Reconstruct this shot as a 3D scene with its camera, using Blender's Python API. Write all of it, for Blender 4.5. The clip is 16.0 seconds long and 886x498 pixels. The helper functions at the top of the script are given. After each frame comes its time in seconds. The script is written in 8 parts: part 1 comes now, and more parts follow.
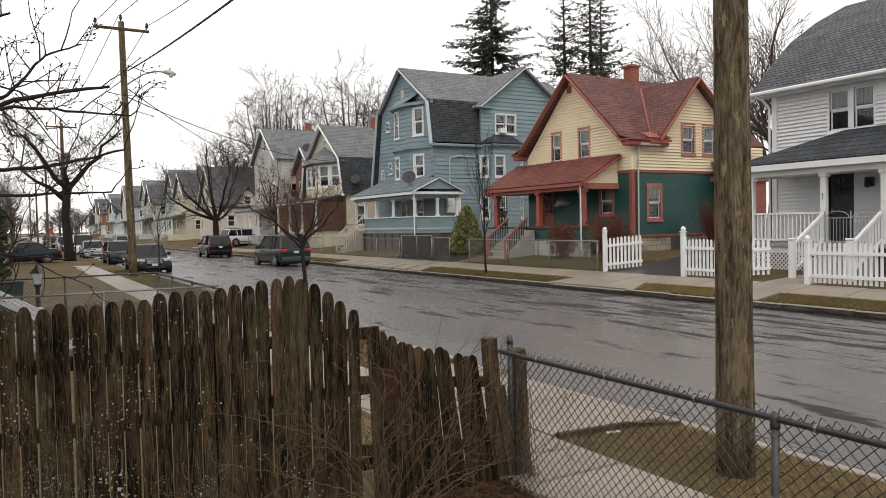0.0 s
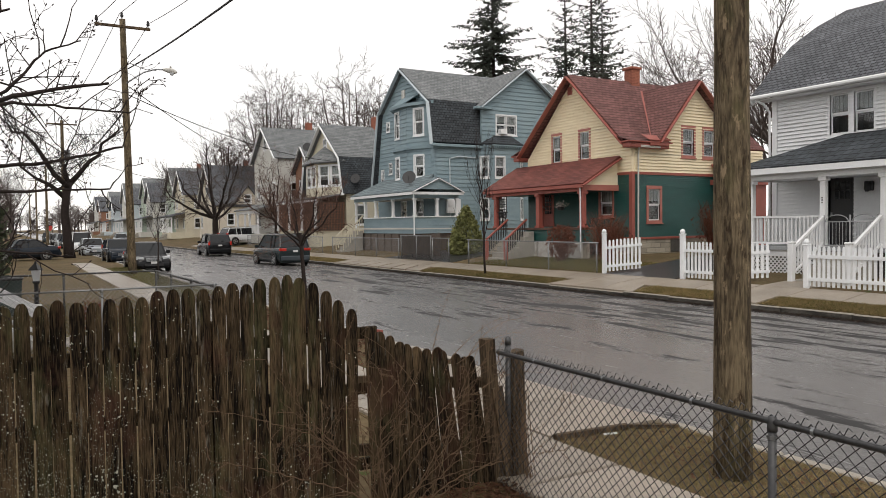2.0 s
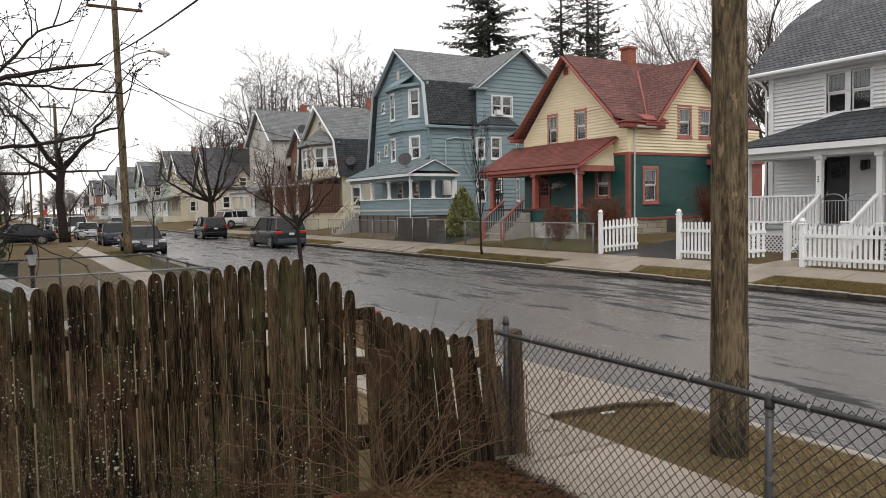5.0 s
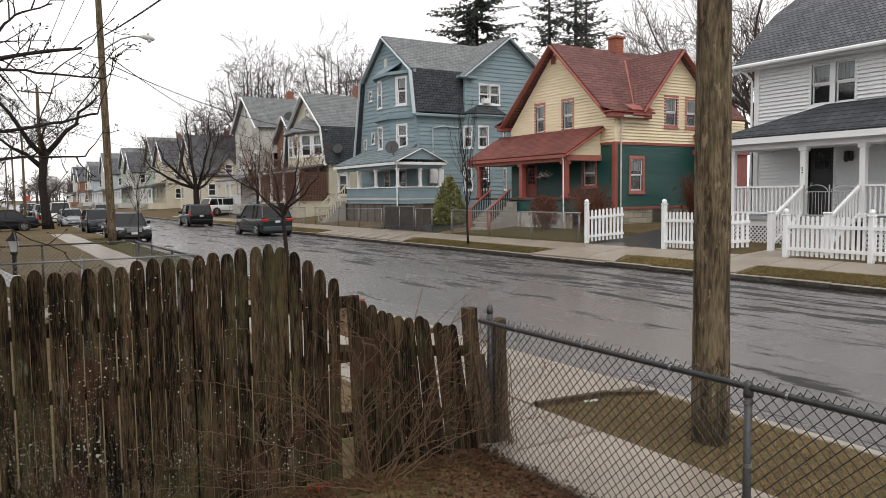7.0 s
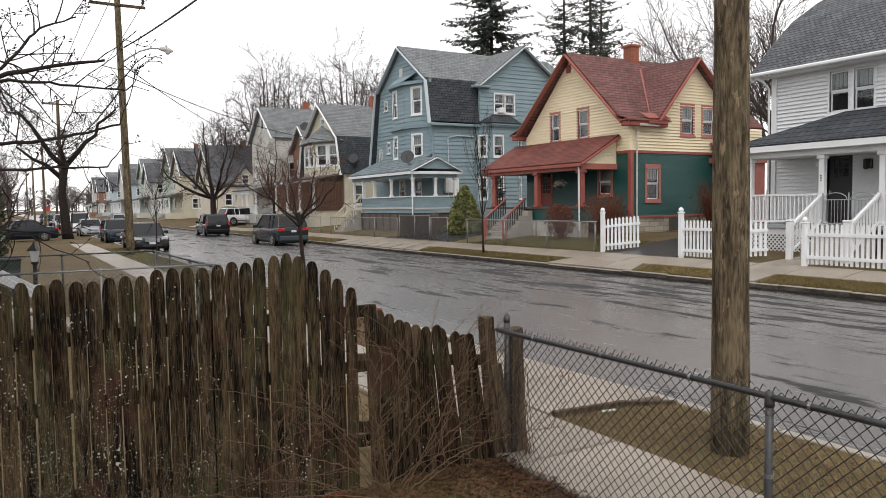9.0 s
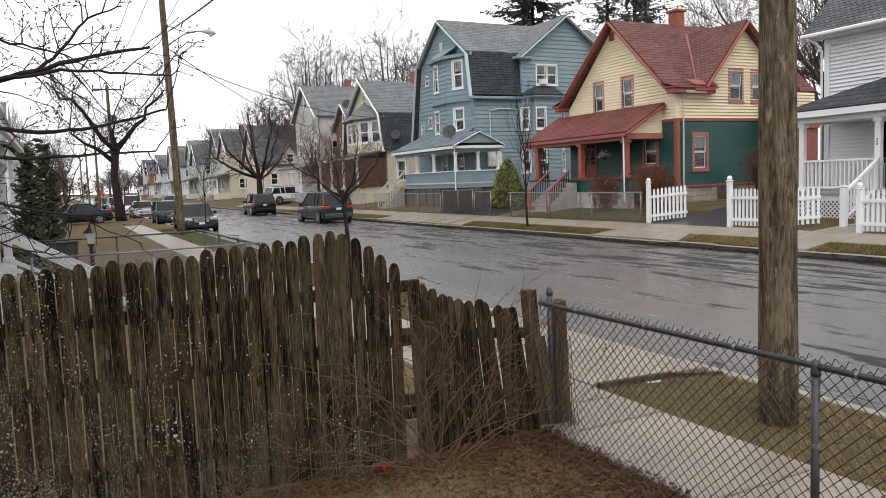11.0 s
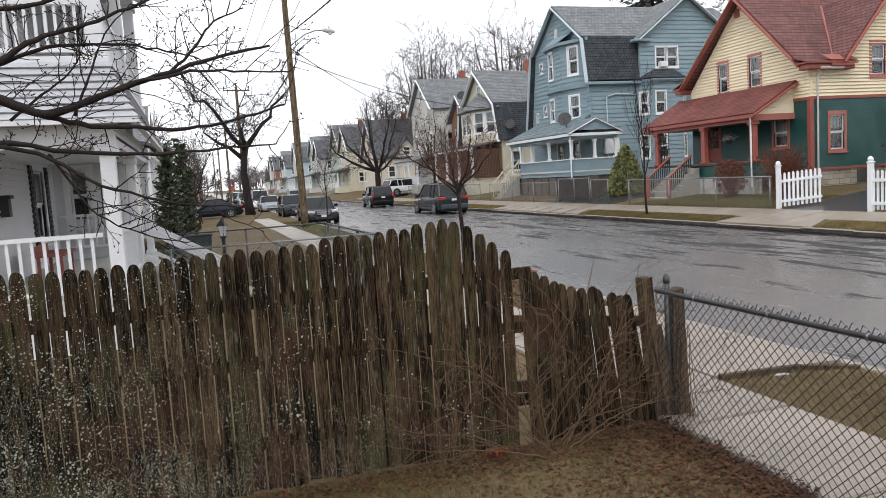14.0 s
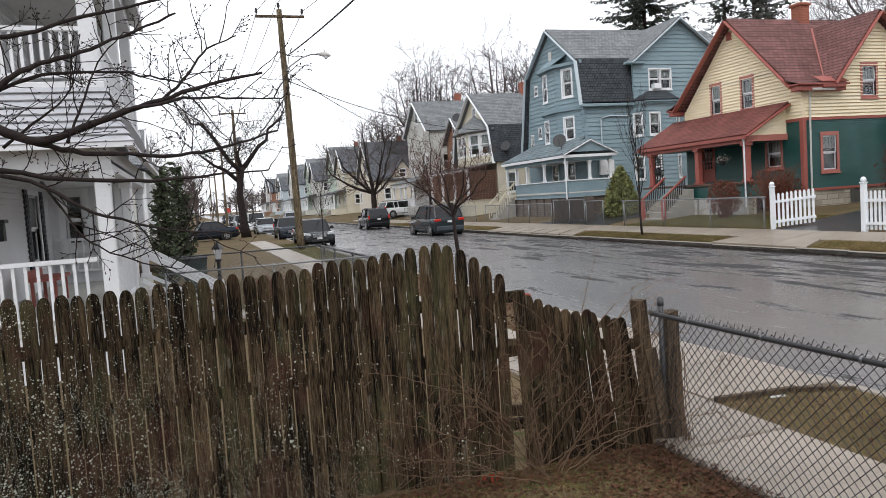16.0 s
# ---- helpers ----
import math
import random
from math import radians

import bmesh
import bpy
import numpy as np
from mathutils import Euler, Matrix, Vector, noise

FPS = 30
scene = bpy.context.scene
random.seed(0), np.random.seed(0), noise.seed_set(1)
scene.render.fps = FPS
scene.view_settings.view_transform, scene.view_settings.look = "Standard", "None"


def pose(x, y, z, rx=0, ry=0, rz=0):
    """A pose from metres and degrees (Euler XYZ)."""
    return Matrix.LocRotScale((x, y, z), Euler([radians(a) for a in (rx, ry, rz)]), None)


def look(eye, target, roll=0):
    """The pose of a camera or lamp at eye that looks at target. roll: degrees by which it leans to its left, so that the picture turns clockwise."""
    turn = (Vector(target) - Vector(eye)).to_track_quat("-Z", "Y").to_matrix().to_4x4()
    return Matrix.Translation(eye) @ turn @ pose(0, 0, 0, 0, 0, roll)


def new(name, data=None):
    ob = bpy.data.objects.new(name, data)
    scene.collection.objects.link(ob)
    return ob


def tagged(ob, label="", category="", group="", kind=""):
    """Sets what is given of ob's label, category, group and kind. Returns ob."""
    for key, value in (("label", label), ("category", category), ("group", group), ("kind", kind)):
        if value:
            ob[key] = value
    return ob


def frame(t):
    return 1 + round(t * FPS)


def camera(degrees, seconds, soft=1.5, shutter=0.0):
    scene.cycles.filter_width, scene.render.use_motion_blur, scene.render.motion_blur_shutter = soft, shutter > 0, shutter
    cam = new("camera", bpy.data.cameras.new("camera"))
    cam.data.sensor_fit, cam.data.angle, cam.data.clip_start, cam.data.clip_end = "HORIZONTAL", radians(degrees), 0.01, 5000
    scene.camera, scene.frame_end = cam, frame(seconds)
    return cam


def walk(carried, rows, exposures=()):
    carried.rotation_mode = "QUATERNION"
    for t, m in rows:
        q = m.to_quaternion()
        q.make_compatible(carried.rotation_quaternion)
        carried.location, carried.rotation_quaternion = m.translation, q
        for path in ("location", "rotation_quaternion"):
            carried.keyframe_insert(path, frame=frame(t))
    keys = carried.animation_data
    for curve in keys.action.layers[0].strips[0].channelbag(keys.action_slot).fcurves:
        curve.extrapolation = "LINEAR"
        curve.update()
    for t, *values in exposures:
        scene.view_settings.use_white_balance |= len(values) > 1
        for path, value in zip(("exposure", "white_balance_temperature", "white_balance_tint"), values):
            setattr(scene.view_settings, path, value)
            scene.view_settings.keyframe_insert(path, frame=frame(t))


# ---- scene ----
cam = camera(61.82, 16.0, soft=0.65)
# seconds, eye, turn to the left of the street, tilt, lean
STEPS = [
    (0.0, (-0.000, 0.000, 2.250), -30.50, -1.90, -1.20),
    (0.5, (-0.003, 0.007, 2.248), -30.67, -1.91, -0.89),
    (1.0, (0.007, -0.002, 2.252), -31.10, -1.89, -1.06),
    (1.5, (0.006, 0.006, 2.247), -30.57, -1.79, -0.74),
    (2.0, (0.007, -0.000, 2.247), -30.54, -1.86, -0.70),
    (2.5, (0.021, 0.004, 2.249), -30.40, -1.99, -0.90),
    (3.0, (-0.007, 0.005, 2.247), -30.43, -1.79, -0.75),
    (3.5, (0.002, 0.007, 2.232), -30.91, -2.64, -0.63),
    (4.0, (-0.003, 0.010, 2.237), -30.80, -3.13, -1.08),
    (6.5, (0.015, 0.006, 2.238), -30.93, -3.78, -0.88),
    (7.0, (0.018, -0.002, 2.236), -31.80, -4.16, -0.72),
    (7.5, (0.017, -0.003, 2.235), -32.11, -3.86, -1.03),
    (8.0, (0.013, 0.000, 2.235), -31.55, -3.65, -1.04),
    (10.5, (-0.004, 0.001, 2.235), -29.09, -3.97, -1.82),
    (11.0, (0.002, -0.050, 2.239), -27.13, -5.30, -2.29),
    (11.5, (-0.010, -0.068, 2.236), -22.05, -5.04, -2.36),
    (12.0, (0.015, -0.068, 2.234), -18.19, -5.11, -2.33),
    (12.5, (0.014, -0.091, 2.229), -17.80, -5.02, -1.91),
    (13.0, (0.026, -0.081, 2.227), -18.65, -4.82, -2.98),
    (13.5, (0.036, -0.091, 2.216), -19.32, -5.85, -3.02),
    (14.0, (0.022, -0.092, 2.217), -18.10, -5.58, -3.60),
    (14.5, (0.035, -0.076, 2.223), -18.04, -6.08, -3.88),
    (15.0, (0.032, -0.081, 2.221), -17.73, -6.07, -3.81),
    (15.5, (0.044, -0.085, 2.229), -18.16, -5.62, -4.25),
    (16.0, (0.042, -0.099, 2.234), -18.49, -3.95, -3.84),
]


def aim(eye, yaw, pitch, lean):
    return Matrix.Translation(eye) @ pose(0, 0, 0, 0, 0, yaw) @ pose(0, 0, 0, 90 + pitch) @ pose(0, 0, 0, 0, 0, lean)


walk(cam, [(t, aim(e, y, p, r)) for t, e, y, p, r in STEPS], [(0, 0.10, 6650, 10), (4, 0.13, 6600, 10), (7, 0.22, 6500, 10), (10.5, 0.34, 6350, 10), (12.5, 0.37, 6180, 10), (14.5, 0.49, 6100, 10), (16, 0.40, 6100, 10)])

# ---- light: an overcast, rainy day ----
world = bpy.data.worlds.new("overcast_sky")
scene.world = world
world.use_nodes = True
wn = world.node_tree.nodes
sky = wn.new("ShaderNodeTexSky")
sky.sky_type, sky.sun_disc, sky.sun_elevation, sky.sun_rotation = "NISHITA", False, radians(40), radians(200)
cloud = wn.new("ShaderNodeMixRGB")
cloud.inputs[0].default_value = 0.93
cloud.inputs[2].default_value = (8.75, 8.55, 8.45, 1)
world.node_tree.links.new(sky.outputs[0], cloud.inputs[1])
world.node_tree.links.new(cloud.outputs[0], wn["Background"].inputs[0])
wn["Background"].inputs[1].default_value = 0.122
sun = new("sun", bpy.data.lights.new("sun", "SUN"))
sun.data.energy, sun.data.angle, sun.data.color = 0.8, radians(30), (1, 0.95, 0.88)
sun.matrix_basis = look((0, 0, 50), (20, 35, 0))

# ---- materials ----


def mat(name, base, rough=0.7, vary=0.25, scale=3.0, fine=40.0, bump=0.2, metal=0.0, second=None, stretch=(1, 1, 1), rand=0.0, coat=0.0, amount=0.5, dist=0.01, spread=0.18):
    """A surface with broad stains and fine grain: base varies towards second."""
    m = bpy.data.materials.new(name)
    m.use_nodes = True
    n, l = m.node_tree.nodes, m.node_tree.links
    b = n["Principled BSDF"]
    b.inputs["Roughness"].default_value, b.inputs["Metallic"].default_value = rough, metal
    b.inputs["Coat Weight"].default_value = coat
    if rough > 0.58 and not metal:
        b.inputs["Specular IOR Level"].default_value = 0.12
    second = second or tuple(c * (1 - vary) for c in base)
    place = n.new("ShaderNodeNewGeometry")
    mp = n.new("ShaderNodeMapping")
    mp.inputs["Scale"].default_value = stretch
    l.new(place.outputs["Position"], mp.inputs[0])
    if rand:
        own, shift = n.new("ShaderNodeObjectInfo"), n.new("ShaderNodeVectorMath")
        shift.operation = "MULTIPLY_ADD"
        shift.inputs[1].default_value = (31, 17, 23)
        l.new(own.outputs["Random"], shift.inputs[0])
        l.new(place.outputs["Position"], shift.inputs[2])
        l.new(shift.outputs[0], mp.inputs[0])
    broad, grain = n.new("ShaderNodeTexNoise"), n.new("ShaderNodeTexNoise")
    broad.inputs["Scale"].default_value, grain.inputs["Scale"].default_value = scale, fine
    broad.inputs["Detail"].default_value = 6
    grain.inputs["Detail"].default_value = 5
    l.new(mp.outputs[0], broad.inputs["Vector"])
    l.new(mp.outputs[0], grain.inputs["Vector"])
    add = n.new("ShaderNodeMath")
    add.operation = "MULTIPLY_ADD"
    add.inputs[1].default_value = 0.55
    l.new(grain.outputs[0], add.inputs[0])
    half = n.new("ShaderNodeMath")
    half.operation = "MULTIPLY"
    half.inputs[1].default_value = 0.55
    l.new(broad.outputs[0], half.inputs[0])
    l.new(half.outputs[0], add.inputs[2])
    ramp = n.new("ShaderNodeValToRGB")
    ramp.color_ramp.elements[0].position, ramp.color_ramp.elements[1].position = amount + 0.05 - spread, amount + 0.05 + spread
    ramp.color_ramp.elements[0].color, ramp.color_ramp.elements[1].color = (*second, 1), (*base, 1)
    l.new(add.outputs[0], ramp.inputs[0])
    out = ramp.outputs[0]
    if rand:
        info, geo = n.new("ShaderNodeObjectInfo"), n.new("ShaderNodeNewGeometry")
        s = n.new("ShaderNodeMath")
        s.operation = "ADD"
        l.new(info.outputs["Random"], s.inputs[0])
        l.new(geo.outputs["Random Per Island"], s.inputs[1])
        r = n.new("ShaderNodeMapRange")
        r.inputs[2].default_value, r.inputs[3].default_value, r.inputs[4].default_value = 2.0, 1 - rand, 1 + rand
        l.new(s.outputs[0], r.inputs[0])
        mul = n.new("ShaderNodeVectorMath")
        mul.operation = "SCALE"
        l.new(out, mul.inputs[0])
        l.new(r.outputs[0], mul.inputs["Scale"])
        out = mul.outputs[0]
    l.new(out, b.inputs["Base Color"])
    if bump:
        bp = n.new("ShaderNodeBump")
        bp.inputs["Strength"].default_value, bp.inputs["Distance"].default_value = bump, dist
        l.new(grain.outputs[0], bp.inputs["Height"])
        l.new(bp.outputs[0], b.inputs["Normal"])
    return m


def spots(m, colour, scale, gain, drop, low, along=(0, 0, 0)):
    """Adds pale growths of lichen or specks with a shape of their own."""
    n, l = m.node_tree.nodes, m.node_tree.links
    b = n["Principled BSDF"]
    was = b.inputs["Base Color"].links[0].from_socket
    v = n.new("ShaderNodeTexVoronoi")
    v.inputs["Scale"].default_value = scale
    big = n.new("ShaderNodeTexNoise")
    big.inputs["Scale"].default_value = low
    big.inputs["Detail"].default_value = 5
    wob = n.new("ShaderNodeTexNoise")
    wob.inputs["Scale"].default_value = scale * 1.5
    geo = n.new("ShaderNodeNewGeometry")
    l.new(geo.outputs["Position"], v.inputs["Vector"])
    l.new(geo.outputs["Position"], big.inputs["Vector"])
    l.new(geo.outputs["Position"], wob.inputs["Vector"])
    a = n.new("ShaderNodeMath")
    a.operation = "MULTIPLY_ADD"
    a.inputs[1].default_value, a.inputs[2].default_value = 0.5, -0.25
    l.new(wob.outputs[0], a.inputs[0])
    s = n.new("ShaderNodeMath")
    s.operation = "ADD"
    l.new(v.outputs["Distance"], s.inputs[0])
    l.new(a.outputs[0], s.inputs[1])
    k = n.new("ShaderNodeMath")
    k.operation = "MULTIPLY_ADD"
    k.inputs[1].default_value, k.inputs[2].default_value = gain, -drop
    l.new(big.outputs[0], k.inputs[0])
    if any(along):
        dot, more = n.new("ShaderNodeVectorMath"), n.new("ShaderNodeMath")
        dot.operation, more.operation = "DOT_PRODUCT", "ADD"
        dot.inputs[1].default_value = along
        l.new(geo.outputs["Position"], dot.inputs[0])
        l.new(dot.outputs["Value"], more.inputs[0])
        l.new(k.outputs[0], more.inputs[1])
        k = more
    lt = n.new("ShaderNodeMath")
    lt.operation = "LESS_THAN"
    l.new(s.outputs[0], lt.inputs[0])
    l.new(k.outputs[0], lt.inputs[1])
    mix = n.new("ShaderNodeMixRGB")
    mix.inputs[2].default_value = (*colour, 1)
    l.new(lt.outputs[0], mix.inputs[0])
    l.new(was, mix.inputs[1])
    l.new(mix.outputs[0], b.inputs["Base Color"])
    return m


def stain(m, colour, scale, stretch, lo, hi, fade=1.0):
    """Adds a ragged stain of another colour, drawn out along one way."""
    n, l = m.node_tree.nodes, m.node_tree.links
    b = n["Principled BSDF"]
    was = b.inputs["Base Color"].links[0].from_socket
    geo, mp, nz = n.new("ShaderNodeNewGeometry"), n.new("ShaderNodeMapping"), n.new("ShaderNodeTexNoise")
    mp.inputs["Scale"].default_value = stretch
    mp.inputs["Location"].default_value = (scale, 3 * lo, 1)
    nz.inputs["Scale"].default_value, nz.inputs["Detail"].default_value, nz.inputs["Roughness"].default_value = scale, 9, 0.68
    l.new(geo.outputs["Position"], mp.inputs[0])
    l.new(mp.outputs[0], nz.inputs["Vector"])
    r = n.new("ShaderNodeMapRange")
    r.inputs[1].default_value, r.inputs[2].default_value, r.inputs[4].default_value = lo, hi, fade
    l.new(nz.outputs[0], r.inputs[0])
    mix = n.new("ShaderNodeMixRGB")
    mix.inputs[2].default_value = (*colour, 1)
    l.new(r.outputs[0], mix.inputs[0])
    l.new(was, mix.inputs[1])
    l.new(mix.outputs[0], b.inputs["Base Color"])
    return m


def shingles(name, base, second, width=0.3, height=0.14, up="z", mortar=0.35):
    """Asphalt shingles: staggered tabs with a shade of their own and a drop at each course."""
    m = mat(name, base, 0.8, second=second, scale=1.2, fine=26, bump=0.5, dist=0.02, spread=0.12)
    n, l = m.node_tree.nodes, m.node_tree.links
    b = n["Principled BSDF"]
    was = b.inputs["Base Color"].links[0].from_socket
    geo = n.new("ShaderNodeNewGeometry")
    sep, com = n.new("ShaderNodeSeparateXYZ"), n.new("ShaderNodeCombineXYZ")
    l.new(geo.outputs["Position"], sep.inputs[0])
    nrm, ax, ay, gt, pick = n.new("ShaderNodeSeparateXYZ"), n.new("ShaderNodeMath"), n.new("ShaderNodeMath"), n.new("ShaderNodeMath"), n.new("ShaderNodeMix")
    ax.operation, ay.operation, gt.operation = "ABSOLUTE", "ABSOLUTE", "GREATER_THAN"
    l.new(geo.outputs["True Normal"], nrm.inputs[0])
    l.new(nrm.outputs[0], ax.inputs[0])
    l.new(nrm.outputs[1], ay.inputs[0])
    l.new(ax.outputs[0], gt.inputs[0])
    l.new(ay.outputs[0], gt.inputs[1])
    l.new(gt.outputs[0], pick.inputs[0])
    l.new(sep.outputs[0], pick.inputs[2])
    l.new(sep.outputs[1], pick.inputs[3])
    l.new(pick.outputs[0], com.inputs[0])
    l.new(sep.outputs[2], com.inputs[1])
    br = n.new("ShaderNodeTexBrick")
    br.inputs["Scale"].default_value = 1.0
    br.inputs["Brick Width"].default_value, br.inputs["Row Height"].default_value = width, height
    br.inputs["Mortar Size"].default_value = 0.012
    br.inputs["Color1"].default_value, br.inputs["Color2"].default_value = (0.80, 0.80, 0.80, 1), (1.16, 1.16, 1.16, 1)
    br.inputs["Mortar"].default_value = (mortar, mortar, mortar, 1)
    l.new(com.outputs[0], br.inputs["Vector"])
    mul = n.new("ShaderNodeVectorMath")
    mul.operation = "MULTIPLY"
    l.new(was, mul.inputs[0])
    l.new(br.outputs["Color"], mul.inputs[1])
    l.new(mul.outputs[0], b.inputs["Base Color"])
    return m


def glass():
    m = bpy.data.materials.new("window_glass")
    m.use_nodes = True
    b = m.node_tree.nodes["Principled BSDF"]
    b.inputs["Base Color"].default_value = (0.8, 0.85, 0.86, 1)
    b.inputs["Roughness"].default_value = 0.03
    b.inputs["Transmission Weight"].default_value = 1.0
    b.inputs["IOR"].default_value = 1.45
    return m


def lamp_glass(name, colour):
    m = mat(name, colour, 0.15, bump=0, vary=0.2, coat=0.6)
    return m


GLASS = glass()
DARK_GLASS = mat("tinted_car_glass", (0.012, 0.014, 0.016), 0.06, bump=0)
DARK_GLASS.node_tree.nodes["Principled BSDF"].inputs["Specular IOR Level"].default_value = 0.45
WHITE = mat("white_paint", (0.80, 0.81, 0.82), 0.5, vary=0.10, scale=1.5, fine=25, bump=0.05, rand=0.03)
WHITE_SIDING = mat("white_vinyl_siding", (0.78, 0.79, 0.80), 0.45, vary=0.08, scale=0.7, fine=15, bump=0.05)
DECKER = mat("dull_white_painted_clapboard", (0.76, 0.765, 0.78), 0.55, vary=0.15, scale=0.9, fine=15, bump=0.1)
VINYL = mat("white_vinyl_fence", (0.84, 0.86, 0.88), 0.35, vary=0.06, scale=2, fine=30, bump=0.03)
CREAM = mat("cream_yellow_clapboard", (0.90, 0.80, 0.59), 0.6, second=(0.78, 0.67, 0.46), scale=0.9, fine=14, bump=0.12, stretch=(1, 1, 4))
GREEN = mat("dark_green_clapboard", (0.018, 0.095, 0.085), 0.45, vary=0.35, scale=0.9, fine=14, bump=0.1, stretch=(1, 1, 4))
RED_TRIM = mat("brick_red_trim_paint", (0.36, 0.10, 0.075), 0.5, vary=0.3, scale=2, fine=20, bump=0.1)
PINK_TRIM = mat("faded_pink_trim_paint", (0.47, 0.17, 0.13), 0.55, vary=0.3, scale=3, fine=20, bump=0.1)
BLUE = mat("blue_grey_shingle_siding", (0.262, 0.338, 0.368), 0.6, second=(0.185, 0.256, 0.288), scale=0.8, fine=10, bump=0.15, stretch=(1, 1, 3), rand=0.10)
GREY_SIDING = mat("pale_grey_siding", (0.60, 0.59, 0.55), 0.6, vary=0.2, scale=0.8, fine=12, bump=0.1)
SAND = mat("sand_yellow_siding", (0.66, 0.61, 0.48), 0.6, vary=0.2, scale=0.8, fine=12, bump=0.1)
TAN = mat("pale_tan_siding", (0.66, 0.60, 0.50), 0.6, vary=0.18, scale=0.8, fine=12, bump=0.1)
OLIVE = mat("pale_green_siding", (0.45, 0.52, 0.43), 0.6, vary=0.2, scale=0.8, fine=12, bump=0.1)
MINT = mat("pale_blue_siding", (0.55, 0.62, 0.66), 0.6, vary=0.2, scale=0.8, fine=12, bump=0.1)
BROWN_SIDING = mat("brown_siding", (0.28, 0.15, 0.10), 0.6, vary=0.2, scale=0.8, fine=12, bump=0.1)
ROOF_RED = shingles("red_asphalt_shingles", (0.215, 0.105, 0.095), (0.135, 0.070, 0.066), 0.25, 0.145)
ROOF_PORCH_RED = shingles("worn_red_porch_shingles", (0.21, 0.078, 0.064), (0.14, 0.056, 0.05), 0.5, 0.07, mortar=0.7)
ROOF_GREY = shingles("grey_asphalt_shingles", (0.235, 0.245, 0.25), (0.17, 0.18, 0.185), 0.25, 0.145)
ROOF_BLUEGREY = shingles("blue_grey_asphalt_shingles", (0.20, 0.245, 0.26), (0.15, 0.185, 0.2), 0.32, 0.15)
ROOF_DARK = shingles("charcoal_asphalt_shingles", (0.075, 0.085, 0.095), (0.05, 0.055, 0.06), 0.24, 0.16, mortar=0.2)
ROOF_SLATE = shingles("mottled_grey_shingles", (0.16, 0.165, 0.18), (0.10, 0.105, 0.115), 0.20, 0.11, mortar=0.2)
STONE = shingles("rock_faced_foundation_block", (0.42, 0.38, 0.31), (0.30, 0.27, 0.22), 0.6, 0.22, mortar=0.5)
BRICK = shingles("chimney_brick", (0.30, 0.115, 0.075), (0.22, 0.085, 0.06), 0.22, 0.075, mortar=1.4)
CONCRETE = spots(mat("wet_concrete", (0.315, 0.268, 0.215), 0.42, second=(0.20, 0.168, 0.13), scale=0.9, fine=26, bump=0.25, rand=0.07, spread=0.13), (0.2, 0.18, 0.15), 9, 1.0, 0.47, 0.6)
KERB = mat("granite_kerb", (0.13, 0.12, 0.105), 0.6, second=(0.035, 0.032, 0.028), scale=1.5, fine=30, bump=0.4, rand=0.1)
stain(KERB, (0.03, 0.028, 0.025), 2.5, (1, 1, 2), 0.42, 0.6, 0.8)


def pale_top(m, colour):
    """Mixes a paler colour into the faces that point upwards."""
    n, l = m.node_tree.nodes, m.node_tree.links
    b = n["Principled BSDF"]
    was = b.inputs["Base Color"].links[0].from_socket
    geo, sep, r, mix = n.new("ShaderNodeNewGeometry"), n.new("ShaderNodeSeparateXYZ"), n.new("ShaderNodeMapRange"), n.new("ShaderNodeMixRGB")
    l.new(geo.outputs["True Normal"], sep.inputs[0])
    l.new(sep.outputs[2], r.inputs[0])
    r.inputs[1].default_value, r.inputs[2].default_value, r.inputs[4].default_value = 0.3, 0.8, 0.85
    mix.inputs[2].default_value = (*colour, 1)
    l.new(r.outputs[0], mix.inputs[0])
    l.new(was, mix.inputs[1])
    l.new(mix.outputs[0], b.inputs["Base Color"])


pale_top(KERB, (0.36, 0.33, 0.28))
PATH_STEP = mat("grey_concrete_step", (0.38, 0.36, 0.32), 0.6, vary=0.3, scale=2, fine=30, bump=0.2)
DRIVE = mat("wet_asphalt_drive", (0.045, 0.045, 0.048), 0.28, vary=0.4, scale=0.8, fine=40, bump=0.3)
PICKET = mat("weathered_fence_wood", (0.115, 0.079, 0.044), 0.85, second=(0.006, 0.0042, 0.0027), scale=2.2, fine=16, bump=1.0, stretch=(9, 9, 0.7), rand=0.5, dist=0.02, spread=0.11, amount=0.53)
stain(PICKET, (0.10, 0.098, 0.045), 1.6, (2.2, 2.2, 0.6), 0.52, 0.66, 0.6)
stain(PICKET, (0.20, 0.18, 0.145), 5.5, (5, 5, 0.6), 0.60, 0.67, 0.6)
stain(PICKET, (0.008, 0.006, 0.004), 6.0, (6, 6, 0.45), 0.57, 0.66, 0.55)
stain(PICKET, (0.085, 0.040, 0.028), 1.3, (1.6, 1.6, 1.2), 0.54, 0.66, 0.55)
spots(PICKET, (0.42, 0.43, 0.35), 95, 0.7, 0.10, 2.4, (-0.085, 0, -0.11))
spots(PICKET, (0.44, 0.45, 0.37), 44, 0.7, 0.155, 3.0, (-0.065, 0, -0.07))
spots(PICKET, (0.55, 0.54, 0.46), 24, 0.6, 0.20, 3.0, (-0.03, 0, -0.02))
GREY_WOOD = mat("split_grey_fence_wood", (0.14, 0.10, 0.062), 0.85, second=(0.018, 0.012, 0.009), scale=2, fine=18, bump=1.0, spread=0.12, stretch=(8, 8, 0.5), rand=0.3, dist=0.008)
POLE = mat("weathered_pole_wood", (0.210, 0.163, 0.104), 0.85, second=(0.060, 0.046, 0.031), scale=2.0, fine=11, bump=1.0, stretch=(5, 5, 0.7), dist=0.04, spread=0.10)
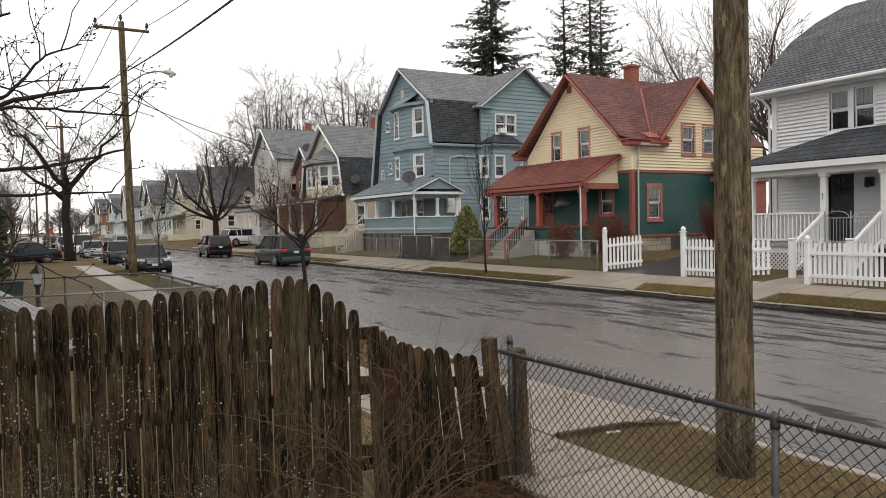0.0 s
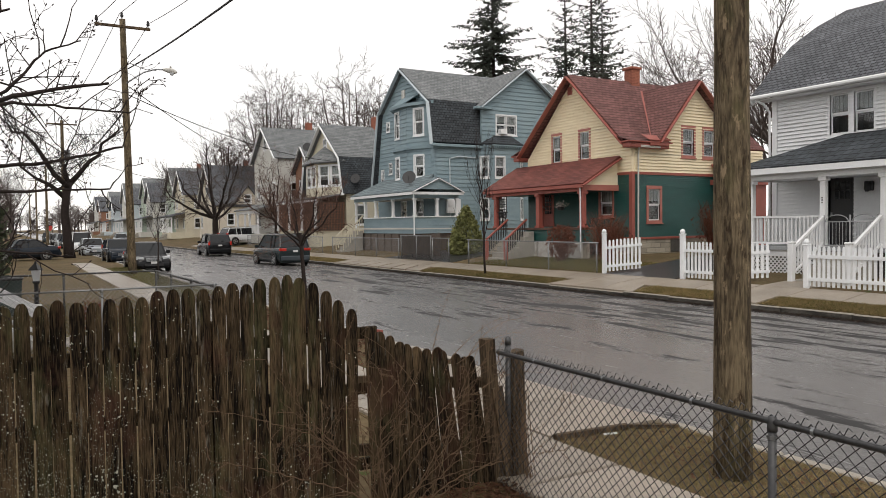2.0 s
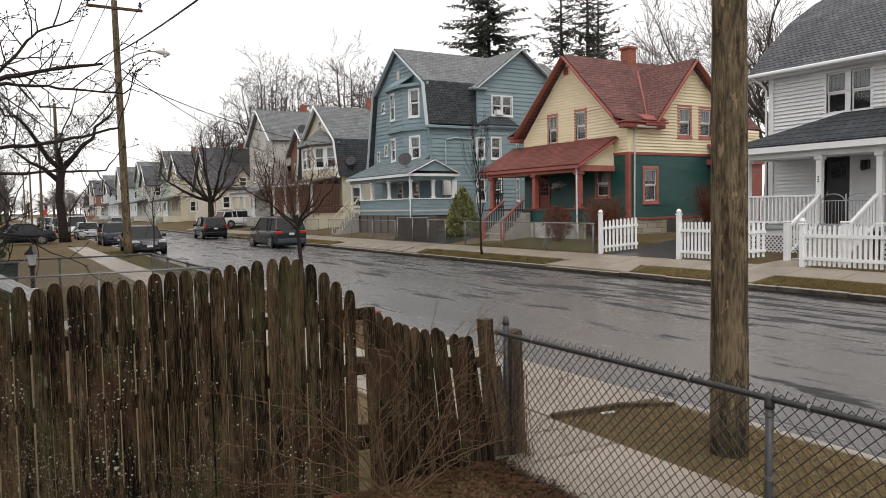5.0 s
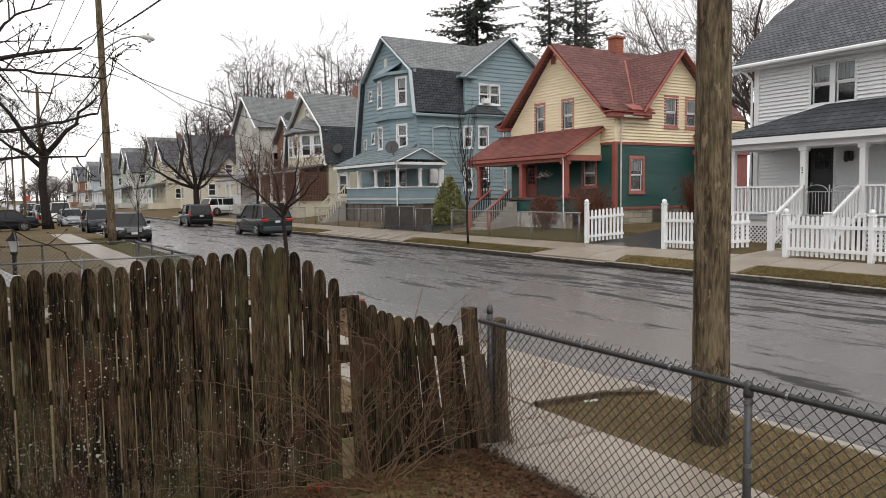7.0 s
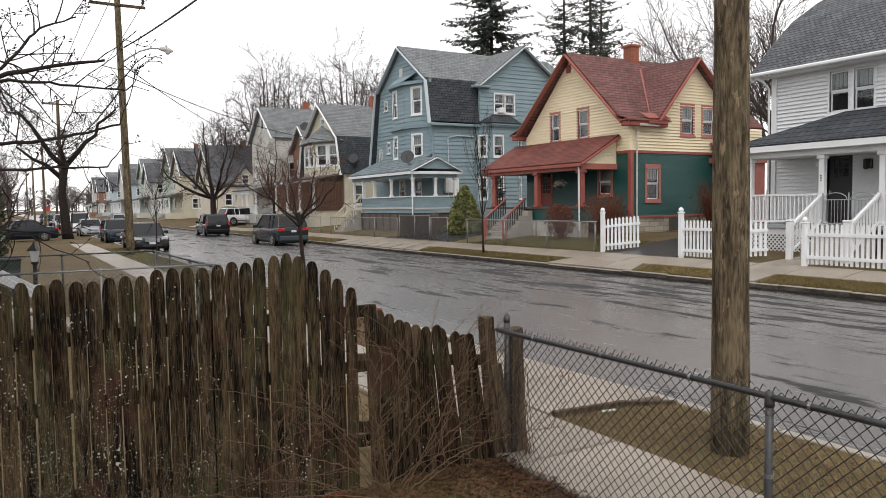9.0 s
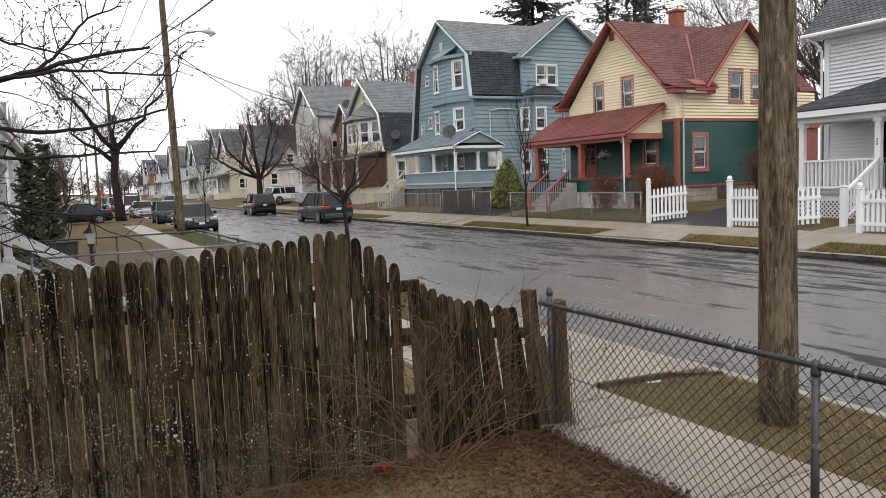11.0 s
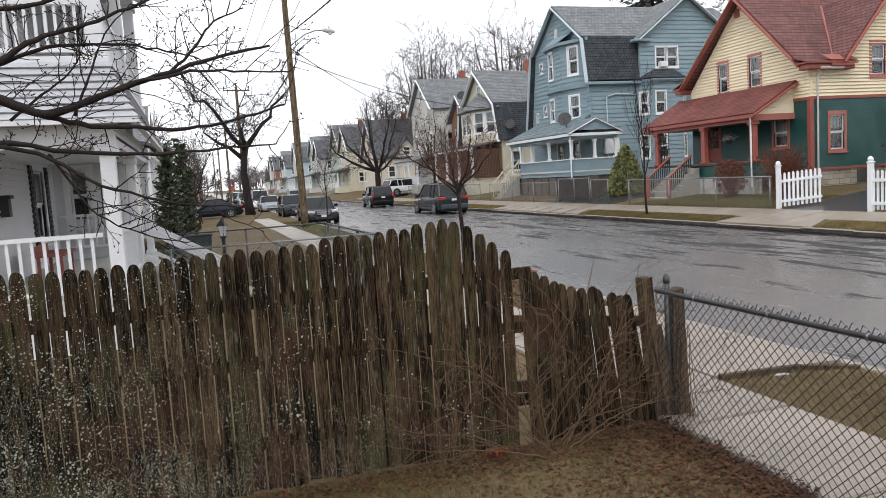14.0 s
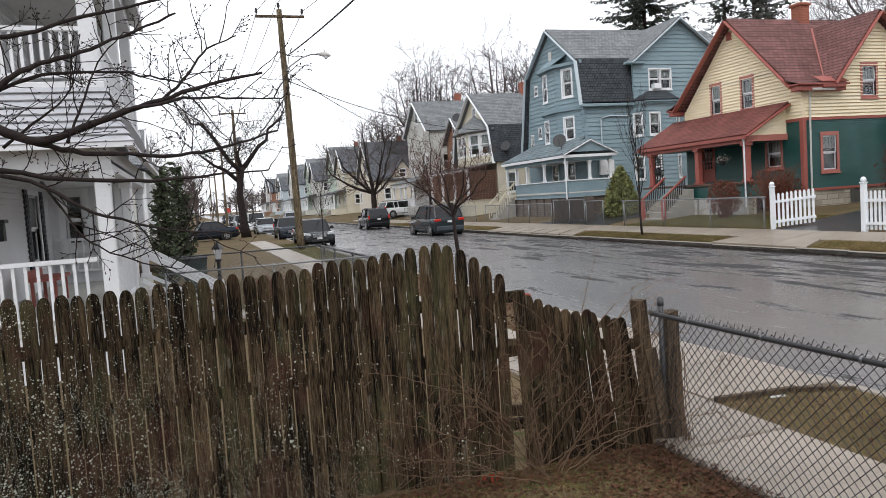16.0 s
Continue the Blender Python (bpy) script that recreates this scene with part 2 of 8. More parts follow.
stain(POLE, (0.10, 0.092, 0.045), 1.8, (2, 2, 0.8), 0.52, 0.66, 0.7)
stain(POLE, (0.035, 0.022, 0.013), 3.4, (2.4, 2.4, 0.9), 0.55, 0.62, 0.85)
stain(POLE, (0.33, 0.25, 0.16), 5, (3, 3, 1.0), 0.58, 0.63, 0.8)
BARK = mat("wet_dark_bark", (0.040, 0.031, 0.028), 0.8, vary=0.5, scale=6, fine=50, bump=0.6)
TWIG = mat("dark_twig_bark", (0.034, 0.026, 0.024), 0.75, vary=0.4, scale=4, fine=30, bump=0.2)
FAR_TWIG = mat("grey_brown_twigs", (0.105, 0.085, 0.078), 0.85, vary=0.3, scale=1, fine=8, bump=0)
RED_TWIG = mat("reddish_brown_twigs", (0.13, 0.078, 0.062), 0.8, vary=0.3, scale=2, fine=20, bump=0)
BRIAR = mat("brown_bramble_cane", (0.165, 0.108, 0.068), 0.7, vary=0.4, scale=5, fine=40, bump=0.2)
NEEDLE = mat("dark_spruce_needles", (0.082, 0.092, 0.076), 0.8, vary=0.5, scale=0.5, fine=6, bump=0, rand=0.35)
SHRUB = mat("evergreen_shrub_leaves", (0.30, 0.31, 0.125), 0.7, vary=0.5, scale=2, fine=10, bump=0, rand=0.4)
HEDGE_RED = mat("russet_bush_twigs", (0.17, 0.066, 0.042), 0.8, vary=0.4, scale=2, fine=20, bump=0, rand=0.3)
STEEL = mat("galvanised_steel", (0.30, 0.31, 0.32), 0.4, vary=0.3, scale=4, fine=40, bump=0.1, metal=0.7)
DARK_STEEL = mat("dull_dark_fence_pipe", (0.085, 0.085, 0.088), 0.45, vary=0.4, scale=4, fine=40, bump=0.1, metal=0.4)
BLACK_METAL = mat("black_painted_metal", (0.02, 0.02, 0.022), 0.4, vary=0.3, scale=6, fine=40, bump=0.05)
WIRE = mat("black_cable", (0.025, 0.025, 0.027), 0.6, bump=0)
TYRE = mat("black_rubber", (0.018, 0.018, 0.018), 0.75, vary=0.3, scale=10, fine=60, bump=0.1)
RIM = mat("alloy_wheel", (0.45, 0.46, 0.47), 0.3, metal=0.8, vary=0.2, bump=0)
CURTAIN = mat("pale_curtain_cloth", (0.46, 0.46, 0.44), 0.9, vary=0.2, scale=3, fine=20, bump=0.1, stretch=(8, 8, 0.5))
# dark tone that puts the shade of unlit insides into the colour
DARK_INSIDE = mat("dark_inside_stand_in", (0.10, 0.095, 0.085), 0.9, vary=0.3, scale=1, fine=8, bump=0)
GUTTER_LEAF = mat("wet_black_leaf_litter", (0.05, 0.034, 0.025), 0.7, second=(0.02, 0.015, 0.012), scale=3, fine=20, bump=0.3, rand=0.4)
SOIL_LEAF = mat("dead_brown_leaves", (0.145, 0.068, 0.038), 0.75, second=(0.05, 0.024, 0.015), scale=3, fine=20, bump=0.3, rand=0.45)
STRAW = mat("straw_coloured_grass", (0.30, 0.215, 0.105), 0.85, second=(0.125, 0.105, 0.045), scale=1.4, fine=12, bump=0, rand=0.35)
MOSS_GRASS = mat("dull_green_grass", (0.125, 0.125, 0.035), 0.85, second=(0.065, 0.072, 0.02), scale=1.4, fine=12, bump=0, rand=0.35)
PLATE = mat("white_plate", (0.7, 0.7, 0.7), 0.4, bump=0)
RED_LENS = lamp_glass("red_lamp_lens", (0.55, 0.03, 0.02))
CLEAR_LENS = lamp_glass("clear_lamp_lens", (0.62, 0.64, 0.66))


def ground_material():
    m = mat("winter_lawn_ground", (0.165, 0.118, 0.066), 0.9, second=(0.070, 0.056, 0.028), scale=0.55, fine=9, bump=0.6, dist=0.03)
    return spots(spots(m, (0.105, 0.062, 0.036), 7, 1.6, 0.7, 0.35), (0.07, 0.085, 0.026), 4, 1.6, 0.75, 0.5)


def road_material():
    """Wet asphalt: a damp film lying in long streaks, smooth where water stands."""
    m = mat("wet_asphalt_road", (0.185, 0.176, 0.172), 0.35, second=(0.105, 0.100, 0.098), scale=0.35, fine=55, bump=0.35, stretch=(1, 0.35, 1), dist=0.004)
    n, l = m.node_tree.nodes, m.node_tree.links
    b = n["Principled BSDF"]
    was = b.inputs["Base Color"].links[0].from_socket
    geo = n.new("ShaderNodeNewGeometry")
    mp = n.new("ShaderNodeMapping")
    mp.inputs["Scale"].default_value = (1.5, 0.27, 1)
    l.new(geo.outputs["Position"], mp.inputs[0])
    st = n.new("ShaderNodeTexNoise")
    st.inputs["Scale"].default_value, st.inputs["Detail"].default_value, st.inputs["Roughness"].default_value = 1.05, 10, 0.68
    l.new(mp.outputs[0], st.inputs["Vector"])
    rp = n.new("ShaderNodeValToRGB")
    rp.color_ramp.elements[0].position, rp.color_ramp.elements[1].position = 0.54, 0.585
    l.new(st.outputs[0], rp.inputs[0])
    mix = n.new("ShaderNodeMixRGB")
    mix.inputs[2].default_value = (0.014, 0.013, 0.013, 1)
    l.new(rp.outputs[0], mix.inputs[0])
    l.new(was, mix.inputs[1])
    l.new(mix.outputs[0], b.inputs["Base Color"])
    edge, sep, low, clip = n.new("ShaderNodeMath"), n.new("ShaderNodeSeparateXYZ"), n.new("ShaderNodeMapRange"), n.new("ShaderNodeMath")
    l.new(geo.outputs["Position"], sep.inputs[0])
    low.inputs[1].default_value, low.inputs[2].default_value, low.inputs[4].default_value = 8.5, 13.0, 0.10
    l.new(sep.outputs[0], low.inputs[0])
    edge.operation, clip.operation = "ADD", "SUBTRACT"
    clip.inputs[1].default_value = 0.052
    l.new(low.outputs[0], edge.inputs[0])
    l.new(st.outputs[0], edge.inputs[1])
    l.new(edge.outputs[0], clip.inputs[0])
    l.new(clip.outputs[0], rp.inputs[0])
    rr = n.new("ShaderNodeMapRange")
    rr.inputs[3].default_value, rr.inputs[4].default_value = 0.27, 0.7
    l.new(rp.outputs[0], rr.inputs[0])
    l.new(rr.outputs[0], b.inputs["Roughness"])
    return m


stain(CONCRETE, (0.13, 0.108, 0.082), 1.1, (1, 0.6, 1), 0.56, 0.68, 0.7)
GROUND = ground_material()
ROAD = road_material()

# ---- builders ----


class Mesh:
    """Collects vertices and faces."""

    def __init__(self):
        self.v, self.f = [], []

    def add(self, verts, faces):
        k = len(self.v)
        self.v += [tuple(p) for p in verts]
        self.f += [tuple(i + k for i in q) for q in faces]
        return self

    def hexa(self, a):
        """Eight corners: the lower four, then the upper four, both counter-clockwise from above."""
        return self.add(a, [(3, 2, 1, 0), (4, 5, 6, 7), (0, 1, 5, 4), (1, 2, 6, 5), (2, 3, 7, 6), (3, 0, 4, 7)])

    def box(self, x0, x1, y0, y1, z0, z1, c=0.0):
        """A box, its edges chamfered by c."""
        if not c:
            return self.hexa([(x0, y0, z0), (x1, y0, z0), (x1, y1, z0), (x0, y1, z0), (x0, y0, z1), (x1, y0, z1), (x1, y1, z1), (x0, y1, z1)])
        ring = lambda d, z: [(x0 + d, y0 + c, z), (x0 + c, y0 + d, z), (x1 - c, y0 + d, z), (x1 - d, y0 + c, z), (x1 - d, y1 - c, z), (x1 - c, y1 - d, z), (x0 + c, y1 - d, z), (x0 + d, y1 - c, z)]
        inner = lambda z: [(x0 + c, y0 + c, z), (x1 - c, y0 + c, z), (x1 - c, y1 - c, z), (x0 + c, y1 - c, z)]
        v = inner(z0) + ring(0, z0 + c) + ring(0, z1 - c) + inner(z1)
        f = [(3, 2, 1, 0), (20, 21, 22, 23)]
        f += [(4 + i, 4 + (i + 1) % 8, 12 + (i + 1) % 8, 12 + i) for i in range(8)]
        for i in range(4):
            a, b2 = (2 * i + 1), (2 * i + 2) % 8
            f += [(i, (i + 1) % 4, 4 + b2, 4 + a), (20 + (i + 1) % 4, 20 + i, 12 + a, 12 + b2)]
            f += [(i, 4 + a, 4 + 2 * i), (20 + i, 12 + 2 * i, 12 + a)]
        return self.add(v, f)

    def beam(self, p, q, w, h, up=(0, 0, 1)):
        """A straight bar from p to q, w wide and h high."""
        p, q = Vector(p), Vector(q)
        d = (q - p).normalized()
        s = d.cross(Vector(up))
        s = (s if s.length > 1e-4 else Vector((1, 0, 0))).normalized()
        u = s.cross(d)
        s, u = s * w / 2, u * h / 2
        return self.add([p - s - u, p + s - u, p + s + u, p - s + u, q - s - u, q + s - u, q + s + u, q - s + u],
                        [(0, 1, 2, 3), (7, 6, 5, 4), (0, 4, 5, 1), (1, 5, 6, 2), (2, 6, 7, 3), (3, 7, 4, 0)])

    def slab(self, pts, thick):
        """A flat polygon with thickness, downwards along its normal."""
        p = [Vector(a) for a in pts]
        n = (p[1] - p[0]).cross(p[2] - p[0]).normalized()
        n = n if n.z > 0 else -n
        k = len(p)
        return self.add(p + [a - n * thick for a in p], [tuple(range(k)), tuple(range(2 * k - 1, k - 1, -1))] + [(i, i + k, (i + 1) % k + k, (i + 1) % k) for i in range(k)])

    def tube(self, pts, radii, sides=6, cap=True):
        p = [Vector(a) for a in pts]
        k = len(self.v)
        for i, a in enumerate(p):
            d = (p[min(i + 1, len(p) - 1)] - p[max(i - 1, 0)]).normalized()
            s = d.cross(Vector((0.31, 0.17, 0.93) if abs(d.z) < 0.9 else (0.95, 0.2, 0.1))).normalized()
            t = d.cross(s)
            r = radii[i] if hasattr(radii, "__len__") else radii
            for j in range(sides):
                w = 2 * math.pi * j / sides
                self.v.append(tuple(a + s * (r * math.cos(w)) + t * (r * math.sin(w))))
        for i in range(len(p) - 1):
            for j in range(sides):
                a, b2 = k + i * sides + j, k + i * sides + (j + 1) % sides
                self.f.append((a, b2, b2 + sides, a + sides))
        if cap:
            self.f.append(tuple(k + j for j in reversed(range(sides))))
            self.f.append(tuple(k + (len(p) - 1) * sides + j for j in range(sides)))
        return self

    def lathe(self, x, y, rings, sides=16):
        """A turned upright form: rings of (z, radius)."""
        return self.tube([(x, y, z) for z, _ in rings], [r for _, r in rings], sides)


def data(mb, material, smooth=False, origin=(0, 0, 0)):
    me = bpy.data.meshes.new("mesh")
    o = np.array(origin)
    me.from_pydata([tuple(np.array(p) - o) for p in mb.v] if any(origin) else mb.v, [], mb.f)
    me.materials.append(material)
    if smooth:
        me.polygons.foreach_set("use_smooth", [True] * len(me.polygons))
    me.update()
    return me


BASE = {}


def thing(name, at, label, category, group="", kind=""):
    ob = new(name)
    ob.empty_display_size = 0.1
    ob.location = at
    BASE[ob.name] = Vector(at)
    return tagged(ob, label, category, group, kind)


def part(name, mb, material, parent, label="", smooth=False):
    """One mesh, given in world places, under a thing or a part of it."""
    ob = new(name, data(mb, material, smooth, tuple(BASE[parent.name])))
    ob.parent = parent
    BASE[ob.name] = BASE[parent.name]
    return tagged(ob, label)


def piece(name, me, parent, at, turn=(0, 0, 0), scale=(1, 1, 1)):
    """An object of its own on shared mesh data, placed in the world's axes under its parent."""
    ob = new(name, me)
    ob.parent = parent
    ob.location = Vector(at) - BASE[parent.name]
    ob.rotation_euler, ob.scale = turn, scale
    return ob


def alone(name, mb, material, label, category, group="", kind="", smooth=False):
    """A thing of one mesh."""
    at = Vector(mb.v[0])
    ob = new(name, data(mb, material, smooth, tuple(at)))
    ob.location = at
    BASE[ob.name] = at
    return tagged(ob, label, category, group, kind)


rng = random.Random(7)

# ---- ground, road, kerbs, pavements ----
Y0, Y1 = -60, 400
NEAR_KERB, FAR_KERB = 6.05, 16.4


def lie(x):
    """Height of the ground across the street."""
    return float(np.interp(x, [-3000, 3.4, 6.0, 6.001, 16.5, 16.501, 18.6, 24, 60, 3000], [0.1, 0.1, 0.11, -0.08, -0.08, 0.13, 0.42, 0.84, 0.9, 0.9]))


g = Mesh()
xs = [-3000, -300, -60, -20, -8, -4, -2, 0, 1, 2, 3, 3.4, 5, 6.0, 6.001, 16.5, 16.501, 17.5, 18.6, 20, 22, 24, 30, 45, 60, 300, 3000]
ys = [-3000, -300, -60, -20, -5, 0, 5, 10, 20, 30, 45, 60, 90, 150, 250, 400, 800, 3000]
for yy in ys:
    for xx in xs:
        g.v.append((xx, yy, lie(xx)))
for j in range(len(ys) - 1):
    for i in range(len(xs) - 1):
        a = j * len(xs) + i
        g.f.append((a, a + 1, a + 1 + len(xs), a + len(xs)))
ground = new("ground", data(g, GROUND))
tagged(ground, "brown winter lawn with moss and dead leaves", "ground", kind="structure")

r = Mesh()
cross = [(6.02, -0.02), (7.5, 0.0), (11.2, 0.07), (15.0, 0.0), (16.46, -0.02)]
rows_y = [-400, Y0, -10, 0, 10, 20, 30, 40, 60, 90, 150, 250, 400, 1500]
for yy in rows_y:
    r.v += [(xx, yy, zz) for xx, zz in cross]
for j in range(len(rows_y) - 1):
    for i in range(len(cross) - 1):
        a = j * len(cross) + i
        r.f.append((a, a + 1, a + 1 + len(cross), a + len(cross)))
road = new("road", data(r, ROAD, True))
tagged(road, "wet grey asphalt street with dark damp streaks", "road", kind="structure")

kerb_near = thing("kerb_near", (NEAR_KERB, 0, 0), "granite kerb with a paler top along the wet street", "kerb", kind="structure")
kerb_far = thing("kerb_far", (FAR_KERB, 0, 0), "granite kerb with a paler top along the wet street", "kerb", kind="structure")
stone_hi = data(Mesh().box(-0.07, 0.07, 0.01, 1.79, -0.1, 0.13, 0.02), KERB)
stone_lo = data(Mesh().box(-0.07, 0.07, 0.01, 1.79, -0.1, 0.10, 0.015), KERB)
DROPS_FAR = [(16.9, 20.6), (30.0, 40.5), (66, 72)]
DROPS_NEAR = [(5.7, 9.6), (24, 28)]
for k in range(56):
    y = -12 + 1.8 * k
    piece("kerbstone", stone_lo if any(a < y + 0.9 < b for a, b in DROPS_FAR) else stone_hi, kerb_far, (FAR_KERB, y, rng.uniform(-0.012, 0.008)), (0, 0, rng.uniform(-0.006, 0.006)))
    if k < 40:
        piece("kerbstone", stone_lo if any(a < y + 0.9 < b for a, b in DROPS_NEAR) else stone_hi, kerb_near, (NEAR_KERB, y, rng.uniform(-0.012, 0.008)), (0, 0, rng.uniform(-0.006, 0.006)))
far = Mesh()
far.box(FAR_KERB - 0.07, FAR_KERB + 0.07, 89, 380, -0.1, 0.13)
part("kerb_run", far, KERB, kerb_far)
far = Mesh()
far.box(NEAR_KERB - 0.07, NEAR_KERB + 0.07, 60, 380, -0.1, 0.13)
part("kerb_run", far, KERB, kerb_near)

# pavements of single slabs
pavement_near = thing("pavement_near", (4, 0, 0.1), "damp tan concrete pavement slabs with dark joints", "pavement", kind="structure")
slab = data(Mesh().box(-0.55, 0.55, 0.012, 1.488, -0.1, 0.035, 0.012), CONCRETE)
for k in range(40):
    y = -9 + 1.5 * k + 0.25
    piece("slab", slab, pavement_near, (4.02, y, 0.1 + rng.uniform(-0.004, 0.006)), (rng.uniform(-0.004, 0.004), 0, 0))
pavement_far = thing("pavement_far", (18, 0, 0.3), "damp tan concrete pavement slabs with dark joints", "pavement", kind="structure")
slope = math.atan2(0.29, 2.1)
slab = data(Mesh().box(-0.55, 0.55, 0.012, 1.488, -0.1, 0.025, 0.012), CONCRETE)
for k in range(60):
    piece("slab", slab, pavement_far, (17.95, -6 + 1.5 * k, lie(17.95) + rng.uniform(-0.004, 0.006)), (0, -slope, 0))


def apron(name, x0, x1, y0, y1, flare, material, label, lift=0.02, ribs=3, seam=0.01):
    """A sloped driveway mouth of concrete bays, wider at the kerb."""
    t = thing(name, (x0, y0, lie(x0 + 0.3)), label, "driveway", kind="structure")
    zs = lambda x: max(lie(x), 0.0) + lift if 6.1 < x < 16.4 else lie(x) + lift
    for i in range(ribs):
        a, b2 = y0 + (y1 - y0) * i / ribs, y0 + (y1 - y0) * (i + 1) / ribs
        fa, fb = flare * (1 - 2 * i / ribs), flare * (1 - 2 * (i + 1) / ribs)
        m = Mesh()
        kx, hx = (x0, x1) if x0 > 10 else (x1, x0)
        zk = 0.13
        m.slab([(kx, a - fa + seam, zk + 0.02), (kx, b2 - fb - seam, zk + 0.02), (hx, b2 - seam, zs(hx) + 0.01), (hx, a + seam, zs(hx) + 0.01)], 0.12)
        part("bay", m, material, t)
    return t


apron("driveway_mouth_1", 16.46, 17.4, 16.9, 20.2, 0.4, CONCRETE, "wet tan concrete driveway mouth crossing the verge", 0.03)
apron("driveway_mouth_2", 16.46, 17.4, 30.5, 40, 0.5, CONCRETE, "wet tan concrete driveway mouth with soil in its seams", 0.03, 7, 0.09)
apron("driveway_mouth_3", 4.58, 5.985, 5.72, 9.4, 0.15, CONCRETE, "damp tan concrete driveway mouth by the wooden fence", 0.035)
walkway = alone("walkway", Mesh().slab([(16.47, 12.2, 0.16), (16.47, 13.5, 0.16), (17.4, 13.5, lie(17.4) + 0.03), (17.4, 12.2, lie(17.4) + 0.03)], 0.1), CONCRETE, "short concrete walk crossing the grass verge", "walkway", kind="structure")
garden_walk = Mesh()
garden_walk.slab([(18.5, 12.2, lie(18.5) + 0.02), (18.5, 13.5, lie(18.5) + 0.02), (19.7, 13.4, lie(19.7) + 0.02), (19.7, 11.6, lie(19.7) + 0.02)], 0.1)
alone("garden_walk", garden_walk, CONCRETE, "concrete walk from the gate to the porch steps", "walkway", kind="structure")
drive = Mesh()
drive.slab([(18.5, 16.7, lie(18.5) + 0.02), (18.5, 20.0, lie(18.5) + 0.02), (24, 20.6, lie(24) + 0.02), (24, 17.4, lie(24) + 0.02)], 0.1)
drive.slab([(24, 17.4, lie(24) + 0.02), (24, 20.6, lie(24) + 0.02), (40, 20.6, lie(40) + 0.02), (40, 17.4, lie(40) + 0.02)], 0.1)
alone("driveway_1", drive, DRIVE, "wet dark asphalt driveway between two houses", "driveway", kind="structure")
drive2 = Mesh()
drive2.slab([(18.5, 30.6, lie(18.5) + 0.02), (18.5, 38, lie(18.5) + 0.02), (24, 38.0, lie(24) + 0.02), (24, 33.2, lie(24) + 0.02)], 0.1)
alone("driveway_2", drive2, DRIVE, "wet dark driveway behind a chain-link gate", "driveway", kind="structure")

# ---- houses ----


class Face:
    """A wall's plane: u runs along it, n points out of it; places are given as u, height and depth out of the wall."""

    def __init__(self, o, u, n):
        self.o, self.u, self.n = Vector(o), Vector(u).normalized(), Vector(n).normalized()
        self.turned = self.u.cross(self.n).z > 0

    def at(self, u, z, d=0.0):
        p = self.o + self.u * u + self.n * d
        return (p.x, p.y, self.o.z + z)

    def box(self, mb, u0, u1, z0, z1, d0, d1):
        u0, u1 = (u1, u0) if self.turned else (u0, u1)
        return mb.hexa([self.at(u0, z0, d1), self.at(u1, z0, d1), self.at(u1, z0, d0), self.at(u0, z0, d0), self.at(u0, z1, d1), self.at(u1, z1, d1), self.at(u1, z1, d0), self.at(u0, z1, d0)])


def welded(mb):
    """The same mesh with its shared corners joined."""
    out, seen, place = Mesh(), {}, []
    for p in mb.v:
        key = tuple(round(c, 4) for c in p)
        if key not in seen:
            seen[key] = len(out.v)
            out.v.append(p)
        place.append(seen[key])
    out.f = [tuple(place[i] for i in q) for q in mb.f]
    return out


def front(x, s=-1):
    return Face((x, 0, 0), (0, 1, 0), (s, 0, 0))


def side(y):
    return Face((0, y, 0), (1, 0, 0), (0, -1, 0))


def wall(house, face, outline, holes, material, course=0.12, lip=0.018, thick=0.14, name="wall", label="", wavy=0.0):
    """Lapped boards, course by course, from an outline of (z, u0, u1), left open at the holes (u0, u1, z0, z1)."""
    mb = Mesh()
    zs = [o[0] for o in outline]
    lo = lambda z: float(np.interp(z, zs, [o[1] for o in outline]))
    hi = lambda z: float(np.interp(z, zs, [o[2] for o in outline]))
    z = zs[0]
    while z < zs[-1] - 1e-4:
        top = min(z + course, zs[-1])
        cuts = sorted({z, top, *[c for h in holes for c in h[2:] if z < c < top], *[c for c in zs if z < c < top]})
        shift = rng.uniform(-wavy, wavy)
        for a, b in zip(cuts, cuts[1:]):
            mid = (a + b) / 2
            gaps = sorted((h[0], h[1]) for h in holes if h[2] < mid < h[3])
            u, ends = [(lo(a), lo(b))], []
            for g0, g1 in gaps:
                ends.append((g0, g0))
                u.append((g1, g1))
            ends.append((hi(a), hi(b)))
            da, db = lip * (1 - (a - z) / course) + shift, lip * (1 - (b - z) / course) + shift
            for (s0, s1), (e0, e1) in zip(u, ends):
                if e0 - s0 > 0.005 or e1 - s1 > 0.005:
                    s0, e0, s1, e1 = (e0, s0, e1, s1) if face.turned else (s0, e0, s1, e1)
                    mb.hexa([face.at(s0, a, da), face.at(e0, a, da), face.at(e0, a, -thick), face.at(s0, a, -thick), face.at(s1, b, db), face.at(e1, b, db), face.at(e1, b, -thick), face.at(s1, b, -thick)])
        z = top
    return part(name, welded(mb), material, house, label)


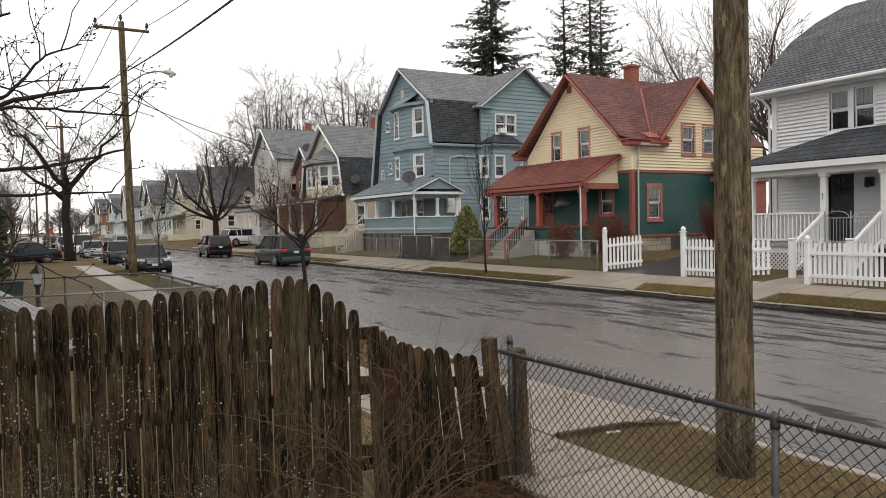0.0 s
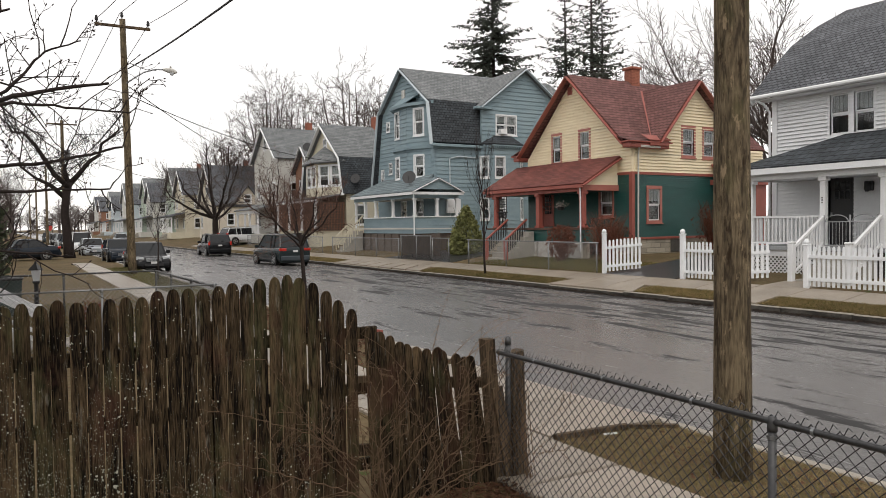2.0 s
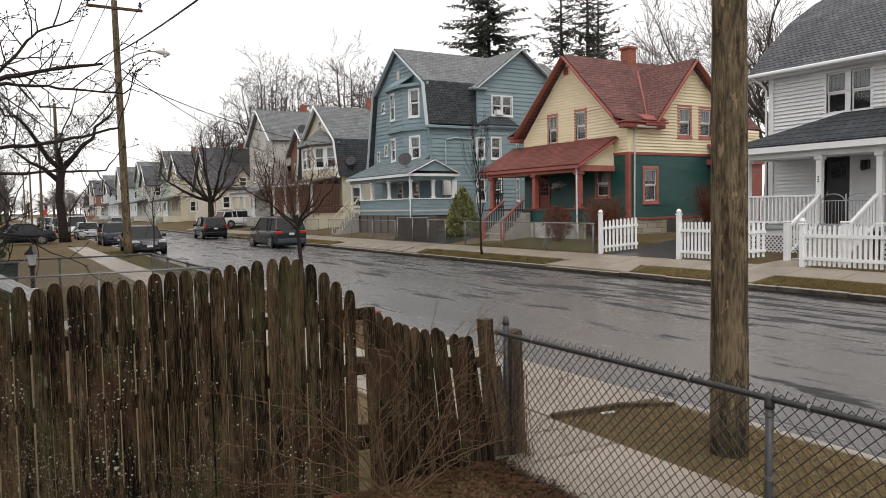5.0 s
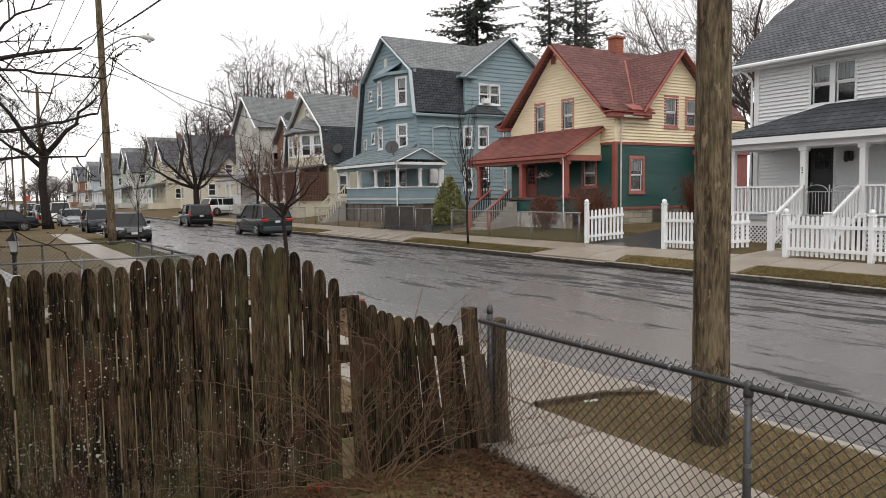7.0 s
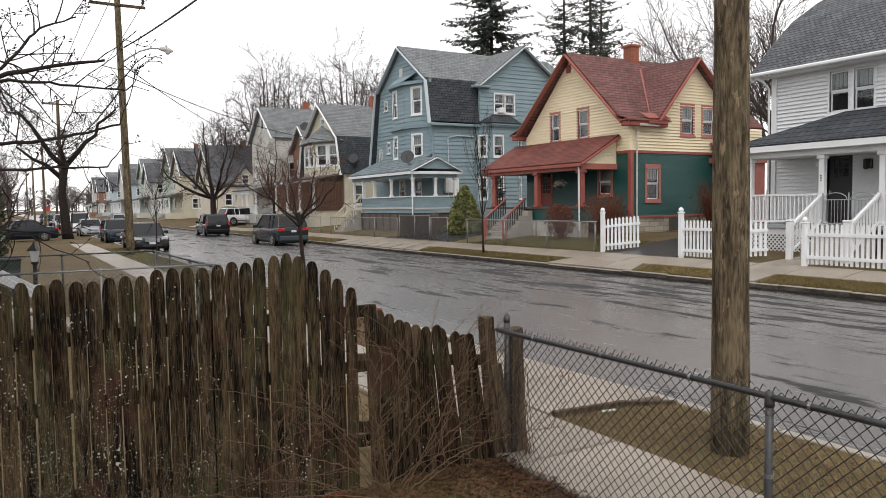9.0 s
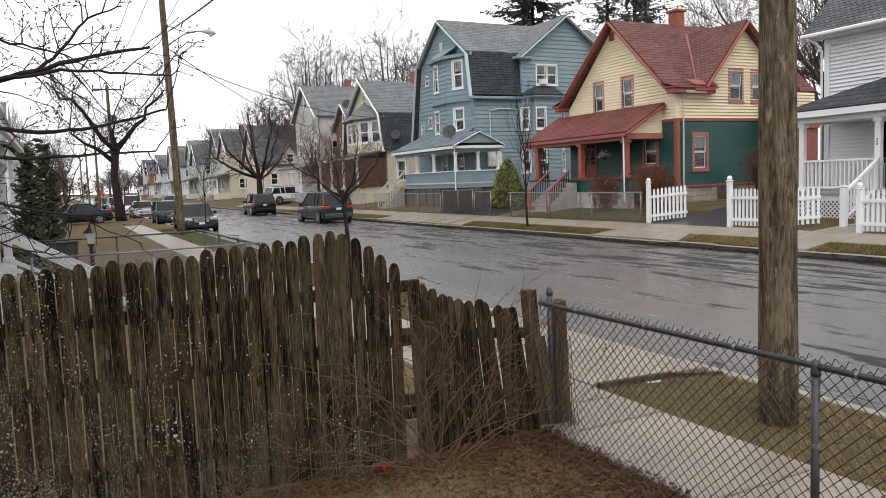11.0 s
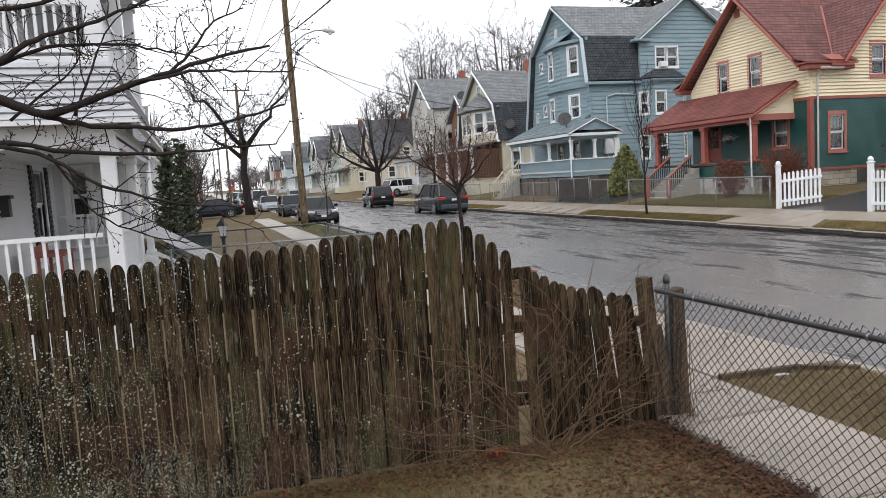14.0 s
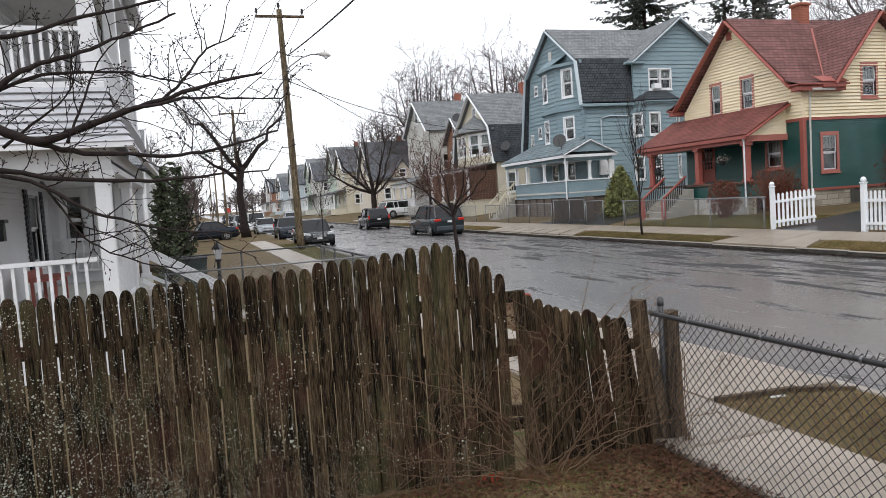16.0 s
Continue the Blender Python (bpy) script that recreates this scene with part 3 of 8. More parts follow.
def window(house, face, u0, u1, z0, z1, trim, sash=None, w=0.1, curtain=True, head=0.0):
    """A double-hung window in its opening: casing, two sashes with panes, a sill, a curtain behind."""
    sash = sash or trim
    m = Mesh()
    for a in ((u0 - w, u0, z0 - w, z1 + w + head), (u1, u1 + w, z0 - w, z1 + w + head), (u0, u1, z1, z1 + w + head), (u0, u1, z0 - w, z0)):
        face.box(m, *a, -0.05, 0.045)
    win = part("window", m, trim, house)
    zm = (z0 + z1) / 2
    for a, b, d in ((z0, zm, -0.045), (zm, z1, -0.01)):
        m, s = Mesh(), 0.05
        for q in ((u0, u0 + s, a, b), (u1 - s, u1, a, b), (u0 + s, u1 - s, b - s, b), (u0 + s, u1 - s, a, a + s)):
            face.box(m, *q, d - 0.03, d)
        part("sash", m, sash, win)
        m = Mesh()
        face.box(m, u0 + s, u1 - s, a + s, b - s, d - 0.02, d - 0.012)
        part("pane", m, GLASS, win)
    m = Mesh()
    face.box(m, u0 - w - 0.03, u1 + w + 0.03, z0 - w - 0.05, z0 - w, -0.02, 0.09)
    part("sill", m, trim, win)
    if curtain:
        m = Mesh()
        drop = rng.uniform(0.35, 0.75)
        k = 9
        for i in range(k):
            a, b = u0 + (u1 - u0) * i / k, u0 + (u1 - u0) * (i + 1) / k
            d = -0.12 - 0.03 * (i % 2)
            face.box(m, a, b, z1 - (z1 - z0) * drop, z1, d - 0.01, d)
        part("curtain", m, CURTAIN, win)
    # shallow box coloured dark, standing in for the unlit room behind
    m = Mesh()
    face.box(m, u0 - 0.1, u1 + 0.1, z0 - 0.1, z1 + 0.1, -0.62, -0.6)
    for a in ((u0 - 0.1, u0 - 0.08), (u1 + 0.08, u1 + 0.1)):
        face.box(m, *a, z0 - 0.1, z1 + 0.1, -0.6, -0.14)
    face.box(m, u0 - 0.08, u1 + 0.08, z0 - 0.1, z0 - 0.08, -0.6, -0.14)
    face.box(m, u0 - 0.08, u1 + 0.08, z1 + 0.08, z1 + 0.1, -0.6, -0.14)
    part("recess", m, DARK_INSIDE, win)
    return win


def door(house, face, u0, u1, z0, z1, material, trim, lites=(3, 5), label=""):
    m = Mesh()
    for a in ((u0 - 0.1, u0, z0, z1 + 0.1), (u1, u1 + 0.1, z0, z1 + 0.1), (u0, u1, z1, z1 + 0.1)):
        face.box(m, *a, -0.1, 0.04)
    d = part("door", m, trim, house, label)
    m = Mesh()
    face.box(m, u0, u1, z0, z1, -0.1, -0.06)
    n, k = lites
    h0, h1 = z0 + (z1 - z0) * (0.35 if k > 3 else 0.66), z1 - 0.18
    for i in range(n + 1):
        u = u0 + 0.16 + (u1 - u0 - 0.32) * i / n
        face.box(m, u - 0.015, u + 0.015, h0, h1, -0.06, -0.035)
    for i in range(k + 1):
        z = h0 + (h1 - h0) * i / k
        face.box(m, u0 + 0.15, u1 - 0.15, z - 0.015, z + 0.015, -0.06, -0.035)
    part("leaf", m, material, d)
    m = Mesh()
    face.box(m, u0 + 0.16, u1 - 0.16, h0, h1, -0.06, -0.05)
    part("pane", m, DARK_GLASS, d)
    m = Mesh()
    face.box(m, u1 - 0.11, u1 - 0.06, z0 + 0.95, z0 + 1.05, -0.06, 0.0)
    part("handle", m, STEEL, d)
    return d


def bar(house, name, p, q, w, h, material, label="", up=(0, 0, 1)):
    return part(name, Mesh().beam(p, q, w, h, up), material, house, label)


def roof(house, pts, material, thick=0.14, name="roof", label=""):
    return part(name, Mesh().slab(pts, thick), material, house, label)


def column(house, x, y, z0, z1, w, material):
    m = Mesh().box(x - w / 2, x + w / 2, y - w / 2, y + w / 2, z0, z1, 0.012)
    m.box(x - w * 0.75, x + w * 0.75, y - w * 0.75, y + w * 0.75, z1 - 0.12, z1, 0.012)
    m.box(x - w * 0.7, x + w * 0.7, y - w * 0.7, y + w * 0.7, z0, z0 + 0.1, 0.012)
    return part("column", m, material, house)


def railing(house, p, q, material, h=0.85, gap=0.13, name="railing"):
    """A balustrade between two floor points: rails, then each baluster as a piece."""
    p, q = Vector(p), Vector(q)
    up = Vector((0, 0, 1))
    m = Mesh().beam(p + up * h, q + up * h, 0.09, 0.06)
    m.beam(p + up * 0.1, q + up * 0.1, 0.06, 0.06)
    rail = part(name, m, material, house)
    n = max(2, int((q - p).length / gap))
    me = data(Mesh().box(-0.02, 0.02, -0.02, 0.02, 0.1, h - 0.03), material)
    for i in range(1, n):
        piece("baluster", me, rail, p.lerp(q, i / n))
    return rail


def stairs(house, x0, x1, y0, y1, z0, z1, n, material, name="step"):
    """Steps that fall from x0 (at z1) towards x1 (at z0), one part each."""
    for i in range(n):
        a, b = x0 + (x1 - x0) * i / n, x0 + (x1 - x0) * (i + 1) / n
        z = z1 - (z1 - z0) * (i + 0.7) / n
        part(name, Mesh().box(min(a, b) - 0.02, max(a, b), y0, y1, z0 - 0.1, z, 0.015), material, house)


def closing(house, x0, x1, y0, y1, z0, z1, material=None):
    """The far and back walls, which no one sees from the street."""
    m = Mesh()
    m.box(x0 + 0.16, x1, y1 - 0.15, y1, z0, z1)
    m.box(x1 - 0.15, x1, y0, y1 - 0.15, z0, z1)
    part("rear_wall", m, material or GREY_SIDING, house)


def dish(house, x, y, z, r=0.4, material=None):
    m = Mesh()
    rings = [(0.0, 0.02), (0.02, r * 0.5), (0.07, r * 0.85), (0.12, r), (0.135, r), (0.09, r * 0.84), (0.04, r * 0.4)]
    d = Vector((-0.6, -0.7, 0.35)).normalized()
    m.tube([Vector((x, y, z)) + d * a for a, _ in rings], [b for _, b in rings], 16)
    m.tube([(x, y, z), (x + 0.15, y + 0.1, z - 0.2), (x + 0.15, y + 0.1, z - 0.75)], 0.025, 6)
    m.tube([Vector((x, y, z)) - Vector((0, 0, r)), Vector((x, y, z)) + d * 0.45], 0.012, 5)
    return part("satellite_dish", m, material or BLACK_METAL, house, "dark satellite dish on a bent arm")


def downpipe(house, pts, material, r=0.04):
    return part("downpipe", Mesh().tube(pts, r, 6), material, house)


# -- white house with a deep porch --
def white_house():
    h = thing("white_house", (23.2, 12, lie(23)), "white vinyl-sided house with grey shingle roof and deep front porch", "house")
    f, s = front(23.2), side(16.45)
    fl = 1.45
    wy = [(12.98, 13.6), (13.78, 14.4)]
    holes = [(a, b, 5.02, 6.3) for a, b in wy] + [(13.6, 14.45, fl, 3.68), (9.3, 10.3, 2.2, 3.6), (8.6, 9.4, 5.02, 6.3)]
    wall(h, f, [(0.8, 4.0, 16.45), (6.75, 4.0, 16.45)], holes, WHITE_SIDING, 0.125, 0.06)
    for a, b in wy:
        window(h, f, a, b, 5.02, 6.3, WHITE, w=0.09)
    window(h, f, 8.6, 9.4, 5.02, 6.3, WHITE)
    window(h, f, 9.3, 10.3, 2.2, 3.6, WHITE)
    door(h, f, 13.6, 14.45, fl, 3.68, BLACK_METAL, WHITE, (3, 2), "black front door with small panes")
    sy = Face((0, 16.45, 0), (1, 0, 0), (0, 1, 0))
    wall(h, sy, [(0.8, 23.34, 32.5), (6.4, 23.34, 32.5), (7.7, 24.5, 31.6), (9.6, 28, 28.2)], [], WHITE_SIDING, 0.125, 0.022, name="end_wall")
    part("rear_wall", Mesh().box(32.35, 32.5, 4, 16.3, 0.8, 6.7).box(23.3, 32.3, 4.0, 4.15, 0.8, 8), WHITE_SIDING, h)
    # gambrel-like roof that bends upwards, ridge along the street
    e = 16.95
    line = [(22.62, 6.55), (23.7, 7.55), (24.9, 8.55), (26.4, 9.42), (28.3, 10.3)]
    for i, ((a, za), (b, zb)) in enumerate(zip(line, line[1:])):
        roof(h, [(a, 3.4, za + 0.08), (a, e, za + 0.08), (b, e, zb + 0.08), (b, 3.4, zb + 0.08)], ROOF_SLATE, 0.14)
        bar(h, "rake_board", (a, e - 0.02, za - 0.18), (b, e - 0.02, zb - 0.18), 0.06, 0.2, WHITE)
    for (a, za), (b, zb) in zip(line, line[1:]):
        roof(h, [(56.6 - a, 3.4, za + 0.08), (56.6 - a, e, za + 0.08), (56.6 - b, e, zb + 0.08), (56.6 - b, 3.4, zb + 0.08)], ROOF_SLATE, 0.14)
    part("soffit", Mesh().box(22.7, 23.2, 3.4, 16.9, 6.42, 6.47), WHITE, h)
    m = Mesh()
    m.tube([(22.58, 3.4, 6.53), (22.58, e, 6.53)], 0.075, 8)
    part("gutter", m, WHITE, h, "white rain gutter")
    part("corner_board", Mesh().box(23.12, 23.18, 16.3, 16.48, 0.9, 6.45), WHITE, h)
    downpipe(h, [(22.6, 16.75, 6.45), (22.85, 16.62, 6.3), (23.1, 16.56, 6.05), (23.1, 16.56, 1.0)], WHITE)
    # porch
    px, top = 20.75, 3.86
    part("porch_floor", Mesh().box(20.9, 23.1, 5.0, 15.95, fl - 0.12, fl, 0.01), mat("grey_porch_boards", (0.34, 0.36, 0.37), 0.5, vary=0.3, scale=2, fine=20, stretch=(1, 6, 1)), h)
    part("porch_beam", Mesh().box(20.95, 21.2, 5.0, 15.95, 3.55, 3.78).box(21.2, 23.1, 15.7, 15.95, 3.55, 3.78), WHITE, h)
    part("porch_ceiling", Mesh().box(21.2, 23.1, 5.0, 15.7, 3.6, 3.64), WHITE, h)
    part("porch_fascia", Mesh().box(20.68, 20.74, 4.9, 16.3, 3.72, 3.93).box(20.74, 23.15, 16.24, 16.3, 3.72, 3.93), WHITE, h)
    roof(h, [(20.66, 4.8, 3.95), (20.66, 16.36, 3.95), (23.16, 13.86, 5.0), (23.16, 4.8, 5.0)], ROOF_DARK, 0.08, "porch_roof", "dark charcoal shingled porch roof")
    roof(h, [(20.66, 16.36, 3.95), (23.16, 16.36, 3.95), (23.16, 13.86, 5.0)], ROOF_DARK, 0.08, "porch_roof")
    for y in (15.75, 13.28, 11.5, 8.6, 5.8):
        column(h, 21.08, y, fl, 3.55, 0.17, WHITE)
    railing(h, (21.08, 13.36, fl), (21.08, 15.68, fl), WHITE, 0.92, 0.13)
    railing(h, (21.08, 8.7, fl), (21.08, 11.42, fl), WHITE, 0.92, 0.13)
    railing(h, (21.2, 15.75, fl), (23.05, 15.75, fl), WHITE, 0.92, 0.13)
    part("porch_skirt", Mesh().box(20.98, 21.08, 13.3, 15.9, fl - 0.32, fl - 0.12).box(20.98, 21.08, 5, 11.4, fl - 0.32, fl - 0.12), WHITE, h)
    lat = Mesh()
    for ya, yb in ((13.35, 15.9), (8.6, 11.4)):
        z0, z1 = 0.5, fl - 0.32
        hh = z1 - z0
        n = int((yb - ya + hh) / 0.14)
        for i in range(n):
            for sgn in (1, -1):
                a = ya - hh + i * 0.14 if sgn > 0 else ya + i * 0.14
                pts = []
                for t in (0, 1):
                    y = a + sgn * t * hh
                    pts.append((y, z0 + t * hh))
                (ya0, za0), (yb0, zb0) = pts
                if sgn > 0:
                    if ya0 < ya:
                        za0, ya0 = za0 + (ya - ya0), ya
                    if yb0 > yb:
                        zb0, yb0 = zb0 - (yb0 - yb), yb
                else:
                    if yb0 < ya:
                        zb0, yb0 = zb0 - (ya - yb0), ya
                    if ya0 > yb:
                        za0, ya0 = za0 + (ya0 - yb), yb
                if za0 < zb0 and ya - 0.01 <= min(ya0, yb0) and max(ya0, yb0) <= yb + 0.01:
                    lat.beam((21.0 + 0.012 * sgn, ya0, za0), (21.0 + 0.012 * sgn, yb0, zb0), 0.04, 0.01, (1, 0, 0))
    part("lattice", lat, WHITE, h, "white diagonal lattice below the porch")
    # dark sheet behind the lattice: the shade below the porch as colour
    dark = Mesh().box(21.15, 21.2, 5, 15.9, 0.4, fl - 0.13)
    part("crawl_space", dark, DARK_INSIDE, h)
    stairs(h, 20.9, 19.55, 11.65, 13.15, lie(19.8), fl, 5, PATH_STEP)
    for y in (11.55, 13.25):
        m = Mesh().beam((21.0, y, fl + 0.9), (19.5, y, lie(19.5) + 0.95), 0.09, 0.07).beam((21.0, y, fl + 0.12), (19.5, y, lie(19.5) + 0.2), 0.06, 0.06)
        sr = part("stair_rail", m, WHITE, h)
        me = data(Mesh().box(-0.02, 0.02, -0.02, 0.02, 0, 0.78), WHITE)
        for i in range(1, 10):
            t = i / 10
            piece("baluster", me, sr, (21.0 - 1.5 * t, y, fl + 0.12 + (lie(19.5) + 0.2 - fl - 0.12) * t))
        part("newel_post", Mesh().box(19.4, 19.56, y - 0.08, y + 0.08, lie(19.5) - 0.05, lie(19.5) + 1.1, 0.012).box(19.38, 19.58, y - 0.1, y + 0.1, lie(19.5) + 1.1, lie(19.5) + 1.16, 0.02), WHITE, h)
    # iron gate at the head of the steps
    pale_iron = mat("pale_painted_iron", (0.42, 0.43, 0.44), 0.5, vary=0.3, scale=6, fine=40)
    m = Mesh().beam((20.95, 11.62, fl + 0.05), (20.95, 13.18, fl + 0.05), 0.025, 0.025).beam((20.95, 11.62, fl + 0.75), (20.95, 13.18, fl + 0.75), 0.025, 0.025)
    for y in (11.62, 12.4, 13.18):
        m.beam((20.95, y, fl + 0.05), (20.95, y, fl + 0.95), 0.03, 0.03)
    gate = part("stair_gate", m, pale_iron, h, "thin pale iron gate with scrolls")
    rod = data(Mesh().tube([(0, 0, 0.05), (0, 0, 0.75)], 0.008, 4), pale_iron)
    for k in range(14):
        piece("gate_bar", rod, gate, (20.95, 11.72 + 0.1 * k, fl))
    for c in (12.0, 12.8):
        part("scroll", Mesh().tube([(20.95, c + 0.35 * math.cos(w), fl + 0.75 + 0.2 * math.sin(w)) for w in np.linspace(0, math.pi, 12)], 0.014, 4), pale_iron, gate)
    m = Mesh().box(23.02, 23.16, 12.95, 13.2, 3.15, 3.45, 0.02).lathe(22.98, 13.08, [(3.12, 0.05), (3.2, 0.09), (3.4, 0.07), (3.45, 0.02)], 10)
    part("porch_lamp", m, BLACK_METAL, h, "black wall lantern by the door")
    m = Mesh()
    for k in range(3):
        m.box(20.985, 20.992, 13.26, 13.3, 2.9 - 0.07 * k, 2.94 - 0.07 * k)
    part("number_bars", m, BLACK_METAL, h)
    return h


white_house()


# -- cream and green house with red roofs --
def red_house():
    h = thing("cream_green_house", (24, 28, lie(24)), "two-storey house, cream above and dark green below, with red shingle roof", "house")
    ya, yb, ym, zr, ze = 24.08, 31.65, 27.91, 9.35, 5.75
    f, s = front(24.0), side(ya)
    wins = [(26.85, 27.5), (28.95, 29.55)]
    part("foundation", Mesh().box(24.02, 33, ya + 0.03, yb, lie(24) - 0.2, 1.5), STONE, h, "rock-faced block foundation")
    part("sill_board", Mesh().box(23.97, 33, ya - 0.03, yb, 1.5, 1.6), RED_TRIM, h)
    wall(h, f, [(1.6, ya, yb), (4.4, ya, yb)], [(25.3, 26.1, 2.6, 3.75), (29.6, 30.5, 2.1, 3.9)], GREEN, 0.11, 0.02)
    wall(h, f, [(4.52, ya, yb), (5.6, ya, yb), (zr - 0.12, ym - 0.15, ym + 0.15)], [(a, b, 5.32, 6.62) for a, b in wins] + [(28.05, 28.35, 8.55, 8.9)], CREAM, 0.14, 0.055)
    wall(h, s, [(1.6, 24.14, 33), (4.4, 24.14, 33)], [(24.98, 25.72, 2.34, 3.75)], GREEN, 0.085, 0.026)
    wall(h, s, [(4.52, 24.14, 33), (5.75, 24.14, 33), (5.76, 25.3, 31.3), (8.62, 27.77, 27.97)], [(27.22, 27.95, 5.36, 6.58), (28.65, 29.38, 5.36, 6.58)], CREAM, 0.14, 0.055)
    part("band_board", Mesh().box(23.95, 24.14, ya - 0.05, yb, 4.4, 4.52).box(24.14, 33, ya - 0.05, ya + 0.14, 4.4, 4.52), RED_TRIM, h)
    part("corner_board", Mesh().box(23.94, 24.12, ya - 0.06, ya + 0.12, 1.6, 4.4), RED_TRIM, h)
    closing(h, 24, 33, ya + 0.15, yb, 1.6, 5.6, CREAM)
    for a, b in wins:
        window(h, f, a, b, 5.32, 6.62, PINK_TRIM, WHITE, 0.12, head=0.06)
    window(h, f, 25.3, 26.1, 2.6, 3.75, PINK_TRIM, WHITE, 0.1)
    door(h, f, 29.6, 30.5, 2.1, 3.9, RED_TRIM, RED_TRIM, (3, 5), "dark red front door with many panes")
    window(h, s, 24.98, 25.72, 2.34, 3.75, PINK_TRIM, WHITE, 0.12, head=0.04)
    window(h, s, 27.22, 27.95, 5.36, 6.58, PINK_TRIM, WHITE, 0.12, head=0.04)
    window(h, s, 28.65, 29.38, 5.36, 6.58, PINK_TRIM, WHITE, 0.12, head=0.04)
    m = Mesh()
    f.box(m, 28.03, 28.37, 8.53, 8.92, -0.1, 0.05)
    part("attic_vent", m, RED_TRIM, h, "small louvred attic vent")
    # roofs: ridge towards the back, cross gable to the side
    x0, x1 = 23.55, 33.3
    el, er, zl = 24.13, 31.91, 5.8
    for e in (el, er):
        roof(h, [(x0, ym, zr + 0.1), (x1, ym, zr + 0.1), (x1, e, zl + 0.05), (x0, e, zl + 0.05)], ROOF_RED, 0.12, label="red asphalt shingles, weathered")
        bar(h, "rake_board", (x0 - 0.03, ym, zr - 0.03), (x0 - 0.03, e, zl - 0.09), 0.05, 0.24, RED_TRIM, up=(1, 0, 0))
    for e in (el, er):
        d = -1 if e < ym else 1
        m = Mesh().box(x0 - 0.05, 24.6 if d > 0 else 26.0, min(e, e + d * 0.35) - 0.05, max(e, e + d * 0.35) + 0.05, zl - 0.24, zl - 0.02, 0.03)
        m.box(x0 - 0.12, 24.7 if d > 0 else 26.1, min(e, e + d * 0.4) - 0.1, max(e, e + d * 0.4) + 0.1, zl - 0.02, zl + 0.05, 0.02)
        part("eave_return", m, RED_TRIM, h, "boxed red eave return")
        part("eave_return_roof", Mesh().slab([(x0 - 0.12, e - 0.3 * d, zl + 0.3), (26 if d < 0 else 24.6, e - 0.3 * d, zl + 0.3), (26 if d < 0 else 24.6, e + d * 0.5, zl + 0.055), (x0 - 0.12, e + d * 0.5, zl + 0.055)], 0.03), ROOF_RED, h)
    gx, gz, gy = 27.87, 8.77, ya - 0.42
    back = ym - (zr - gz) / (zr - zl) * (ym - el)
    for e in (25.3, 31.3):
        vy = el + 0.05
        roof(h, [(gx, gy, gz + 0.1), (gx, back + 0.4, gz + 0.1), (e, vy, 5.95), (e, gy, 5.95)], ROOF_RED, 0.12)
        bar(h, "rake_board", (gx, gy - 0.03, gz - 0.03), (e, gy - 0.03, 5.8), 0.05, 0.24, RED_TRIM, up=(0, 1, 0))
    part("gable_return", Mesh().box(24.7, 25.9, gy - 0.02, ya + 0.02, 5.66, 5.9, 0.03).slab([(24.6, gy - 0.05, 5.92), (26.0, gy - 0.05, 5.92), (26.0, ya, 6.2), (24.6, ya, 6.2)], 0.03), RED_TRIM, h)
    part("chimney", Mesh().box(27.6, 28.15, ym - 0.25, ym + 0.3, 9.0, 10.2, 0.01).box(27.52, 28.23, ym - 0.33, ym + 0.38, 10.05, 10.17, 0.02), BRICK, h, "red brick chimney with a flared cap")
    downpipe(h, [(24.15, ya - 0.3, 5.6), (24.3, ya - 0.1, 5.35), (24.3, ya - 0.07, 1.2)], GREY_SIDING)
    part("gutter", Mesh().tube([(24.2, ya - 0.33, 5.62), (25.4, ya - 0.33, 5.62)], 0.06, 6), GREY_SIDING, h)
    # side entry hood
    bar(h, "valley_flashing", (25.35, el + 0.03, 5.98), (gx, back, gz + 0.12), 0.09, 0.03, RED_TRIM)
    part("entry_hood", Mesh().slab([(29.1, ya - 0.1, 5.0), (32, ya - 0.1, 5.0), (32, ya - 1.1, 4.35), (29.1, ya - 1.1, 4.35)], 0.1).box(29.1, 32, ya - 1.1, ya, 4.0, 4.25), RED_TRIM, h)
    part("entry_wall", Mesh().box(29.6, 32, ya - 0.95, ya - 0.02, 1.0, 4.0), RED_TRIM, h)
    # porch
    fl, e0, e1 = 2.05, 24.75, 32.6
    roof(h, [(21.72, e0, 4.02), (21.72, e1, 4.02), (23.95, e1, 5.28), (23.95, e0, 5.28)], ROOF_PORCH_RED, 0.1, "porch_roof", "low red porch roof, worn and streaked")
    part("porch_fascia", Mesh().box(21.7, 21.78, e0, e1, 3.82, 3.96).box(21.86, 22.1, e0 + 0.15, e1 - 0.1, 3.66, 3.86), RED_TRIM, h)
    bar(h, "porch_rake", (21.7, e0 - 0.02, 3.9), (23.95, e0 - 0.02, 5.15), 0.06, 0.2, RED_TRIM, up=(0, 1, 0))
    m = Mesh()
    for k in range(8):
        z = 3.95 + k * 0.125
        m.box(21.95 + (z - 3.95) * 1.77, 23.98, e0 + 0.2, e0 + 0.3, z, z + 0.12)
    part("porch_gable_end", m, CREAM, h)
    part("porch_end_beam", Mesh().box(21.9, 23.98, e0 + 0.14, e0 + 0.32, 3.7, 3.95), PINK_TRIM, h)
    part("porch_ceiling", Mesh().box(22.1, 23.95, e0 + 0.3, e1 - 0.1, 3.7, 3.74), GREEN, h)
    part("porch_floor", Mesh().box(21.9, 23.95, e0 + 0.1, e1 - 0.1, fl - 0.1, fl, 0.01), mat("brown_porch_boards", (0.12, 0.07, 0.05), 0.5, vary=0.3, scale=2, fine=20), h)
    wall(h, front(22.0), [(1.36, e0 + 0.15, 29.2), (fl - 0.1, e0 + 0.15, 29.2)], [], GREEN, 0.11, 0.02, 0.08, "porch_skirt")
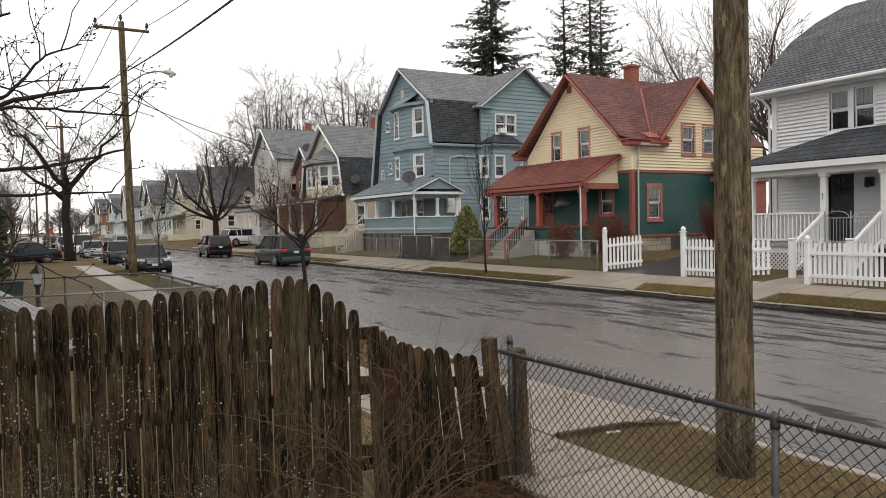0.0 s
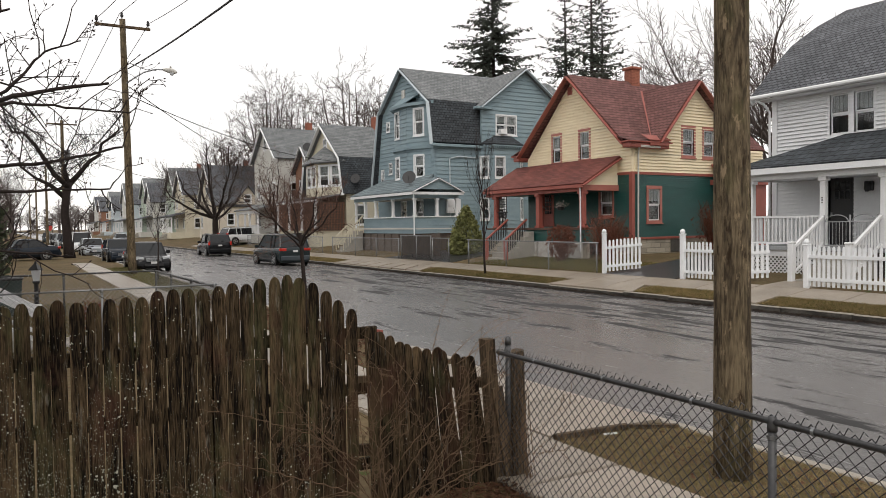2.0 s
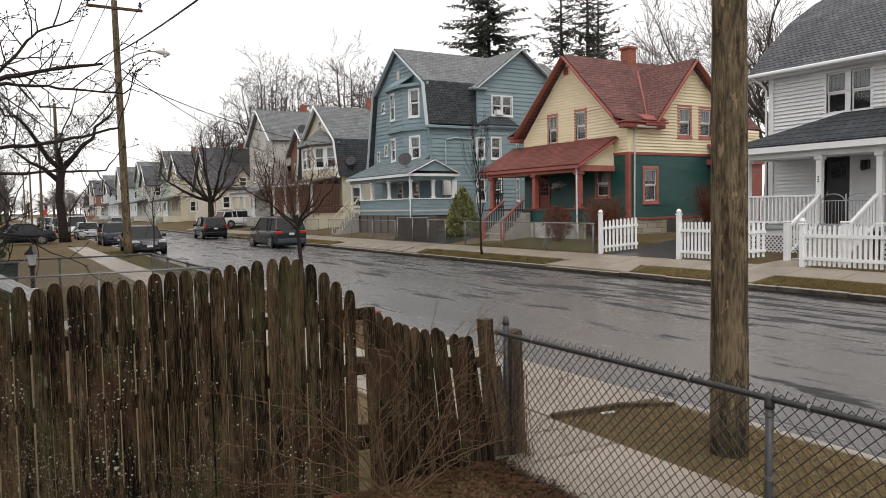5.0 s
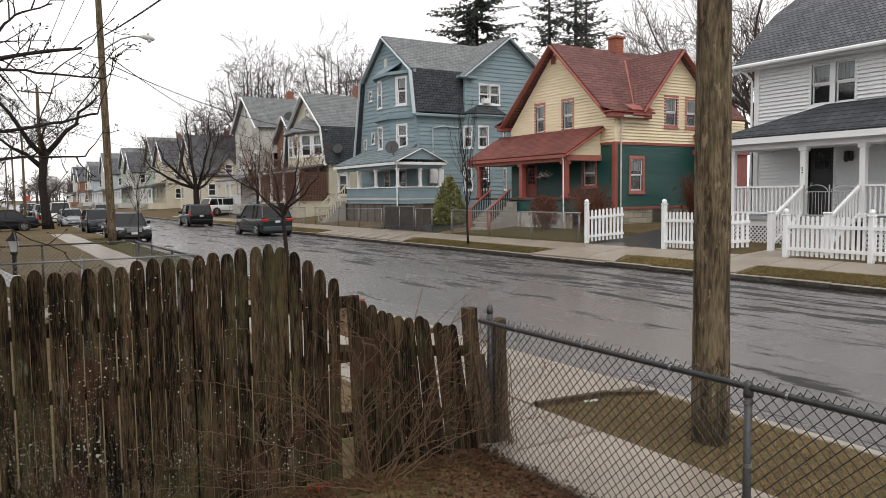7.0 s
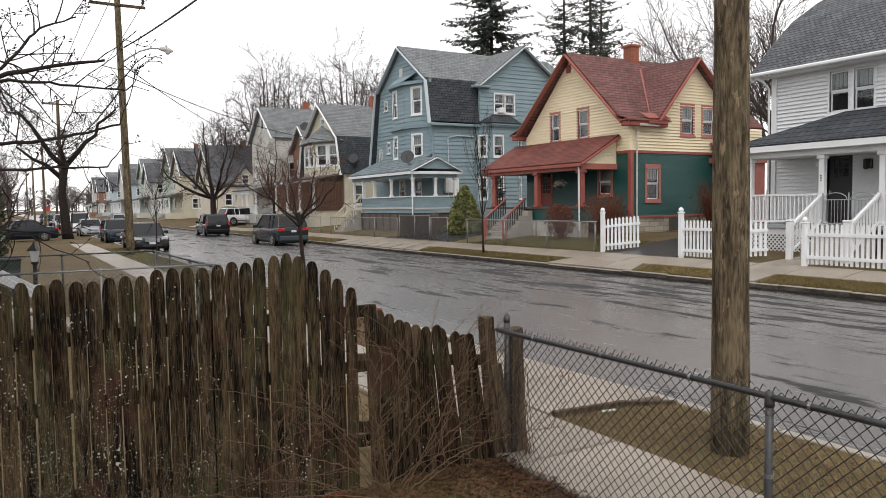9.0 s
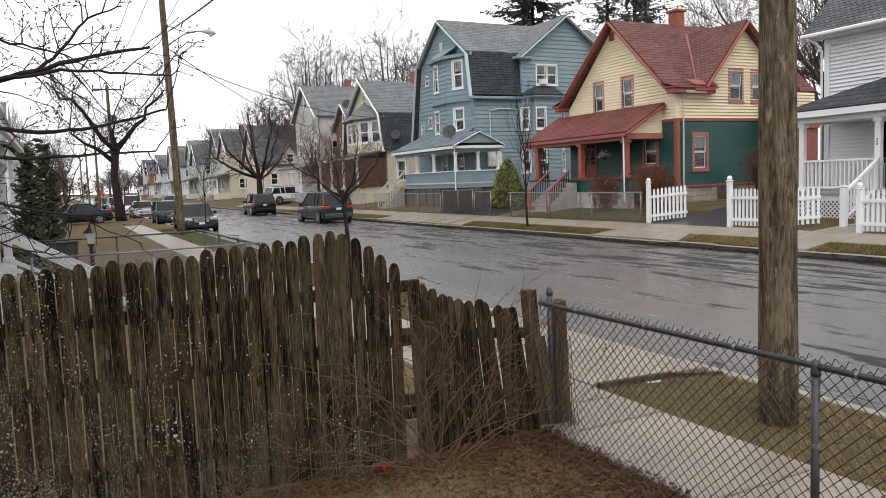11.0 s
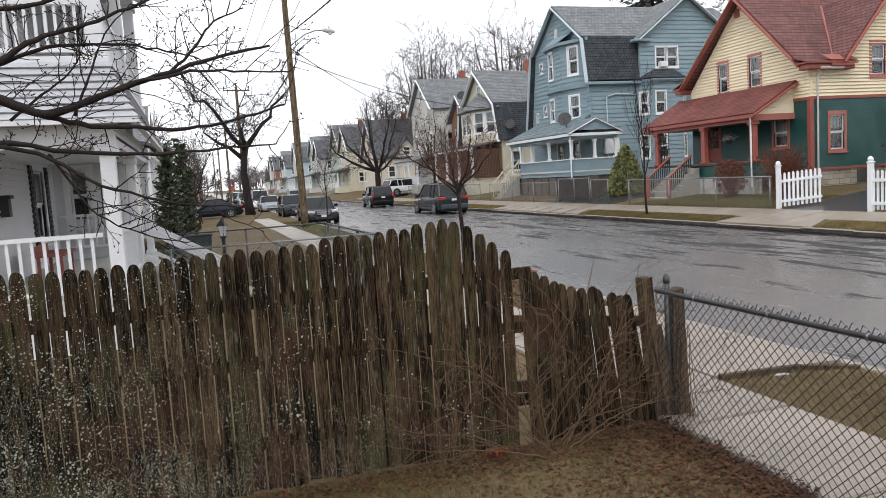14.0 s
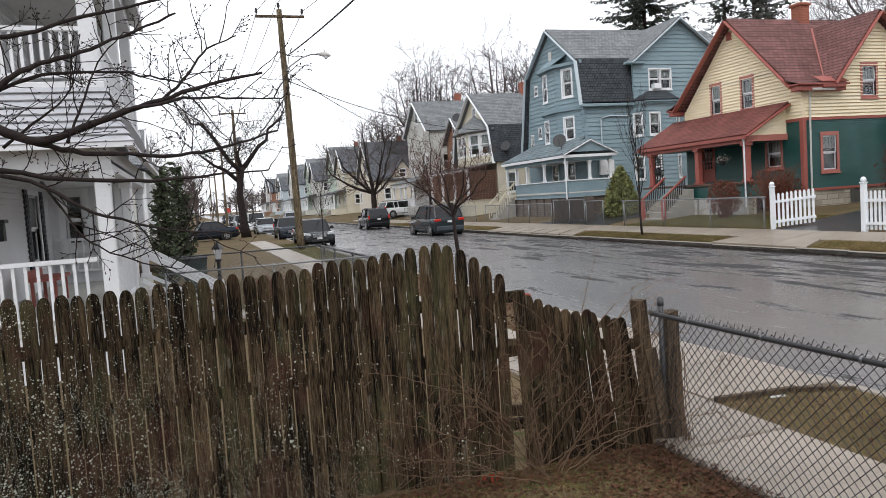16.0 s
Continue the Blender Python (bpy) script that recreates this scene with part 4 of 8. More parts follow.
    wall(h, side(e0 + 0.16), [(1.36, 22.09, 23.9), (fl - 0.1, 22.09, 23.9)], [], GREEN, 0.11, 0.02, 0.08, "porch_skirt")
    wash = mat("flaking_whitewash", (0.62, 0.62, 0.60), 0.8, second=(0.33, 0.29, 0.25), scale=3, fine=12, bump=0.3)
    for k in range(4):
        part("whitewashed_panel", Mesh().box(21.9, 22.05, 25.1 + 1.08 * k, 26.0 + 1.08 * k, lie(22) - 0.1, 1.36, 0.02), wash, h, "flaking whitewashed panel under the porch")
    part("porch_base", Mesh().box(22.06, 22.2, e0 + 0.1, e1 - 0.1, lie(22) - 0.1, 1.36), STONE, h)
    for y in (25.1, 28.2, 31.75):
        column(h, 22.02, y, fl, 3.66, 0.24, RED_TRIM)
    downpipe(h, [(21.75, e0 + 0.25, 3.9), (21.82, e0 + 0.27, 3.7), (21.82, e0 + 0.27, 1.0)], WHITE, 0.035)
    stairs(h, 21.9, 20.2, 28.45, 29.95, lie(20.5), fl, 6, PATH_STEP)
    for y in (28.4, 30.0):
        m = Mesh().beam((21.95, y + 0.7, fl + 0.42), (20.2, y, lie(20.2) + 1.0), 0.08, 0.07)
        sr = part("stair_rail", m, RED_TRIM, h)
        me = data(Mesh().box(-0.018, 0.018, -0.018, 0.018, 0, 0.72), BLACK_METAL)
        for i in range(12):
            t = (i + 0.5) / 12
            piece("baluster", me, sr, (21.95 - 1.75 * t, y + 0.7 * (1 - t), fl - 0.3 + (lie(20.2) + 0.28 - fl + 0.3) * t))
        part("newel_post", Mesh().box(20.1, 20.26, y - 0.08, y + 0.08, lie(20.2) - 0.1, lie(20.2) + 0.98, 0.012), RED_TRIM, h)
    railing(h, (22.02, 30.85, fl), (22.02, 31.8, fl), BLACK_METAL, 0.8)
    # trellis and hanging basket
    m = Mesh()
    for k in range(5):
        m.box(21.99, 22.01, 30.85 + 0.2 * k, 30.88 + 0.2 * k, fl + 0.5, 3.65)
    for k in range(9):
        m.box(21.985, 22.005, 30.8, 31.72, fl + 0.55 + 0.13 * k, fl + 0.575 + 0.13 * k)
    part("trellis", m, BLACK_METAL, h, "dark square trellis screen")
    m = Mesh()
    m.lathe(22.1, 26.7, [(2.85, 0.06), (2.88, 0.14), (3.0, 0.18), (3.02, 0.17)], 10)
    for w in (0, 2.1, 4.2):
        m.tube([(22.1 + 0.17 * math.cos(w), 26.7 + 0.17 * math.sin(w), 3.0), (22.1, 26.7, 3.65)], 0.006, 3)
    part("hanging_basket", m, BLACK_METAL, h)
    m = Mesh()
    for k in range(160):
        p = Vector((22.1, 26.7, 3.08)) + Vector((rng.gauss(0, 0.12), rng.gauss(0, 0.14), rng.gauss(0, 0.08)))
        q = [p + Vector((rng.uniform(-0.05, 0.05), rng.uniform(-0.05, 0.05), rng.uniform(-0.05, 0.05))) for _ in range(3)]
        m.add(q, [(0, 1, 2)])
    part("basket_flowers", m, mat("dry_basket_flowers", (0.42, 0.38, 0.34), 0.8, vary=0.5), h)
    # flat panel in the dark tone, in place of the cellar window's shaded inside
    m = Mesh()
    s.box(m, 26.45, 27.1, lie(26) + 0.05, 1.45, -0.05, 0.0)
    part("cellar_window", m, DARK_INSIDE, h)
    return h


red_house()


BROWN_BASE = mat("weathered_brown_boards", (0.15, 0.12, 0.10), 0.8, vary=0.5, scale=2, fine=18, stretch=(4, 4, 0.6))


# -- blue three-storey house --
def blue_house():
    h = thing("blue_house", (23.5, 44, lie(24)), "tall blue-grey shingled house with grey gambrel roof", "house")
    ya, yb, ym = 40.8, 48.8, 44.8
    f, s = front(23.5), side(ya)
    lit = [(42.85, 43.35, 5.4, 6.8)]
    up = [(47.0, 47.4, 8.9, 9.5), (46.7, 47.1, 5.9, 6.6), (48.0, 48.35, 4.9, 6.2)]
    wall(h, f, [(0.9, ya, yb), (4.8, ya, 49.1), (7.4, ya, 48.6), (10.1, ya + 0.28, 48.05), (12.6, ym - 0.1, ym + 0.1)], up + [(44.6, 45.3, 2.5, 3.9), (42.3, 43.2, 2.3, 3.9)], BLUE, 0.27, 0.04, wavy=0.006)
    for w in up:
        window(h, f, *w, WHITE, w=0.06, curtain=False)
    window(h, f, 44.6, 45.3, 2.5, 3.9, WHITE, w=0.08)
    window(h, f, 42.3, 43.2, 2.3, 3.9, WHITE, w=0.08)
    # side wall, with a wing that carries a gable
    wl, wr, wm = 26.95, 33.9, 30.35
    wall(h, s, [(0.9, 23.64, 36), (7.35, 23.64, 36)], [], BLUE, 0.27, 0.04, wavy=0.006)
    sw = side(ya - 0.25)
    wall(h, sw, [(7.6, wl, wr), (9.95, wl, wr), (12.6, wm - 0.1, wm + 0.1)], [(28.15, 28.85, 8.25, 9.45), (29.0, 29.7, 8.25, 9.45), (31.9, 32.5, 8.25, 9.45)], BLUE, 0.27, 0.04, wavy=0.006, name="wing_wall")
    for a, b in ((28.15, 28.85), (29.0, 29.7), (31.9, 32.5)):
        window(h, sw, a, b, 8.25, 9.45, WHITE, w=0.09)
    closing(h, 23.5, 36, ya + 0.15, yb, 0.9, 9.8, BLUE)
    part("vent_window", Mesh().box(23.4, 23.52, 44.55, 44.95, 10.6, 11.4), GREY_SIDING, h)
    # roofs
    for (a, za), (b, zb), m in (((ya - 0.25, 7.4), (ya + 0.2, 10.15), ROOF_DARK), ((ya + 0.2, 10.15), (ym, 12.8), ROOF_GREY), ((ym, 12.8), (48.2, 10.15), ROOF_GREY), ((48.2, 10.15), (49.4, 4.9), ROOF_DARK)):
        roof(h, [(23.2, a, za + 0.1), (36, a, za + 0.1), (36, b, zb + 0.1), (23.2, b, zb + 0.1)], m, 0.12)
        bar(h, "rake_board", (23.17, a, za - 0.05), (23.17, b, zb - 0.05), 0.06, 0.22, MINT, up=(1, 0, 0))
    for e in (wl - 0.25, wr + 0.25):
        roof(h, [(wm, ya - 0.6, 12.75), (wm, ym, 12.75), (e, ya + 1.2, 9.95), (e, ya - 0.6, 9.95)], ROOF_GREY, 0.12)
        bar(h, "rake_board", (wm, ya - 0.63, 12.6), (e, ya - 0.63, 9.82), 0.06, 0.22, MINT, up=(0, 1, 0))
    part("cornice", Mesh().box(23.2, 27, ya - 0.36, ya - 0.02, 7.22, 7.4, 0.03).box(26.4, 27.6, ya - 0.65, ya - 0.1, 9.75, 9.92, 0.03), BLUE, h)
    # round-cornered bay at the front
    for z0, z1, sills in ((4.6, 7.35, (5.4, 6.75)), (7.36, 10.05, (8.1, 9.75))):
        pts = [(23.5, 46.0), (22.85, 44.9), (22.75, 43.0), (23.5, 41.1)]
        for i, (a, b) in enumerate(zip(pts, pts[1:])):
            p, q = Vector((*a, 0)), Vector((*b, 0))
            u = (q - p).normalized()
            fc = Face(p, u, (-abs(u.y), u.x if u.y < 0 else -u.x, 0))
            L = (q - p).length
            w = (L * 0.32, L * 0.68, *sills)
            if i == 1:
                w = (L * 0.05, L * 0.36, *sills)
            wall(h, fc, [(z0, 0, L), (z1, 0, L)], [w], BLUE, 0.27, 0.04, 0.1, "bay_wall", wavy=0.005)
            window(h, fc, *w, WHITE, w=0.09)
    for z, k in ((7.25, 0.22), (10.05, 0.32)):
        pts = [(23.5, 46.0 + k), (22.85 - k, 44.9 + k * 0.4), (22.75 - k, 43.0 - k * 0.2), (23.5, 41.1 - k)]
        part("bay_cornice", Mesh().slab([(x, y, z + 0.12) for x, y in pts], 0.2), BLUE, h)
    part("bay_cap", Mesh().slab([(22.5, 43.0, 10.2), (22.6, 45.0, 10.2), (23.5, 45.0, 10.9), (23.5, 42.5, 10.9)], 0.05), BLUE, h)
    # bay on the side
    bp = [(26.8, ya), (27.4, ya - 0.75), (29.6, ya - 0.75), (30.5, ya)]
    for i, (a, b) in enumerate(zip(bp, bp[1:])):
        p, q = Vector((*a, 0)), Vector((*b, 0))
        u = (q - p).normalized()
        fc = Face(p, u, (u.y, -u.x, 0))
        L = (q - p).length
        ws = [(L * 0.25, L * 0.75, 5.35, 6.65), (L * 0.25, L * 0.75, 2.6, 3.95)]
        if i == 1:
            ws = [(L * 0.15, L * 0.45, 5.35, 6.65), (L * 0.15, L * 0.45, 2.6, 3.95)]
        wall(h, fc, [(0.9, 0, L), (7.35, 0, L)], ws, BLUE, 0.27, 0.04, 0.1, "bay_wall", wavy=0.005)
        for w in ws:
            window(h, fc, *w, WHITE, w=0.09)
    part("bay_roof", Mesh().slab([(26.5, ya - 0.05, 7.5), (27.3, ya - 1.0, 7.5), (28.2, ya - 0.15, 8.25)], 0.08).slab([(27.3, ya - 1.0, 7.5), (29.8, ya - 1.0, 7.5), (29.2, ya - 0.15, 8.25), (28.2, ya - 0.15, 8.25)], 0.08).slab([(29.8, ya - 1.0, 7.5), (30.8, ya - 0.05, 7.5), (29.2, ya - 0.15, 8.25)], 0.08), ROOF_DARK, h)
    m = Mesh()
    for k in range(22):
        m.box(26.7 + k * 0.18, 26.78 + k * 0.18, ya - 0.95, ya - 0.78, 7.24, 7.4)
    part("bay_brackets", m.box(27.3, 29.8, ya - 0.98, ya - 0.72, 7.36, 7.44), BLUE, h)
    for x, z in ((28.3, 8.2), (28.9, 5.3)):
        part("air_conditioner", Mesh().box(x, x + 0.5, ya - 1.1 if z < 7 else ya - 0.6, ya - 0.7 if z < 7 else ya - 0.2, z, z + 0.34, 0.02), WHITE, h, "white window air conditioner")
    downpipe(h, [(24.6, ya - 0.1, 6.5), (24.6, ya - 0.08, 1.2)], MINT)
    downpipe(h, [(24.6, ya - 0.1, 6.5), (25.3, ya - 0.1, 6.65), (26.6, ya - 0.1, 6.6)], MINT)
    # wrap-round porch
    fl, y0, y1 = 2.1, 38.85, 47.7
    roof(h, [(20.7, y0 - 0.3, 4.3), (20.7, y1, 4.3), (23.45, y1, 5.5), (23.45, y0 + 2.0, 5.5)], ROOF_BLUEGREY, 0.1, "porch_roof", "grey-blue shingled porch roof")
    roof(h, [(20.7, y0 - 0.3, 4.3), (22.5, y0 - 0.3, 5.15), (22.5, ya, 5.15), (20.7, ya, 4.3)], ROOF_BLUEGREY, 0.1, "porch_roof")
    roof(h, [(24.3, y0 - 0.3, 4.3), (22.5, y0 - 0.3, 5.15), (22.5, ya, 5.15), (24.3, ya, 4.3)], ROOF_BLUEGREY, 0.1, "porch_roof")
    part("porch_pediment", Mesh().slab([(20.95, y0 - 0.2, 4.4), (24.05, y0 - 0.2, 4.4), (22.5, y0 - 0.2, 5.02)], 0.05), BLUE, h)
    for q in (20.7, 24.3):
        bar(h, "porch_rake", (22.5, y0 - 0.32, 5.06), (q, y0 - 0.32, 4.22), 0.05, 0.16, WHITE, up=(0, 1, 0))
    part("porch_fascia", Mesh().box(20.72, 20.8, y0 - 0.28, y1, 4.08, 4.24).box(20.8, 24.3, y0 - 0.28, y0 - 0.2, 4.08, 4.24), WHITE, h)
    part("porch_beam", Mesh().box(20.95, 21.15, y0, y1 - 0.1, 3.88, 4.1).box(21.15, 24.1, y0, y0 + 0.2, 3.88, 4.1), BLUE, h)
    part("porch_floor", Mesh().box(20.95, 23.4, y0, y1 - 0.1, fl - 0.1, fl).box(23.4, 24.1, y0, ya - 0.3, fl - 0.1, fl), GREY_SIDING, h)
    part("porch_ceiling", Mesh().box(21.15, 23.4, y0 + 0.2, y1 - 0.1, 3.92, 3.96), GREY_SIDING, h)
    wall(h, front(21.0), [(1.75, y0, y1 - 1.6), (2.72, y0, y1 - 1.6)], [], BLUE, 0.16, 0.025, 0.1, "porch_parapet")
    wall(h, side(y0 + 0.02), [(1.75, 21.1, 24.1), (2.72, 21.1, 24.1)], [], BLUE, 0.16, 0.025, 0.1, "porch_parapet")
    part("parapet_cap", Mesh().box(20.92, 21.16, y0 - 0.05, y1 - 1.6, 2.72, 2.78).box(21.16, 24.15, y0 - 0.05, y0 + 0.18, 2.72, 2.78), WHITE, h)
    m = Mesh()
    for k in range(7):
        m.box(21.0, 21.06, y0 + 0.1 + k * 1.03, y0 + 0.95 + k * 1.03, lie(21), 1.7)
    part("lattice_panel", m, mat("weathered_brown_panels", (0.17, 0.14, 0.12), 0.8, vary=0.4, scale=3, fine=20), h)
    part("porch_base", Mesh().box(21.1, 23.4, y0 + 0.1, y1 - 0.2, lie(22) - 0.1, 1.75).box(23.4, 24.1, y0 + 0.1, ya - 0.3, lie(22) - 0.1, 1.75), BROWN_BASE, h)
    for x, y in ((21.05, y0 + 0.1), (21.05, 41.8), (21.05, 44.3), (21.05, 46.0), (21.05, 47.5), (22.6, y0 + 0.1), (24.0, y0 + 0.1)):
        column(h, x, y, 2.78 if y < 46.5 else fl, 3.88, 0.15, WHITE)
    stairs(h, 20.95, 19.5, 46.2, 47.4, lie(19.7), fl, 6, PATH_STEP)
    for y in (46.15, 47.45):
        m = Mesh().beam((20.95, y, fl + 0.85), (19.4, y, lie(19.5) + 0.9), 0.08, 0.08)
        sr = part("stair_rail", m, SAND, h)
        me = data(Mesh().box(-0.02, 0.02, -0.02, 0.02, 0, 0.85), SAND)
        for i in range(9):
            t = (i + 0.5) / 9
            piece("baluster", me, sr, (20.95 - 1.55 * t, y, fl + (lie(19.5) - fl) * t))
    dish(h, 21.4, 40.2, 5.15, 0.42)
    downpipe(h, [(20.9, y0 - 0.1, 4.1), (20.92, y0 - 0.06, 1.0)], WHITE)
    part("cellar_hatch", Mesh().box(24.3, 25.3, ya - 0.25, ya - 0.05, 3.0, 3.9), WHITE, h)
    return h


blue_house()


# -- sand-yellow house with a gambrel --
def yellow_house():
    h = thing("yellow_gambrel_house", (23.5, 59, lie(24)), "sand-yellow house with grey gambrel roof and lattice porch", "house")
    ya, ym, yb = 54.9, 59.4, 63.9
    f, s = front(23.5), side(ya)
    wall(h, f, [(0.9, ya, yb), (4.8, ya, yb), (7.7, ya + 0.5, yb - 0.5), (10.7, ym - 0.1, ym + 0.1)], [(58.9, 59.6, 8.6, 9.6)], SAND, 0.14, 0.02)
    window(h, f, 58.9, 59.6, 8.6, 9.6, WHITE, w=0.08, curtain=False)
    wall(h, s, [(0.9, 23.64, 31), (4.85, 23.64, 31)], [(24.4, 25.2, 2.4, 3.9)], SAND, 0.14, 0.02)
    window(h, s, 24.4, 25.2, 2.4, 3.9, WHITE, w=0.1)
    closing(h, 23.5, 31, ya + 0.15, yb, 0.9, 8, SAND)
    for (a, za), (b, zb), m in (((ya - 0.3, 4.75), (ya + 0.5, 7.75), ROOF_DARK), ((ya + 0.5, 7.75), (ym, 10.8), ROOF_GREY), ((ym, 10.8), (yb - 0.5, 7.75), ROOF_GREY), ((yb - 0.5, 7.75), (yb + 0.3, 4.75), ROOF_DARK)):
        roof(h, [(23.1, a, za + 0.1), (31, a, za + 0.1), (31, b, zb + 0.1), (23.1, b, zb + 0.1)], m, 0.12)
        bar(h, "rake_board", (23.07, a, za - 0.05), (23.07, b, zb - 0.05), 0.06, 0.24, WHITE, up=(1, 0, 0))
    pts = [(23.5, 62.2), (22.4, 61.0), (22.2, 58.0), (23.5, 55.6)]
    for i, (a, b) in enumerate(zip(pts, pts[1:])):
        p, q = Vector((*a, 0)), Vector((*b, 0))
        u = (q - p).normalized()
        fc = Face(p, u, (-abs(u.y), u.x if u.y < 0 else -u.x, 0))
        L = (q - p).length
        ws = [(L * 0.12, L * 0.46, 5.6, 7.2), (L * 0.56, L * 0.9, 5.6, 7.2)]
        wall(h, fc, [(4.7, 0, L), (7.4, 0, L)], ws, SAND, 0.14, 0.02, 0.1, "bay_wall")
        for w in ws:
            window(h, fc, *w, WHITE, w=0.1)
    ap = (23.4, 59.2, 9.0)
    ex = [(23.5, 62.7), (22.1, 61.3), (21.8, 57.8), (23.5, 55.0)]
    for a, b in zip(ex, ex[1:]):
        roof(h, [(*a, 7.5), (*b, 7.5), ap], ROOF_GREY, 0.12, "bay_roof")
    roof(h, [(20.8, ya - 0.2, 4.45), (20.8, 64.5, 4.45), (23.4, 64.5, 4.9), (23.4, ya - 0.2, 4.9)], ROOF_GREY, 0.1, "porch_roof")
    part("porch_fascia", Mesh().box(20.82, 20.9, ya - 0.2, 64.5, 4.2, 4.4), WHITE, h)
    lat = Mesh()
    for k in range(70):
        y = 55.2 + k * 0.13
        lat.beam((21.0, y, 1.9), (21.0, y, 4.2), 0.02, 0.03)
    for k in range(18):
        lat.beam((20.98, 55.1, 1.95 + k * 0.13), (20.98, 64.3, 1.95 + k * 0.13), 0.02, 0.03)
    for k in range(19):
        lat.beam((21.05 + k * 0.13, ya + 0.1, 1.9), (21.05 + k * 0.13, ya + 0.1, 4.2), 0.03, 0.02)
    for k in range(18):
        lat.beam((21.0, ya + 0.08, 1.95 + k * 0.13), (23.4, ya + 0.08, 1.95 + k * 0.13), 0.02, 0.03)
    part("porch_lattice", lat, BROWN_SIDING, h, "brown lattice screen closing the porch")
    part("porch_base", Mesh().box(21.05, 23.4, ya + 0.2, 64.3, lie(22) - 0.1, 1.9), SAND, h)
    # solid dark block fills the porch, its colour standing for the shade inside
    part("porch_dark", Mesh().box(21.3, 23.4, ya + 0.35, 64.3, 1.9, 4.2), DARK_INSIDE, h)
    for y in (55.1, 58.2, 61.3, 64.3):
        column(h, 20.95, y, 1.9, 4.2, 0.2, WHITE)
    dish(h, 24.2, ya - 0.3, 6.0, 0.4)
    dish(h, 23.0, 62.2, 9.2, 0.4)
    part("chimney", Mesh().box(28, 28.6, 59.1, 59.7, 10, 11.8, 0.02), BRICK, h)
    return h


yellow_house()


def plain_house(y0, y1, x, siding, roofing, ze, zr, label, depth=9, cross=None, storeys=2, porch=True, seen=1, gap=0.9):
    """A gable-fronted house further down the street."""
    h = thing("street_house", (x, (y0 + y1) / 2, 0.8), label, "house", "houses down the street")
    ym = (y0 + y1) / 2
    f = front(x, -1) if seen > 0 else front(x, 1)
    d = 1 if seen > 0 else -1
    ws = []
    for k in range(storeys):
        z = 2.3 + 2.9 * k
        ws += [(y0 + 0.9, y0 + 1.7, z, z + 1.4), (y1 - 1.9, y1 - 1.1, z, z + 1.4)]
    ws += [(ym - 0.4, ym + 0.4, ze + (zr - ze) * 0.3, ze + (zr - ze) * 0.3 + 1.1)]
    ws = [w for w in ws if w[3] < ze or w[0] > ym - 0.5 and w[1] < ym + 0.5]
    wall(h, f, [(0.7, y0, y1), (ze, y0, y1), (zr - 0.1, ym - 0.1, ym + 0.1)], ws, siding, 0.2, 0.02)
    for w in ws:
        window(h, f, *w, WHITE, w=0.1, curtain=False)
    s = side(y0)
    a, b = (x + 0.15, x + depth) if seen > 0 else (x - depth, x - 0.15)
    ss = [(a + 1.2, a + 2.0, 2.3, 3.7), (a + 4.2, a + 5.0, 2.3, 3.7)] + ([(a + 1.2, a + 2.0, 5.2, 6.6), (a + 4.2, a + 5.0, 5.2, 6.6)] if storeys > 1 else [])
    ss = [w for w in ss if w[3] < ze]
    wall(h, s, [(0.7, a, b), (ze, a, b)], ss, siding, 0.2, 0.02)
    for w in ss:
        window(h, s, *w, WHITE, w=0.1, curtain=False)
    m = Mesh().box(a, b, y1 - 0.15, y1, 0.7, ze)
    m.box(*((b - 0.15, b) if seen > 0 else (a, a + 0.15)), y0 + 0.15, y1 - 0.15, 0.7, ze)
    part("rear_wall", m, siding, h)
    xa, xb = (x - 0.4, x + depth + 0.3) if seen > 0 else (x - depth - 0.3, x + 0.4)
    for e, k in ((y0 - 0.35, 1), (y1 + 0.35, -1)):
        zz = ze - 0.2
        roof(h, [(xa, ym, zr + 0.1), (xb, ym, zr + 0.1), (xb, e, zz), (xa, e, zz)], roofing, 0.14)
        xf = xa if seen > 0 else xb
        bar(h, "rake_board", (xf - 0.02 * d, ym, zr - 0.04), (xf - 0.02 * d, e, zz - 0.14), 0.06, 0.24, WHITE, up=(1, 0, 0))
    part("chimney", Mesh().box((a + b) / 2, (a + b) / 2 + 0.6, ym + 0.2, ym + 0.8, zr - 0.8, zr + 0.9, 0.02), BRICK, h)
    if porch:
        xp = x - 2.1 * d
        part("porch_roof", Mesh().slab([(xp - 0.2 * d, y0, 4.0), (xp - 0.2 * d, y1, 4.0), (x - 0.05 * d, y1, 4.6), (x - 0.05 * d, y0, 4.6)], 0.12), roofing, h)
        part("porch_beam", Mesh().box(min(xp, xp + 0.2 * d), max(xp, xp + 0.2 * d), y0 + 0.1, y1 - 0.1, 3.6, 3.86), WHITE, h)
        part("porch_floor", Mesh().box(min(xp, x), max(xp, x) - 0.03, y0 + 0.05, y1 - 0.05, 0.7, 1.6), siding, h)
        for y in (y0 + 0.25, ym - 0.8, ym + 0.8, y1 - 0.25):
            column(h, xp + 0.12 * d, y, 1.6, 3.6, 0.18, WHITE)
        railing(h, (xp + 0.12 * d, y0 + 0.3, 1.6), (xp + 0.12 * d, ym - 0.9, 1.6), WHITE, 0.85, 0.2)
        stairs(h, xp, xp - 1.2 * d, ym - 0.7, ym + 0.7, 0.6, 1.6, 5, PATH_STEP)
    return h


